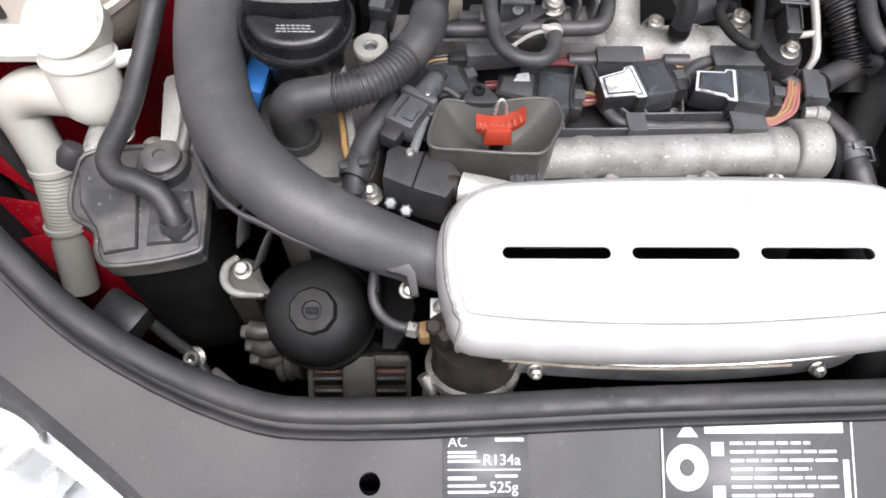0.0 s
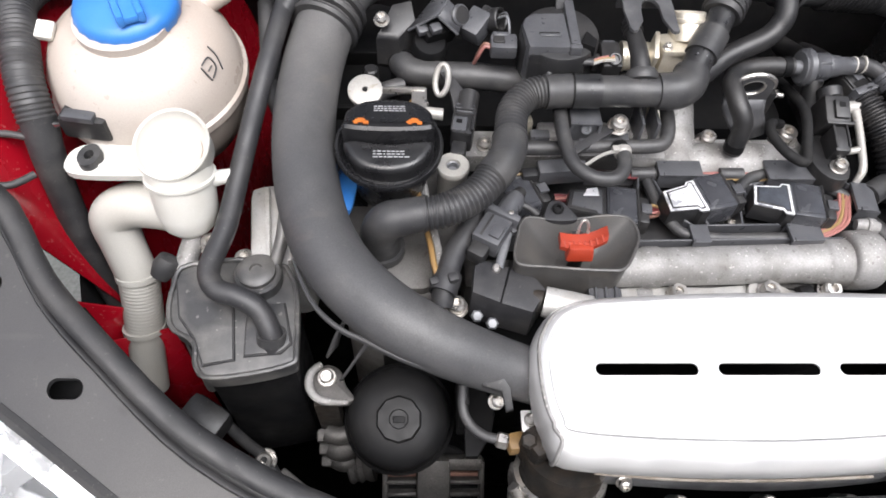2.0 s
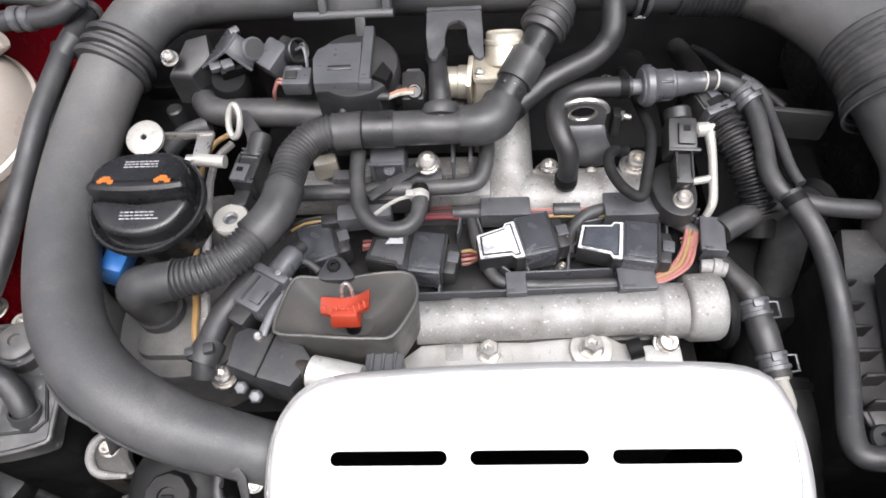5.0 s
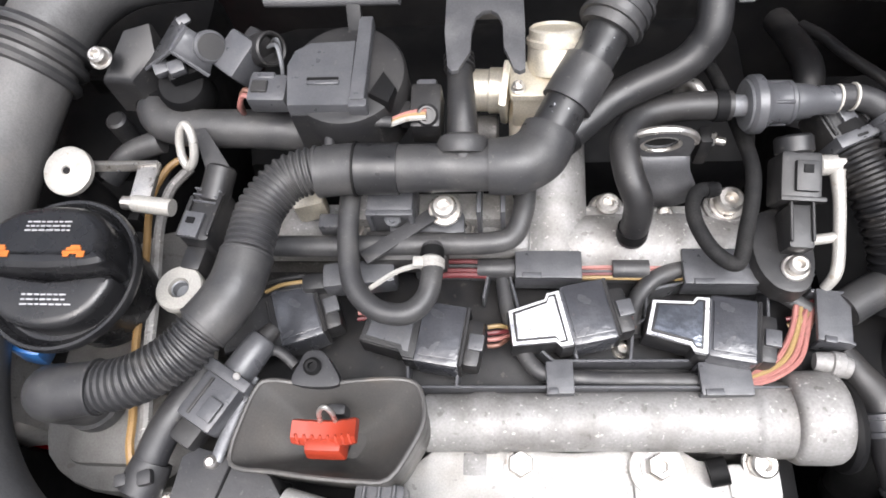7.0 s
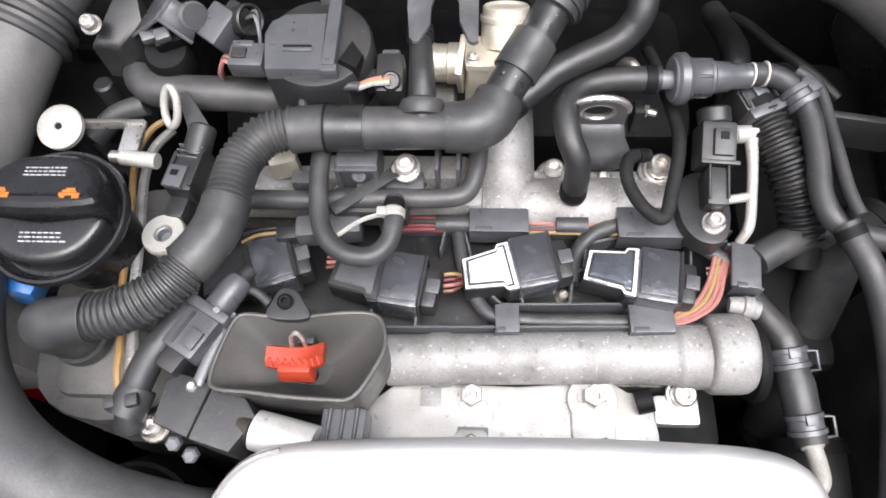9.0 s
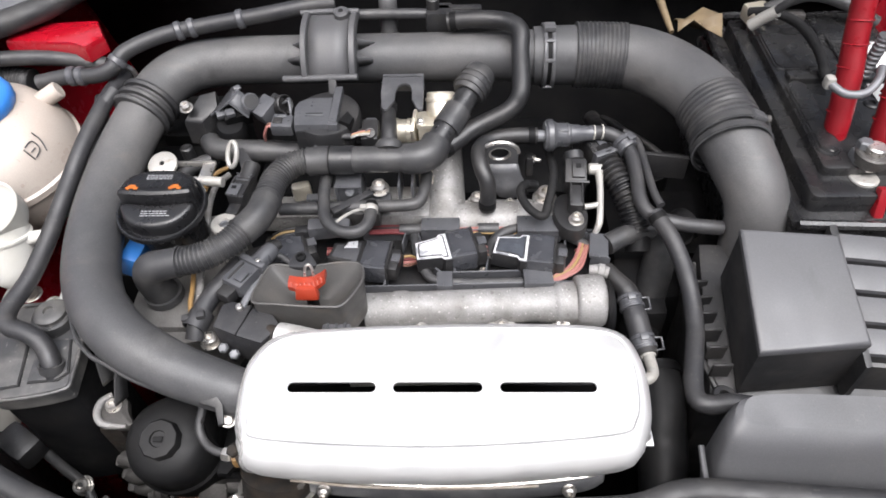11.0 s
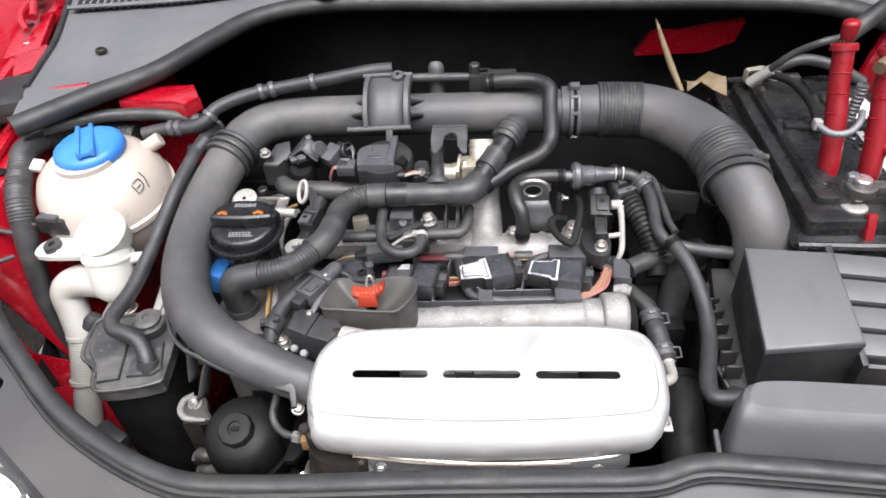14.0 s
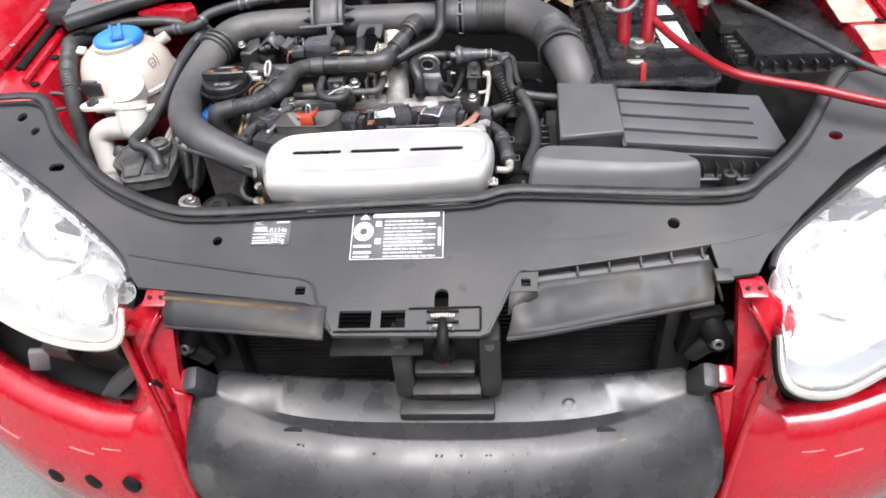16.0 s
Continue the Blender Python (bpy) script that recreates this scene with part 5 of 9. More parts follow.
def intake_duct():
    t = thing("intake_duct", (0.1, 0.7, 0.8), "thick dark grey moulded plastic intake duct curving round the engine", "intake duct")
    low = [(-0.012, 0.4415, 0.810), (-0.045, 0.4455, 0.825), (-0.0895, 0.4545, 0.845), (-0.1340, 0.4775, 0.858), (-0.1690, 0.517, 0.862), (-0.190, 0.572, 0.864), (-0.200, 0.64, 0.868), (-0.198, 0.705, 0.876), (-0.187, 0.758, 0.888)]
    part("lower_pipe", tube(low, [0.0205, 0.0212, 0.0228, 0.0240, 0.0250, 0.0256, 0.026, 0.0265, 0.0265], 28), DUCT, t)
    up = [(-0.186, 0.760, 0.889), (-0.172, 0.795, 0.895), (-0.145, 0.818, 0.899), (-0.10, 0.826, 0.900), (-0.03, 0.827, 0.900), (0.1, 0.826, 0.900), (0.20, 0.824, 0.901), (0.262, 0.822, 0.901)]
    part("upper_pipe", tube(up, [0.0265, 0.0268, 0.027, 0.027, 0.027, 0.0272, 0.0275, 0.030], 28), DUCT, t)
    d = Vector((0.012, 0.035, 0.008)).normalized()
    o = Vector((-0.187, 0.757, 0.888))
    bm = bmesh.new()
    for k in (-0.011, 0.0, 0.011):
        lathe([(0.025, k - 0.004), (0.031, k - 0.003), (0.0325, k), (0.031, k + 0.003), (0.025, k + 0.004)], o, d, 32, bm)
    part("coupling", bm, RUBBER, t, "ribbed rubber coupling")
    part("hose_piece", tube([(0.240, 0.823, 0.901), (0.29, 0.822, 0.902), (0.335, 0.819, 0.9025), (0.368, 0.803, 0.902), (0.395, 0.776, 0.900), (0.414, 0.743, 0.897), (0.424, 0.705, 0.892)], [0.032, 0.0325, 0.034, 0.0345, 0.0345, 0.0345, 0.0345], 28), DUCT, t)
    part("bellows", tube([(0.286, 0.8222, 0.902), (0.310, 0.8210, 0.9022), (0.341, 0.8175, 0.9025)], 0.0350, 32, ribs=(0.0011, 0.0046), per=3), RUBBER, t, "finely ribbed sleeve")
    part("bellows", tube([(0.4155, 0.737, 0.8965), (0.4225, 0.712, 0.893), (0.4260, 0.690, 0.889)], 0.0352, 32, ribs=(0.0014, 0.0058), per=3), RUBBER, t, "ribbed sleeve")
    part("outlet_pipe", tube([(0.4255, 0.70, 0.892), (0.4350, 0.668, 0.881), (0.4450, 0.642, 0.865), (0.4510, 0.627, 0.840), (0.4530, 0.620, 0.80)], [0.034, 0.0325, 0.0305, 0.030, 0.030], 28), DUCT, t)
    c = thing("hose_clamp", (0.256, 0.823, 0.86), "galvanised spring clamp round the duct", "hose clamp", group="hose clamps")
    for k in (-0.0045, 0.0045):
        part("band", lathe([(0.0335, -0.0022), (0.0353, -0.0022), (0.0358, -0.0015), (0.0358, 0.0015), (0.0353, 0.0022), (0.0335, 0.0022)], (0.2555 + k, 0.823, 0.901), (1, 0, 0), 40), HOOK, c)
    part("slot", lathe([(0.0335, -0.003), (0.0342, -0.003), (0.0342, 0.003), (0.0335, 0.003)], (0.2555, 0.823, 0.901), (1, 0, 0), 40), DARK, c, "dark slot between the bands")
    for w in (2.0, 2.6, 0.9):
        part("bridge", box((0.2555, 0.823 - 0.0350 * math.sin(w), 0.901 - 0.0350 * math.cos(w)), (0.010, 0.004, 0.004), 0.001, (-57.3 * w, 0, 0)), HOOK, c)
    part("tab", box((0.2555, 0.820, 0.9385), (0.012, 0.012, 0.006), 0.001), HOOK, c)
    c2 = thing("hose_clamp", (0.426, 0.69, 0.85), "dark steel band clamp round the ribbed duct", "hose clamp", group="hose clamps")
    for y, z, r in ((0.6900, 0.8895, 0.0382), (0.6790, 0.8865, 0.0385)):
        part("band", lathe([(r - 0.002, -0.0036), (r, -0.003), (r, 0.003), (r - 0.002, 0.0036)], (0.4265, y, z), (0.05, -1, -0.2), 40), RUBBER, c2)
        part("band_edge", lathe([(r - 0.001, 0.0036), (r + 0.0006, 0.0040), (r - 0.001, 0.0046)], (0.4265, y, z), (0.05, -1, -0.2), 40), HOOK, c2)
    part("worm_screw", box((0.4440, 0.683, 0.9215), (0.016, 0.012, 0.007), 0.002, (0, 28, 10)), HOOK, c2)
    part("screw_slot", disc((0.4500, 0.6825, 0.9190), (0.4560, 0.6825, 0.9165), 0.0042), CAST2, c2)
    # moulded carrier arching over the top pipe
    arch = [(0.7700, 0.9130), (0.7745, 0.9260), (0.7850, 0.9400), (0.8000, 0.9505), (0.8180, 0.9545), (0.8400, 0.9520)]
    crest = [p.yz for p in spline([(0, y, z) for y, z in arch], 4)]
    for x0, x1 in ((-0.0120, -0.0050), (0.0395, 0.0470)):
        bm = loft([[(x, y - 0.0015 * k, z + 0.002 * k) for y, z in crest] for x, k in ((x0, 0), (x0 + 0.001, 1), (x1 - 0.001, 1), (x1, 0))])
        loft([[(x0, y, z) for y, z in crest], [(x0, y + 0.007, z - 0.009) for y, z in crest]], bm)
        loft([[(x1, y, z) for y, z in crest], [(x1, y + 0.007, z - 0.009) for y, z in crest]], bm)
        part("carrier_arm", bm, GREY, t)
    part("carrier_plate", loft([[(x, y + 0.004, z - 0.0035) for y, z in crest] for x in (-0.0055, 0.008, 0.022, 0.0400)]), GREY, t, "grey moulded plate", solid=0.002)
    part("carrier_foot", tube([(-0.0330, 0.7735, 0.9105), (-0.010, 0.7705, 0.9125), (0.022, 0.7680, 0.9150), (0.0490, 0.7660, 0.9165)], 0.0036, 10, 3), GREY, t)
    part("carrier_top", tube([(-0.0160, 0.836, 0.9520), (0.015, 0.836, 0.9535), (0.0480, 0.835, 0.9535)], 0.0032, 10, 3), GREY, t)
    for x0, x1, y, z in ((0.0465, 0.0640, 0.806, 0.9380), (0.0465, 0.0620, 0.790, 0.9270), (-0.0120, -0.0330, 0.792, 0.9270), (-0.0120, -0.0280, 0.806, 0.9370)):
        part("gusset", loft([[(x0, y, z), (x0, y + 0.004, z - 0.016)], [(x1, y + 0.012, z - 0.012), (x1, y + 0.013, z - 0.018)]]), GREY, t, solid=0.002)
    part("carrier_boss", disc((0.030, 0.828, 0.9500), (0.030, 0.826, 0.9600), 0.0080, hole=0.003), GREY, t)
    part("carrier_tab", box((0.0215, 0.758, 0.9020), (0.0085, 0.004, 0.030), 0.001, (-35, 0, 0)), BLACK, t)
    # webs and seam along the lower bend
    seam = [(-0.198, 0.520, 0.850), (-0.1890, 0.4985, 0.848), (-0.1776, 0.4800, 0.846), (-0.1602, 0.4640, 0.846), (-0.1447, 0.4560, 0.846), (-0.1180, 0.4420, 0.846), (-0.0906, 0.4330, 0.842), (-0.0690, 0.4295, 0.836)]
    part("seam", tube(seam, 0.0020, 8, flat=1.8), DUCT, t)
    for line in ([(-0.1446, 0.4722, 0.878), (-0.1540, 0.4700, 0.852), (-0.1640, 0.4690, 0.830), (-0.1765, 0.4695, 0.786)], [(-0.1241, 0.4631, 0.872), (-0.1350, 0.4590, 0.842), (-0.1470, 0.4570, 0.820), (-0.1660, 0.4560, 0.772)]):
        line = spline(line, 4)
        bm = loft([line, [p + Vector((0.008 * i / len(line), 0.012, -0.002)) for i, p in enumerate(line)]])
        part("web", bm, DUCT, t, solid=0.0022)


def airbox():
    t = thing("air_filter_box", (0.57, 0.53, 0.70), "black plastic air filter box with a ribbed lid", "air filter box")
    lean = lambda x, y: 0.31 * (y - 0.467)
    # tops paler and walls darker: light from above put into the colours
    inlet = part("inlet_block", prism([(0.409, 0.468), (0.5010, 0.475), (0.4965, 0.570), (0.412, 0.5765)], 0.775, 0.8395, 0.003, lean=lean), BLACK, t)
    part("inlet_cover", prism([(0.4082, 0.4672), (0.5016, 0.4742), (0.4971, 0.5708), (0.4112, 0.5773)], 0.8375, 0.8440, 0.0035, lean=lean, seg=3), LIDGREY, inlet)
    slant = lambda x, y: 0.33 * (y - 0.480) - 0.045 * (x - 0.507)
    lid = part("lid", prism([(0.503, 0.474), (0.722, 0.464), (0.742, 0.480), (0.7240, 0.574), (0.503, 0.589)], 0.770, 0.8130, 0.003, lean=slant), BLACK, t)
    # the lid's top is one plate with three long grooves cut into it; only its upper face is pale
    comb = [(0.506, 0.478), (0.722, 0.466), (0.7400, 0.482), (0.7215, 0.571), (0.506, 0.586)]
    notch = []
    for y in (0.560, 0.531, 0.503):
        notch += [(0.5055, y + 0.0030), (0.700, y - 0.0125), (0.7005, y - 0.0175), (0.5055, y - 0.0025)]
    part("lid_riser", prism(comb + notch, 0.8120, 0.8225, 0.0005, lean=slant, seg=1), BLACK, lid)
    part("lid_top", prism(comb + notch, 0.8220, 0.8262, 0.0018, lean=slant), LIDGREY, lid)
    part("lid_joint", prism([(0.4995, 0.462), (0.5055, 0.463), (0.5040, 0.589), (0.4965, 0.588)], 0.78, 0.8335, 0.001, lean=slant), BLACK, lid)
    base = part("base", prism([(0.385, 0.462), (0.72, 0.445), (0.76, 0.475), (0.745, 0.61), (0.40, 0.62)], 0.60, 0.772, 0.004, lean=lambda x, y: 0.25 * (y - 0.47)), BLACK, t)
    part("base_flange", tube([(0.392, 0.60, 0.802), (0.392, 0.470, 0.775), (0.55, 0.455, 0.774), (0.722, 0.446, 0.774), (0.752, 0.474, 0.780), (0.745, 0.56, 0.795)], 0.0035, 8, 3), BLACK, base)
    for i in range(8):
        part("edge_rib", box((0.60 + i * 0.019, 0.456, 0.786), (0.0025, 0.016, 0.02), 0.001, seg=1), BLACK, base)
    for i in range(6):
        part("edge_rib", box((0.392, 0.48 + i * 0.019, 0.795), (0.018, 0.003, 0.02), 0.001, seg=1), BLACK, base)
    for x, y, z in ((0.655, 0.444, 0.785), (0.392, 0.458, 0.785)):
        part("screw_boss", disc((x, y, z - 0.02), (x, y, z + 0.004), 0.011, hole=0.005), BLACK, base)
    s = thing("air_scoop", (0.47, 0.37, 0.78), "smooth grey plastic air scoop before the air filter box", "air scoop")
    out = curve2([(0.355, 0.372), (0.36, 0.402), (0.375, 0.416), (0.43, 0.423), (0.52, 0.424), (0.575, 0.416), (0.592, 0.395), (0.594, 0.378), (0.52, 0.358), (0.40, 0.352), (0.362, 0.356)], 4, True)
    lean = lambda x, y: 0.30 * (y - 0.40) - 0.085 * (x - 0.40) - 0.011
    rows = []
    for z, k, w in ((0.790, 0.0, 0.0), (0.803, 0.0, 0.0), (0.832, 0.30, 0.012), (0.846, 0.40, 0.020), (0.853, 0.46, 0.028), (0.8575, 0.54, 0.042), (0.8590, 0.64, 0.065)):
        rows.append([(x + (0.475 - x) * w * (2.6 if x < 0.475 else 1), y + (0.424 - y) * k, z + lean(x, y + (0.424 - y) * k)) for x, y in out])
    bm = loft(rows, closed=True)
    bm.faces.new([bm.verts.new(p) for p in rows[-1]])
    part("shell", bm, GREY, s)
    part("rim", tube([(0.352, 0.400, 0.812), (0.3515, 0.378, 0.806), (0.353, 0.357, 0.800), (0.40, 0.3495, 0.796), (0.52, 0.3550, 0.788), (0.597, 0.376, 0.784)], 0.0026, 8), GREY, s)


def battery():
    t = thing("battery", (0.57, 0.765, 0.70), "black car battery in an insulating tray with clamps on its poles", "battery")
    part("tray", prism(round_rect(0.470, 0.592, 0.668, 0.945, 0.02), 0.70, 0.862, 0.004), BATTERY, t)
    part("tray_rim", tube([(0.474, 0.596, 0.862), (0.472, 0.77, 0.866), (0.474, 0.942, 0.868), (0.57, 0.947, 0.868), (0.664, 0.942, 0.866), (0.667, 0.77, 0.864), (0.664, 0.596, 0.862), (0.57, 0.592, 0.862), (0.474, 0.596, 0.862)], 0.005, 8, 6), BATTERY, t)
    part("case", prism(round_rect(0.486, 0.612, 0.656, 0.925, 0.008), 0.74, 0.882, 0.003), BATTERY, t)
    part("top_cover", prism(round_rect(0.502, 0.640, 0.646, 0.915, 0.006), 0.875, 0.892, 0.003), BATTERY, t)
    for x0, y0, x1, y1 in ((0.506, 0.800, 0.560, 0.905), (0.570, 0.860, 0.640, 0.910), (0.506, 0.660, 0.526, 0.775)):
        loop = [(x, y, 0.8925) for x, y in round_rect(x0, y0, x1, y1, 0.010)]
        part("lid_panel", prism(round_rect(x0, y0, x1, y1, 0.010), 0.890, 0.8965, 0.003), BATTERY, t)
        part("lid_bead", tube([*loop, loop[0]], 0.0022, 6, 1, smooth=False), BATTERY, t)
    for x in (0.515, 0.545, 0.58):
        part("top_rib", box((x, 0.855, 0.8935), (0.004, 0.10, 0.004), 0.001, seg=1), BATTERY, t)
    for k in range(5):
        part("filler_plug", disc((0.583, 0.665 + 0.024 * k, 0.890), (0.583, 0.665 + 0.024 * k, 0.8945), 0.008, hole=0.004), BATTERY, t)
    part("tray_flange", tube([(0.468, 0.60, 0.838), (0.466, 0.77, 0.842), (0.468, 0.94, 0.845)], 0.006, 8, 4), BATTERY, t)
    part("tray_flange", tube([(0.474, 0.588, 0.836), (0.57, 0.586, 0.836), (0.664, 0.588, 0.836)], 0.006, 8, 4), BATTERY, t)
    part("front_handle", box((0.60, 0.588, 0.815), (0.05, 0.008, 0.018), 0.003), BATTERY, t)
    bm = loft([[(0.590, 0.656, 0.8935), (0.632, 0.655, 0.8935)], [(0.590, 0.770, 0.8935), (0.634, 0.768, 0.8935)]])
    part("sticker", bm, PAPER, t, "white sticker", solid=0.0006)
    bm = loft([[(0.60, 0.80, 0.8935), (0.636, 0.80, 0.8935)], [(0.60, 0.85, 0.8935), (0.632, 0.85, 0.8935)]])
    part("sticker", bm, PAPER, t, "white sticker", solid=0.0006)
    part("strip", box((0.575, 0.782, 0.895), (0.13, 0.016, 0.008), 0.002), BATTERY, t)
    for x, y in ((0.546, 0.648), (0.530, 0.90)):
        pole = part("pole", disc((x, y, 0.885), (x, y, 0.912), 0.009), STEEL, t)
        bm = disc((x, y, 0.892), (x, y, 0.905), 0.016)
        box((x + 0.02, y, 0.898), (0.03, 0.014, 0.012), 0.002, bm=bm)
        part("pole_clamp", bm, CAST2, pole)
    part("red_tab", box((0.5500, 0.6080, 0.862), (0.010, 0.010, 0.055), 0.003, (-20, 0, 0)), REDPVC, t, "red plastic tab")
    f = thing("fuse_box", (0.78, 0.72, 0.70), "black plastic fuse box with a clipped lid", "fuse box")
    lean = lambda x, y: 0.04 * (y - 0.63)
    # body in the darker plastic: shade on its front is coloured in
    part("body", prism(round_rect(0.705, 0.615, 0.895, 0.86, 0.008), 0.72, 0.862, 0.002, lean=lean), DEEP, f)
    lid = part("lid", prism([(0.728, 0.632), (0.890, 0.628), (0.890, 0.845), (0.715, 0.85), (0.712, 0.78), (0.722, 0.74)], 0.86, 0.886, 0.004, lean=lean), BATTERY, f)
    for i in range(8):
        part("catch_rib", box((0.735 + i * 0.021, 0.624, 0.868), (0.004, 0.016, 0.018), 0.001, seg=1), BLACK, lid)
    for i in range(10):
        part("catch_rib", box((0.712, 0.645 + i * 0.02, 0.874), (0.016, 0.008, 0.014), 0.001, seg=1), BLACK, lid)
    part("lid_block", prism([(0.70, 0.74), (0.735, 0.73), (0.74, 0.83), (0.705, 0.84)], 0.88, 0.898, 0.004), BLACK, lid)


def reservoir():
    c = Vector((-0.343, 0.710, 0.862))
    t = thing("coolant_tank", (c.x, c.y, 0.77), "milky spherical coolant expansion tank with a blue screw cap", "coolant tank")
    prof = [(0, -0.088), (0.045, -0.080), (0.066, -0.062), (0.078, -0.035), (0.0815, -0.008), (0.0845, -0.006), (0.0845, 0.001), (0.0815, 0.003), (0.078, 0.025), (0.068, 0.044), (0.053, 0.056), (0.039, 0.061), (0.039, 0.068), (0, 0.068)]
    part("tank", lathe(prof, c, (0.0, -0.12, 1), 48), MILKY, t)
    a = Vector((-0.02, -0.06, 1)).normalized()
    o = c + Vector((0.003, 0.006, 0))
    cap = part("cap", lathe([(0, 0.060), (0.0405, 0.060), (0.042, 0.063), (0.0422, 0.069), (0.0405, 0.0735), (0.036, 0.0765), (0.028, 0.0785), (0.015, 0.0798), (0.0, 0.0800)], o, a, 48, wobble=lambda q: 1 + 0.010 * math.cos(24 * q)), BLUE, t, "blue screw cap")
    for k in (-0.007, 0.007):
        part("grip_rib", box(o + Vector((-0.002 + k, -0.004 + 0.5 * k, 0.0795)), (0.0060, 0.078, 0.010), 0.0028, (-3, 0, 27)), BLUE, cap)
    part("grip_web", box(o + Vector((-0.002, -0.005, 0.0785)), (0.014, 0.074, 0.006), 0.002, (-3, 0, 27)), BLUE, cap)
    part("spout", disc(c + Vector((0.046, 0.036, 0.042)), c + Vector((0.070, 0.046, 0.053)), 0.0095), MILKY, t)
    # hand-drawn scribble on the shell
    o, a, b = Vector((-0.2745, 0.684, 0.8985)), Vector((0.375, 0.925, 0.0)), Vector((-0.4, 0.16, 0.90))
    for run in (((-0.012, -0.010), (-0.014, 0.004)), ((-0.012, 0.005), (-0.002, 0.006), (-0.001, -0.004), (-0.010, -0.009)), ((-0.010, -0.002), (-0.004, -0.001)), ((0.004, 0.012), (0.006, 0.002), (0.003, -0.010))):
        part("pen_mark", tube([o + a * x + b * y - a.cross(b) * (2.2 * x * x) for x, y in run], 0.0007, 5, 4), HOOK, t)


def washer_filler():
    t = thing("washer_filler", (-0.31, 0.58, 0.76), "white plastic washer filler neck with a bracket", "washer filler")
    foot, mouth = Vector((-0.298, 0.582, 0.806)), Vector((-0.297, 0.610, 0.889))
    up = mouth - foot
    L = up.length
    neck = [(0, -0.006), (0.014, -0.003), (0.022, 0.006), (0.025, 0.02), (0.0262, L * 0.5), (0.0265, L * 0.68), (0.024, L * 0.76), (0, L * 0.78)]
    part("neck", lathe(neck, foot, up, 40), WHITE, t)
    part("neck_ring", lathe([(0.0262, L * 0.56), (0.0285, L * 0.57), (0.0285, L * 0.60), (0.0262, L * 0.61)], foot, up, 40), WHITE, t)
    part("mouth", lathe([(0.0, -0.034), (0.020, -0.032), (0.0265, -0.022), (0.0285, -0.006), (0.0305, 0.0), (0.0296, 0.0015), (0.0278, 0.0), (0.026, -0.010), (0.018, -0.018), (0.011, -0.020), (0.0105, -0.030), (0, -0.030)], mouth + Vector((0, -0.006, -0.004)), (-0.06, -0.36, 0.93), 40), WHITE, t)
    # disc added to darken the inside of the mouth, as shade would
    part("strainer", lathe([(0, -0.0155), (0.019, -0.0150), (0.019, -0.0172), (0, -0.0172)], mouth + Vector((0, -0.006, -0.004)), (-0.06, -0.36, 0.93), 28), MILKY, t, "added brown-tinged disc that darkens the mouth")
    bm = sheet(curve2([(-0.385, 0.600), (-0.394, 0.615), (-0.385, 0.630), (-0.35, 0.634), (-0.312, 0.622), (-0.312, 0.598), (-0.34, 0.596)], 4, True), [ring(-0.372, 0.614, 0.010, ry=0.007)], lambda x, y: 0.858 + 0.05 * (x + 0.3), 0.006)
    part("bracket", bm, WHITE, t)
    part("bracket_web", box((-0.338, 0.608, 0.848), (0.06, 0.004, 0.016), 0.0015), WHITE, t)
    part("grommet", lathe([(0.005, -0.004), (0.005, 0.003), (0.012, 0.003), (0.0125, -0.004)], (-0.372, 0.614, 0.858), seg=20, squash=0.75), RUBBER, t)
    part("side_lug", tube([(-0.285, 0.598, 0.846), (-0.262, 0.602, 0.850), (-0.246, 0.604, 0.852)], [0.008, 0.006, 0.004], 12), WHITE, t)
    elb = [(-0.298, 0.590, 0.818), (-0.325, 0.597, 0.816), (-0.352, 0.600, 0.812), (-0.370, 0.596, 0.800), (-0.368, 0.586, 0.776), (-0.361, 0.570, 0.745)]
    part("elbow", tube(elb, [0.021, 0.0205, 0.020, 0.0195, 0.0185, 0.018], 24), FROSTED, t, "translucent elbow pipe")
    part("sleeve", tube([(-0.361, 0.570, 0.745), (-0.363, 0.556, 0.718), (-0.366, 0.543, 0.692)], 0.0175, 24, ribs=(0.0005, 0.0036), per=5), FROSTED, t)
    part("lower_pipe", tube([(-0.366, 0.543, 0.692), (-0.369, 0.53, 0.668), (-0.372, 0.51, 0.63)], 0.0165, 24), FROSTED, t)
    for p in ((-0.361, 0.571, 0.747), (-0.366, 0.544, 0.694)):
        part("pipe_collar", lathe([(0.017, -0.003), (0.0198, -0.0025), (0.0198, 0.0025), (0.017, 0.003)], p, (0.0, 0.45, 0.89), 26), FROSTED, t)


heat_shield()
intake_duct()
airbox()
battery()
reservoir()
washer_filler()


# ---- the engine and what sits on it
def hose(name, pts, r, label, material=None, category="hose", seg=14, per=8, group="", ribs=None):
    return single(name, tube(pts, r, seg, per, ribs), material or RUBBER, label, category, group)


def banded_hose(name, pts, r, label, seg=16, material=None, flutes=0.0):
    """A hose with a rubber band at each end."""
    t = thing(name, pts[0], label, "hose")
    part("run", tube(pts, r, seg, flutes=flutes), material or RUBBER, t)
    for p, q in ((pts[0], pts[1]), (pts[-1], pts[-2])):
        p, d = Vector(p), Vector(q) - Vector(p)
        part("end_band", lathe([(r * 0.95, 0.003), (r * 1.1, 0.003), (r * 1.1, 0.010), (r * 0.95, 0.010)], p, d, 20), DARK, t)
    return t


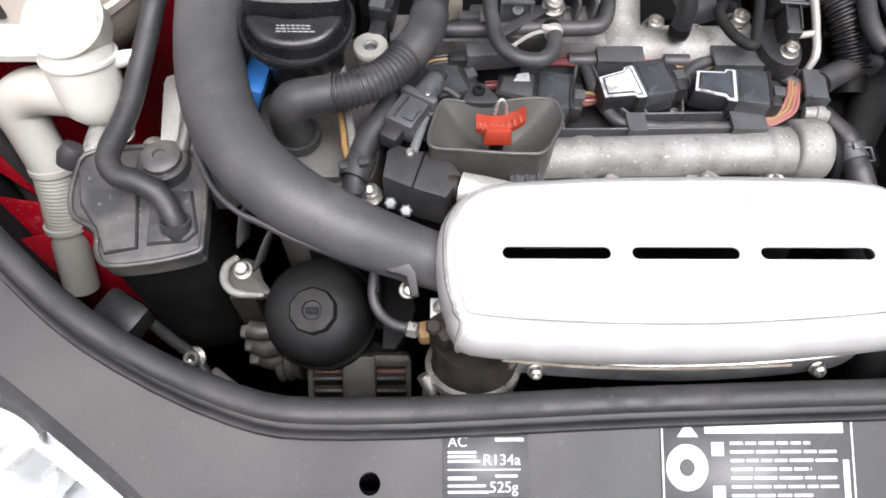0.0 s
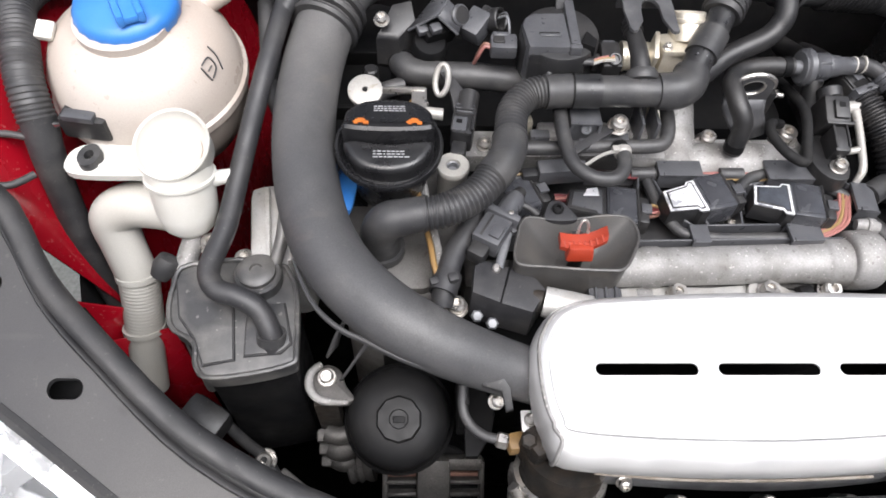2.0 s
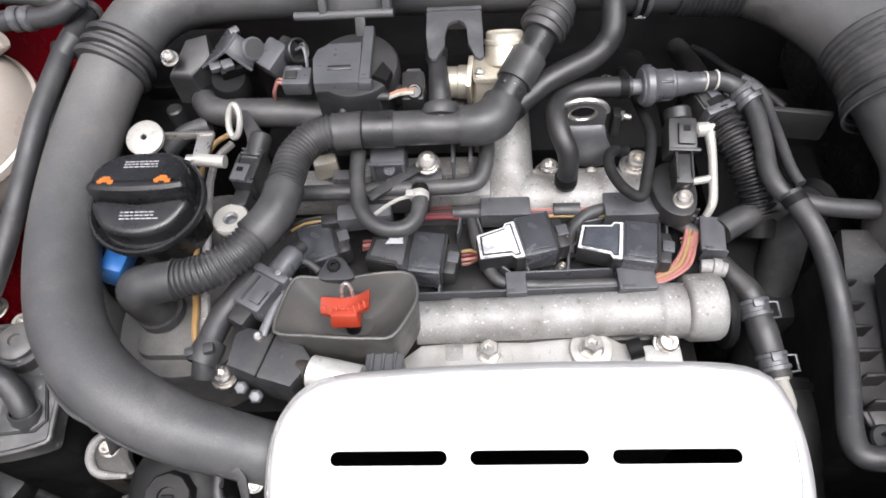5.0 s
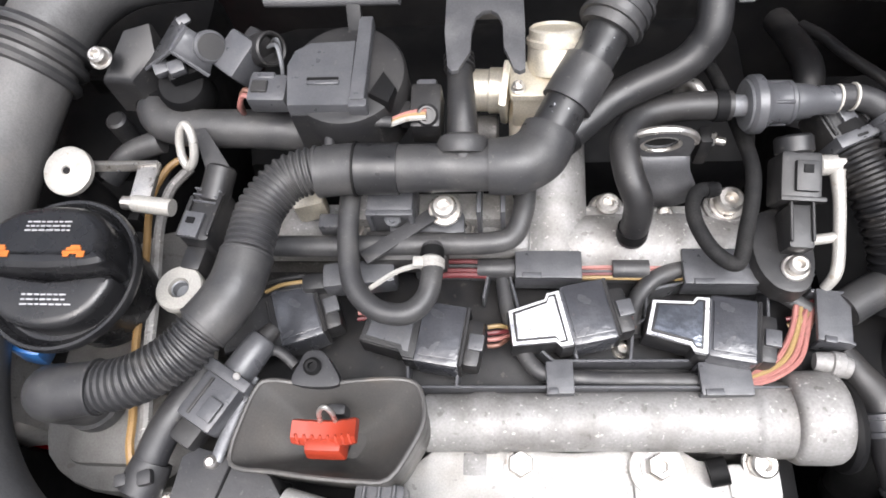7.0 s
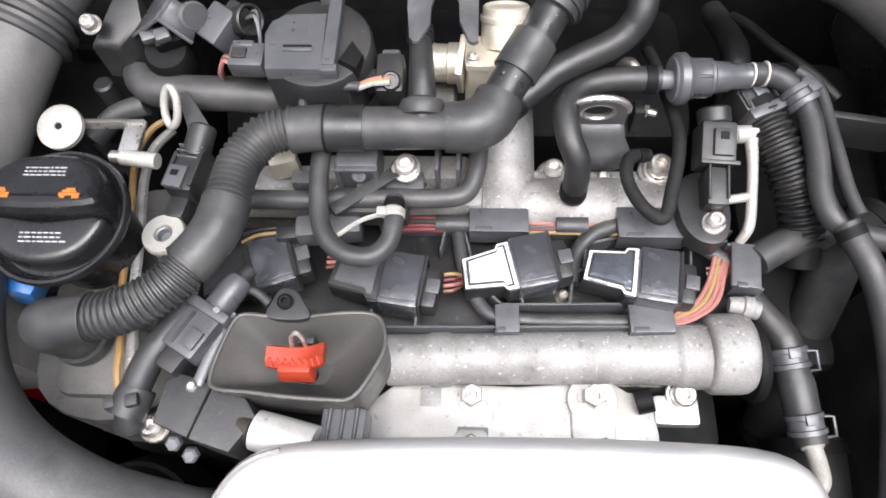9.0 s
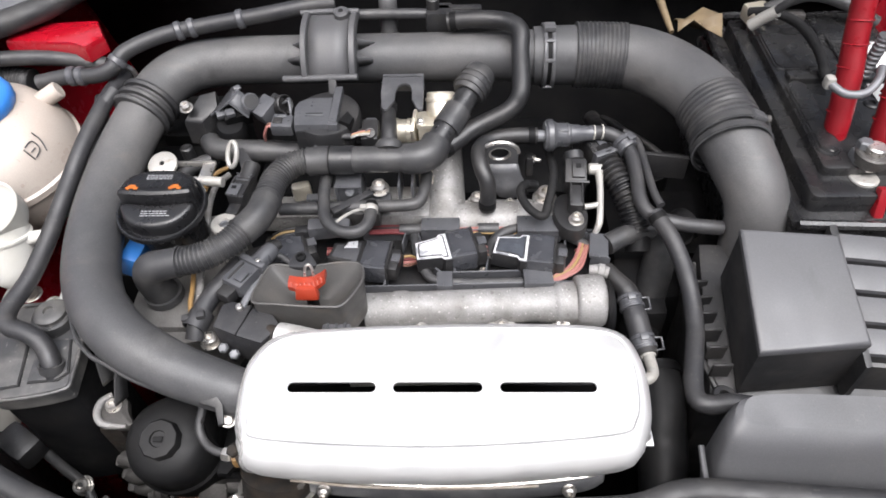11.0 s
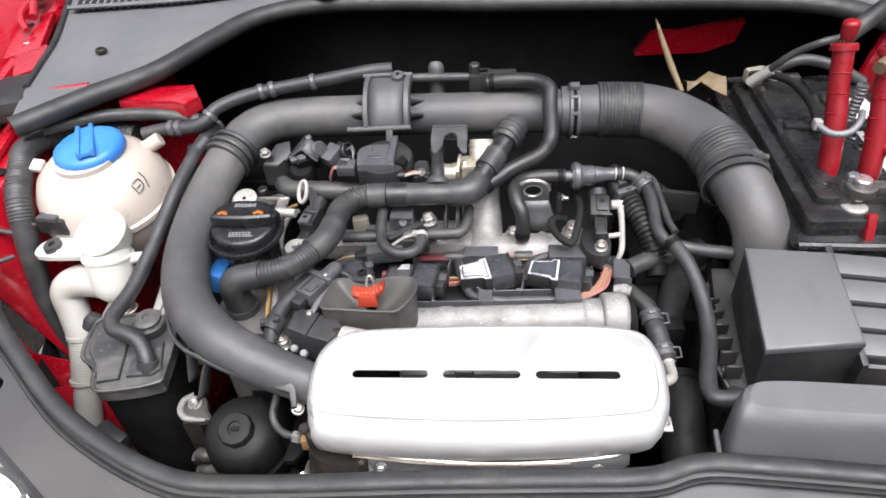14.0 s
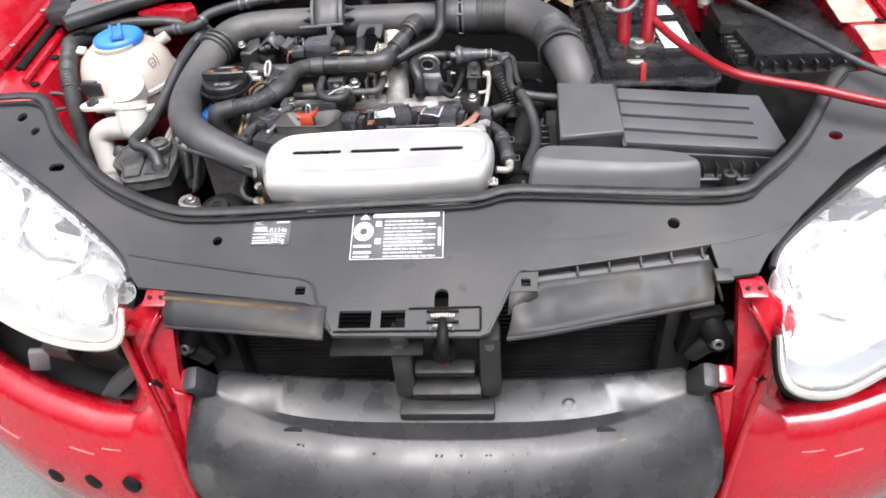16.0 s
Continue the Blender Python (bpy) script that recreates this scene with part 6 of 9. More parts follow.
def engine():
    t = thing("engine", (0.08, 0.6, 0.25), "dirty cast aluminium engine with a black ignition tray", "engine")
    # the block's near-black colour includes the shade low in the bay
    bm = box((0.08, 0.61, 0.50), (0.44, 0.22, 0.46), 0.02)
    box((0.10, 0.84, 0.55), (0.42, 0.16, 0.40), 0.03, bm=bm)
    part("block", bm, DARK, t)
    part("timing_cover", prism(curve2([(-0.165, 0.525), (-0.172, 0.58), (-0.165, 0.64), (-0.13, 0.675), (-0.085, 0.67), (-0.070, 0.60), (-0.074, 0.525), (-0.12, 0.505)], 4, True), 0.58, 0.800, 0.006), DULL, t)
    part("timing_step", prism(round_rect(-0.150, 0.520, -0.090, 0.566, 0.012), 0.79, 0.808, 0.004), DULL, t)
    part("head", box((0.10, 0.606, 0.735), (0.33, 0.13, 0.08), 0.008), CAST2, t)
    part("ignition_tray", prism(round_rect(-0.055, 0.570, 0.300, 0.652, 0.006), 0.74, 0.789, 0.003), DEEP, t)
    # walls that part the coils in the tray
    walls = (((0.055, 0.5705), (0.296, 0.576)), ((0.052, 0.6475), (0.296, 0.645)), ((0.081, 0.572), (0.083, 0.600)), ((0.112, 0.644), (0.122, 0.603)), ((0.122, 0.603), (0.138, 0.588)),
             ((0.138, 0.588), (0.222, 0.590)), ((0.183, 0.590), (0.186, 0.610)), ((0.186, 0.610), (0.194, 0.616)), ((0.194, 0.616), (0.196, 0.634)), ((0.196, 0.634), (0.222, 0.640)),
             ((0.176, 0.610), (0.186, 0.611)), ((0.052, 0.572), (0.050, 0.600)), ((0.262, 0.592), (0.268, 0.640)), ((0.152, 0.590), (0.149, 0.600)), ((0.099, 0.645), (0.096, 0.628)))
    for (x0, y0), (x1, y1) in walls:
        d = math.hypot(x1 - x0, y1 - y0)
        part("tray_wall", box(((x0 + x1) / 2, (y0 + y1) / 2, 0.796), (d + 0.0015, 0.002, 0.019), 0.0006, (0, 0, math.degrees(math.atan2(y1 - y0, x1 - x0))), seg=1), CLIP, t)
    bolt("tray_screw", (0.181, 0.600, 0.788), r=0.0045, parent=t)


def cable_clips():
    for (x, y, w, d, z, a) in ((0.136, 0.6470, 0.041, 0.0185, 0.812, 0), (0.2400, 0.6465, 0.046, 0.0235, 0.812, 0), (0.1415, 0.5775, 0.016, 0.0195, 0.806, 2), (0.2345, 0.5785, 0.029, 0.0195, 0.808, 2), (0.2985, 0.6155, 0.019, 0.032, 0.812, -8)):
        bm = box((x, y, z), (w, d, 0.004), 0.0012, (0, 0, a))
        box((x, y + d / 2 - 0.001, z - 0.008), (w, 0.002, 0.016), 0.0006, (0, 0, a), bm=bm)
        box((x, y - d / 2 + 0.001, z - 0.008), (w, 0.002, 0.016), 0.0006, (0, 0, a), bm=bm)
        box((x - w * 0.25, y - d / 2 + 0.0015, z + 0.0015), (min(w * 0.35, 0.012), 0.004, 0.003), 0.0008, (0, 0, a), bm=bm)
        single("cable_clip", bm, CLIP, "dark grey plastic clip over the ignition wiring", "cable clip", group="cable clips")
    bm = prism([(0.262, 0.6335), (0.290, 0.6335), (0.268, 0.658), (0.262, 0.658)], 0.803, 0.812, 0.001)
    single("wiring_cover", bm, CLIP, "dark grey plastic wiring cover wedge", "cover")


def wires(name, runs, r, materials, label):
    t = thing(name, runs[0][0], label, "wires")
    for i, pts in enumerate(runs):
        part("wire", tube(pts, r, 7, 6), materials[i % len(materials)], t)
    return t


def ignition():
    # ends: (plate centre, angle, plate material, body stretch)
    for x, y, a, face, note in ((-0.0290, 0.6055, 20, BLACK, "black plastic"), (0.0585, 0.600, -8, CLIP, "torn foil on black plastic"), (0.1445, 0.610, 13, FOIL, "white foil on black plastic"), (0.2250, 0.606, -9, SHEEN, "blue-grey foil on black plastic")):
        t = thing("ignition_coil", (x, y, 0.785), "ignition coil, " + note, "ignition coil", group="ignition coils")
        m = pose(x, y, 0.811, 0, 0, a)

        def put(name, bm, mat, label="", under=None):
            bmesh.ops.transform(bm, matrix=m, verts=bm.verts)
            return part(name, bm, mat, under or t, label)

        shell = put("housing", box((0.0140, 0, 0.000), (0.0275, 0.038, 0.024), 0.003), COIL)
        put("housing_step", box((0.0140, 0, 0.0118), (0.0235, 0.030, 0.002), 0.0009), COIL, under=shell)
        put("neck", disc((0.006, 0, -0.030), (0.006, 0, -0.010), 0.014), BLACK)
        put("head", prism([(-0.034, -0.011), (-0.008, -0.014), (-0.006, -0.018), (0.002, -0.018), (0.002, 0.018), (-0.006, 0.018), (-0.008, 0.014), (-0.032, 0.011)], -0.010, 0.0085, 0.001), BLACK)
        rim = put("plate_rim", prism([(-0.0335, -0.0105), (-0.009, -0.0132), (-0.007, -0.0165), (0.0005, -0.017), (0.0005, 0.017), (-0.007, 0.0165), (-0.009, 0.0132), (-0.0315, 0.0105)], 0.0085, 0.0100, 0.0004), FOIL if face in (FOIL, SHEEN) else BLACK)
        put("plate_gap", prism([(-0.0315, -0.009), (-0.0085, -0.0117), (-0.0062, -0.0150), (-0.002, -0.0150), (-0.002, 0.0150), (-0.0062, 0.0150), (-0.0085, 0.0117), (-0.0295, 0.009)], 0.0100, 0.0104, 0.0002), BLACK, under=rim)
        put("plate", prism([(-0.0300, -0.0076), (-0.0085, -0.0102), (-0.0066, -0.0136), (-0.0034, -0.0136), (-0.0034, 0.0136), (-0.0066, 0.0136), (-0.0085, 0.0102), (-0.0280, 0.0076)], 0.0103, 0.0110, 0.0004), face, under=rim)
        plug = put("connector", box((0.0325, -0.002, 0.000), (0.012, 0.029, 0.019), 0.004), BLACK)
        put("end_bead", tube([(0.0275, -0.018, -0.006), (0.0275, -0.0175, 0.0115), (0.0275, 0.0175, 0.0115), (0.0275, 0.018, -0.006)], 0.0014, 6, 2, smooth=False), BLACK, under=shell)
        put("latch", box((0.0350, -0.002, 0.0105), (0.009, 0.010, 0.003), 0.001), CLIP, under=plug)
        if face is CLIP:
            put("foil_scrap", prism([(-0.02, 0.004), (-0.006, 0.006), (-0.008, 0.015), (-0.017, 0.012)], 0.0105, 0.0118, 0.0004), FOIL, under=rim)
    wires("coil_wires", [[(0.2905 - 0.0030 * i, 0.6240, 0.8065), (0.2850 - 0.0030 * i, 0.6085, 0.8070), (0.2775 - 0.0032 * i, 0.5910 + 0.0012 * i, 0.8070), (0.2630 - 0.0010 * i, 0.5805 + 0.0022 * i, 0.8060), (0.2480, 0.5760 + 0.0020 * i, 0.803)] for i in range(4)],
          0.0017, (PINK, PINK, WIRE_Y, PINK), "bundle of pink and yellow coil wires")
    wires("coil_wires", [[(0.275, 0.604 + 0.004 * i, 0.805), (0.283, 0.606 + 0.004 * i, 0.807), (0.291, 0.618 + 0.003 * i, 0.806), (0.296, 0.626, 0.803)] for i in range(4)], 0.0013, (COPPER, PINK, WIRE_Y, WINE), "short red and copper coil wires")
    wires("coil_wires", [[(0.182, 0.622 - 0.004 * i, 0.806), (0.188, 0.620 - 0.005 * i, 0.804), (0.190, 0.628, 0.80)] for i in range(3)], 0.0014, (PINK, WINE, COPPER), "short red and copper coil wires")
    wires("coil_wires", [[(0.099, 0.596 + 0.004 * i, 0.806), (0.106, 0.597 + 0.004 * i, 0.806), (0.112, 0.603 + 0.002 * i, 0.802)] for i in range(4)], 0.0014, (COPPER, PINK, WINE, WIRE_Y), "short copper and red coil wires")
    wires("coil_wires", [[(0.018, 0.612 + 0.004 * i, 0.806), (0.028, 0.614 + 0.003 * i, 0.806), (0.034, 0.620, 0.802)] for i in range(3)], 0.0014, (WINE, PINK), "short red coil wires")
    wires("loom_wires", [[(0.155, 0.652 - 0.0024 * i, 0.803), (0.18, 0.652 - 0.0024 * i, 0.804), (0.222, 0.652 - 0.0024 * i, 0.803)] for i in range(5)], 0.0015, (WIRE_Y, PINK, PINK, WINE, WIRE_Y), "red, pink and yellow wires along the tray")
    wires("loom_wires", [[(0.060, 0.652 - 0.003 * i, 0.804), (0.085, 0.652 - 0.003 * i, 0.805), (0.098, 0.652 - 0.003 * i, 0.804)] for i in range(4)], 0.002, (WINE, BLACK, WINE), "dark red wires along the tray")
    hose("wiring_loom", [(0.092, 0.648, 0.804), (0.118, 0.648, 0.804)], 0.0065, "taped black wiring loom", category="wiring", per=2)
    hose("wiring_loom", [(0.176, 0.648, 0.804), (0.198, 0.648, 0.804)], 0.0065, "taped black wiring loom", category="wiring", per=2)
    hose("wiring_loom", [(0.108, 0.643, 0.800), (0.112, 0.618, 0.800), (0.120, 0.596, 0.800), (0.132, 0.582, 0.800), (0.160, 0.579, 0.799), (0.20, 0.579, 0.799), (0.238, 0.579, 0.80)], 0.005, "black sheathed coil wiring loom", category="wiring")
    hose("wiring_loom", [(0.186, 0.606, 0.80), (0.190, 0.628, 0.802), (0.204, 0.643, 0.804), (0.226, 0.650, 0.804)], 0.0055, "black sheathed coil wiring loom", category="wiring")
    hose("wiring_loom", [(0.262, 0.640, 0.804), (0.276, 0.632, 0.804), (0.290, 0.622, 0.804)], 0.005, "black sheathed coil wiring loom", category="wiring")
    hose("wiring_loom", [(0.308, 0.622, 0.806), (0.332, 0.636, 0.806), (0.36, 0.645, 0.802), (0.40, 0.65, 0.79)], 0.011, "thick black wiring loom", category="wiring")


def manifold():
    t = thing("air_manifold", (0.18, 0.553, 0.77), "cast aluminium air manifold tube with a collar", "manifold")
    ax = (1, 0.035, 0)
    prof = [(0, 0), (0.0170, 0), (0.0170, 0.027), (0.0182, 0.029), (0.0182, 0.041), (0.0170, 0.043), (0.0176, 0.168), (0.0182, 0.171), (0.0185, 0.1850), (0.0197, 0.1875), (0.0212, 0.1892), (0.0216, 0.1910), (0.0210, 0.1935), (0.0217, 0.1980), (0.0219, 0.2110), (0, 0.2110)]
    part("tube", lathe(prof, (0.063, 0.553, 0.789), ax, 40), CAST, t)
    cap = [(0, 0), (0.0222, 0), (0.0250, 0.0014), (0.0263, 0.0040), (0.0266, 0.0215), (0.0260, 0.0255), (0.0243, 0.0282), (0.0218, 0.0292), (0, 0.0290)]
    part("end_cap", lathe(cap, (0.2700, 0.5612, 0.7905), ax, 48), CAST, t)
    part("lug", tube([(0.2870, 0.5915, 0.8030), (0.2960, 0.5900, 0.8035), (0.3055, 0.5870, 0.8030)], [0.0050, 0.0066, 0.0060], 16), CAST, t)
    part("lug_knob", lathe([(0.0058, -0.004), (0.0076, -0.003), (0.0076, 0.003), (0.0058, 0.004)], (0.2985, 0.5893, 0.8035), (1, -0.2, 0), 20), CAST, t)
    part("rear_ring", lathe([(0.020, 0.0), (0.0262, 0.001), (0.0275, 0.004), (0.0262, 0.0075), (0.020, 0.009)], (0.2985, 0.5590, 0.784), ax, 36), DARK, t, "dark rubber joint")
    f = thing("manifold_flange", (0.14, 0.52, 0.76), "bright aluminium manifold flange with hexagon bolts", "flange")
    out = [(0.048, 0.500), (0.050, 0.526), (0.066, 0.5385), (0.10, 0.541), (0.150, 0.540), (0.19, 0.5435), (0.212, 0.544), (0.222, 0.538), (0.236, 0.537), (0.240, 0.512), (0.240, 0.490), (0.050, 0.486)]
    part("plate", prism(out, 0.755, 0.780, 0.004), ALLOY, f)
    part("raised_pad", prism(ring(0.1975, 0.5310, 0.0165, 20), 0.775, 0.7845, 0.002), ALLOY, f)
    part("raised_pad", prism(round_rect(0.1835, 0.490, 0.2115, 0.5300, 0.006), 0.775, 0.7835, 0.002), ALLOY, f)
    part("raised_pad", prism(round_rect(0.108, 0.486, 0.130, 0.5100, 0.005), 0.775, 0.7835, 0.002), ALLOY, f)
    for x, y, z in ((0.119, 0.5310, 0.7800), (0.1975, 0.5315, 0.7845)):
        bm = lathe([(0, 0), (0.0098, 0), (0.0098, 0.0016), (0.0, 0.0016)], (x, y, z), seg=24)
        lathe([(0, 0.0016), (0.0078, 0.0016), (0.0078, 0.0085), (0.0070, 0.0100), (0.004, 0.0100), (0.0035, 0.0070), (0, 0.0070)], (x, y, z), seg=6, bm=bm)
        part("hexagon_bolt", bm, STEEL, f)
    for x in (0.119, 0.2035):
        part("stud_nut", disc((x, 0.5000, 0.7835), (x, 0.5000, 0.7905), 0.0065, seg=6), STEEL, f)
    part("slot", box((0.092, 0.531, 0.7795), (0.014, 0.013, 0.002), 0.0009), CAST, f)
    part("notch", box((0.12, 0.503, 0.780), (0.02, 0.018, 0.003), 0.001), CAST, f)
    bm = tube([(0.226, 0.530, 0.782), (0.236, 0.532, 0.784)], 0.008, 12, 2)
    part("plug", bm, DARK, f)
    bolt("flange_bolt", (0.2565, 0.5375, 0.7770), (0.05, -0.25, 1), 0.0078)
    single("bolt_lug", box((0.253, 0.527, 0.772), (0.03, 0.02, 0.012), 0.004), ALLOY, "cast aluminium lug under a bolt", "lug")
    # funnel tray round the dipstick
    d = thing("dipstick_tray", (0.02, 0.54, 0.80), "black plastic dipstick tray with a raised rim", "tray")
    rim = [(-0.0225, 0.5556), (-0.0164, 0.5607), (0.0024, 0.5600), (0.0208, 0.5608), (0.0453, 0.5627), (0.0600, 0.5620), (0.0662, 0.5565), (0.0685, 0.5427), (0.0628, 0.5282), (0.0523, 0.5127), (0.0381, 0.5112), (0.0147, 0.5122), (-0.0061, 0.5142), (-0.0262, 0.5158), (-0.0304, 0.5235), (-0.0271, 0.541)]
    sag = lambda x, y: 0.8515 - 0.0035 * math.exp(-((x - 0.012) / 0.02) ** 2) * (y > 0.545)
    R = [(x, y, sag(x, y)) for x, y in curve2(rim, 3, True)]
    c = Vector((0.020, 0.537))
    pull = lambda f, g, dz: [(c.x + (x - c.x) * f, c.y - 0.006 * (1 - g) + (y - c.y) * g, z + dz) for x, y, z in R]
    floor = pull(0.30, 0.26, -0.0260)
    bm = loft([[(x, y, 0.802) for x, y, z in pull(0.97, 0.95, 0)], pull(1.0, 0.99, -0.004), R], closed=True)
    loft([R, pull(0.985, 0.97, 0.0004), pull(0.945, 0.91, -0.002), pull(0.72, 0.68, -0.013), pull(0.48, 0.42, -0.0225), floor], bm, closed=True)
    bm.faces.new([bm.verts.new(p) for p in floor])
    part("bowl", bm, TRAY, d)
    part("rim_bead", tube([*R, R[0]], 0.0014, 8, 1, smooth=False), TRAY, d)
    part("lug", prism(curve2([(-0.003, 0.559), (-0.001, 0.571), (0.003, 0.5775), (0.011, 0.5775), (0.017, 0.571), (0.022, 0.559)], 4, True), 0.841, 0.8515, 0.0015), DUSTY, d)
    part("lug_screw", disc((0.0073, 0.5685, 0.8515), (0.0073, 0.5680, 0.8560), 0.0048, hole=0.002), DARK, d)
    s = thing("dipstick", (0.022, 0.533, 0.82), "orange plastic dipstick handle", "dipstick")
    rise = lambda x: 0.8565 + 30.0 * max(0, x - 0.018) ** 2 + 22.0 * max(0, 0.015 - x) ** 2
    rows = []
    for i in range(13):
        x = 0.0035 + 0.0345 * i / 12
        k = 0.0005 if i in (0, 12) else 0.0
        rows.append([(x, 0.5330 + y * 0.90 + 0.0002 * (i % 2), rise(x) + z) for y, z in ((-0.0068 + k, -0.0038), (-0.0070 + k, 0.0008), (-0.0040, 0.0042 - k), (0.0052, 0.0046 - k), (0.0065 - k, 0.003), (0.0062, -0.0038))])
    bm = loft([[*row, row[0]] for row in rows])
    for row in (rows[0], rows[-1]):
        bm.faces.new([bm.verts.new(p) for p in row])
    part("handle", bm, ORANGE, s)
    part("stem", box((0.0195, 0.5265, 0.8535), (0.022, 0.0095, 0.014), 0.0025, (-8, 0, 0), seg=2, taper=0.15), ORANGE, s)
    for i in range(8):
        x = 0.0065 + 0.0040 * i
        part("grip_rib", box((x, 0.5290, rise(x) + 0.0030), (0.0017, 0.0018, 0.0060), 0.0005, (-50, 0, 18), seg=1), ORANGE, s)
    part("wire_loop", tube([(0.0175, 0.538, 0.862), (0.0185, 0.541, 0.870), (0.0215, 0.5425, 0.8730), (0.0245, 0.541, 0.870), (0.0255, 0.538, 0.862)], 0.0013, 8), STEEL, s)
    part("guide_tube", tube([(0.0205, 0.531, 0.848), (0.0205, 0.532, 0.820)], 0.0055, 12, 2), DARK, s)
    part("guide_lug", box((0.0215, 0.5470, 0.842), (0.010, 0.006, 0.014), 0.002), DUSTY, s)


def oil_cap():
    c = Vector((-0.1280, 0.609, 0.877))
    t = thing("oil_filler_cap", c, "black oil filler cap with white print and orange marks", "oil cap")
    a = Vector((0.0, -0.10, 1)).normalized()
    part("base", lathe([(0, -0.045), (0.030, -0.045), (0.032, -0.004), (0.039, 0.0), (0.0405, 0.003), (0.038, 0.004), (0.036, 0.002), (0, 0.002)], c, a, 48), GLOSSY, t)
    part("rim", lathe([(0.0385, 0.003), (0.0405, 0.0005), (0.0428, 0.002), (0.0433, 0.005), (0.0422, 0.0075), (0.0405, 0.0075), (0.0385, 0.005), (0.0385, 0.003)], c, a, 56), GLOSSY, t)
    grip = curve2([(-0.0345, 0.004), (-0.0325, 0.017), (-0.020, 0.028), (0.0, 0.031), (0.020, 0.028), (0.0325, 0.017), (0.0345, 0.004), (0.033, -0.004), (0.0, -0.007), (-0.033, -0.004)], 4, True)
    part("grip", prism([(c.x + x, c.y + y) for x, y in grip], c.z - 0.002, c.z + 0.029, 0.006, lean=lambda x, y: -0.10 * (y - c.y), seg=3), GLOSSY, t)
    front = curve2([(-0.033, -0.005), (0.0, -0.008), (0.033, -0.005), (0.0315, -0.017), (0.020, -0.029), (0.0, -0.0335), (-0.020, -0.029), (-0.0315, -0.017)], 4, True)
    part("grip_front", prism([(c.x + x, c.y + y) for x, y in front], c.z, c.z + 0.017, 0.005, lean=lambda x, y: 0.12 * (y - c.y), seg=3), GLOSSY, t)
    rng = random.Random(8)
    for k in range(3):  # two blocks of small print
        for y0, z0, tilt in ((0.0195, 0.0293, -5.7), (-0.0165, 0.0173, 6.8)):
            x, y = -0.0115, y0 - 0.0026 * k
            while x < 0.0135:
                w = rng.uniform(0.0015, 0.004)
                part("print_bar", box((c.x + x + w / 2, c.y + y, c.z + z0 + y * math.tan(radians(tilt))), (w, 0.0008, 0.0005), 0, (tilt, 0, 0)), FAINT, t)
                x += w + 0.0009
    for x in (-0.021, 0.020):
        for dx, dy, w in ((0.0, 0.0, 0.012), (-0.0005, 0.0020, 0.008), (0.0, 0.0034, 0.005), (-0.0035, -0.0016, 0.003), (0.0042, -0.0018, 0.004)):
            part("orange_mark", box((c.x + x + dx, c.y + 0.0010 + dy, c.z + 0.0293 - 0.1 * (0.0010 + dy)), (w, 0.0017, 0.0005), 0, (-5.7, 0, 0)), AMBER, t)
    single("cap_lug", box((-0.132, 0.566, 0.842), (0.012, 0.008, 0.010), 0.002), STEEL, "steel lug under the oil filler cap", "lug")
    # threaded post beside the cap
    p = thing("threaded_post", (-0.076, 0.612, 0.79), "pale machined post with a threaded socket", "post")
    part("post", lathe([(0, -0.05), (0.0125, -0.05), (0.0125, -0.002), (0.014, 0.0), (0.014, 0.004), (0.013, 0.0055), (0.0062, 0.0055), (0.0055, 0.004), (0.0052, -0.004), (0, -0.004)], (-0.076, 0.612, 0.850), seg=36), CREAM, p)
    part("liner", lathe([(0.0052, 0.0035), (0.0044, 0.003), (0.0042, -0.002), (0.0, -0.002)], (-0.076, 0.612, 0.850), seg=24), PEWTER, p)
    # damper with its bracket and the lifting eye
    s = thing("damper_bracket", (-0.13, 0.68, 0.82), "pale round damper on a zinc bracket", "bracket")
    part("damper", lathe([(0, 0.0022), (0.0025, 0.0022), (0.003, 0.003), (0.0130, 0.003), (0.0150, 0.0016), (0.0150, -0.002), (0.0138, -0.003), (0, -0.003)], (-0.1510, 0.679, 0.8735), (0, -0.30, 0.95), 36), CREAM, s)
    part("centre_mark", disc((-0.151, 0.6783, 0.8757), (-0.151, 0.6781, 0.8763), 0.0022, 0.0002), DARK, s)
    part("arm", box((-0.122, 0.686, 0.868), (0.046, 0.004, 0.006), 0.001, (-20, 0, 0)), STEEL, s)
    part("leg", box((-0.1045, 0.675, 0.868), (0.013, 0.026, 0.004), 0.001), STEEL, s)
    part("spacer", tube([(-0.108, 0.660, 0.868), (-0.084, 0.657, 0.868)], 0.0052, 14, 2), CREAM, s)
    part("spacer_tip", tube([(-0.115, 0.6605, 0.868), (-0.107, 0.660, 0.868)], 0.0040, 12, 2), STEEL, s)
    part("foot", disc((-0.152, 0.681, 0.80), (-0.152, 0.680, 0.871), 0.008), DARK, s)
    e = thing("lifting_eye", (-0.08, 0.69, 0.84), "zinc lifting eye on a dark steel bracket", "lifting eye")
    loop = [(-0.0845 + 0.0058 * math.cos(w), 0.700 + 0.0085 * math.sin(w), 0.868 + 0.0095 * math.sin(w) + 0.004 * math.cos(w)) for w in [2 * math.pi * i / 16 for i in range(17)]]
    part("eye", tube(loop, 0.0027, 10, 2), CREAM, e)
    part("plate", prism([(-0.086, 0.716), (-0.078, 0.717), (-0.060, 0.692), (-0.060, 0.670), (-0.072, 0.668), (-0.076, 0.692)], 0.853, 0.857, 0.001, lean=lambda x, y: 0.25 * (y - 0.69)), DUSTY, e)
    k = thing("sensor", (-0.062, 0.652, 0.83), "black sensor with a latched plug", "sensor", group="sensors")
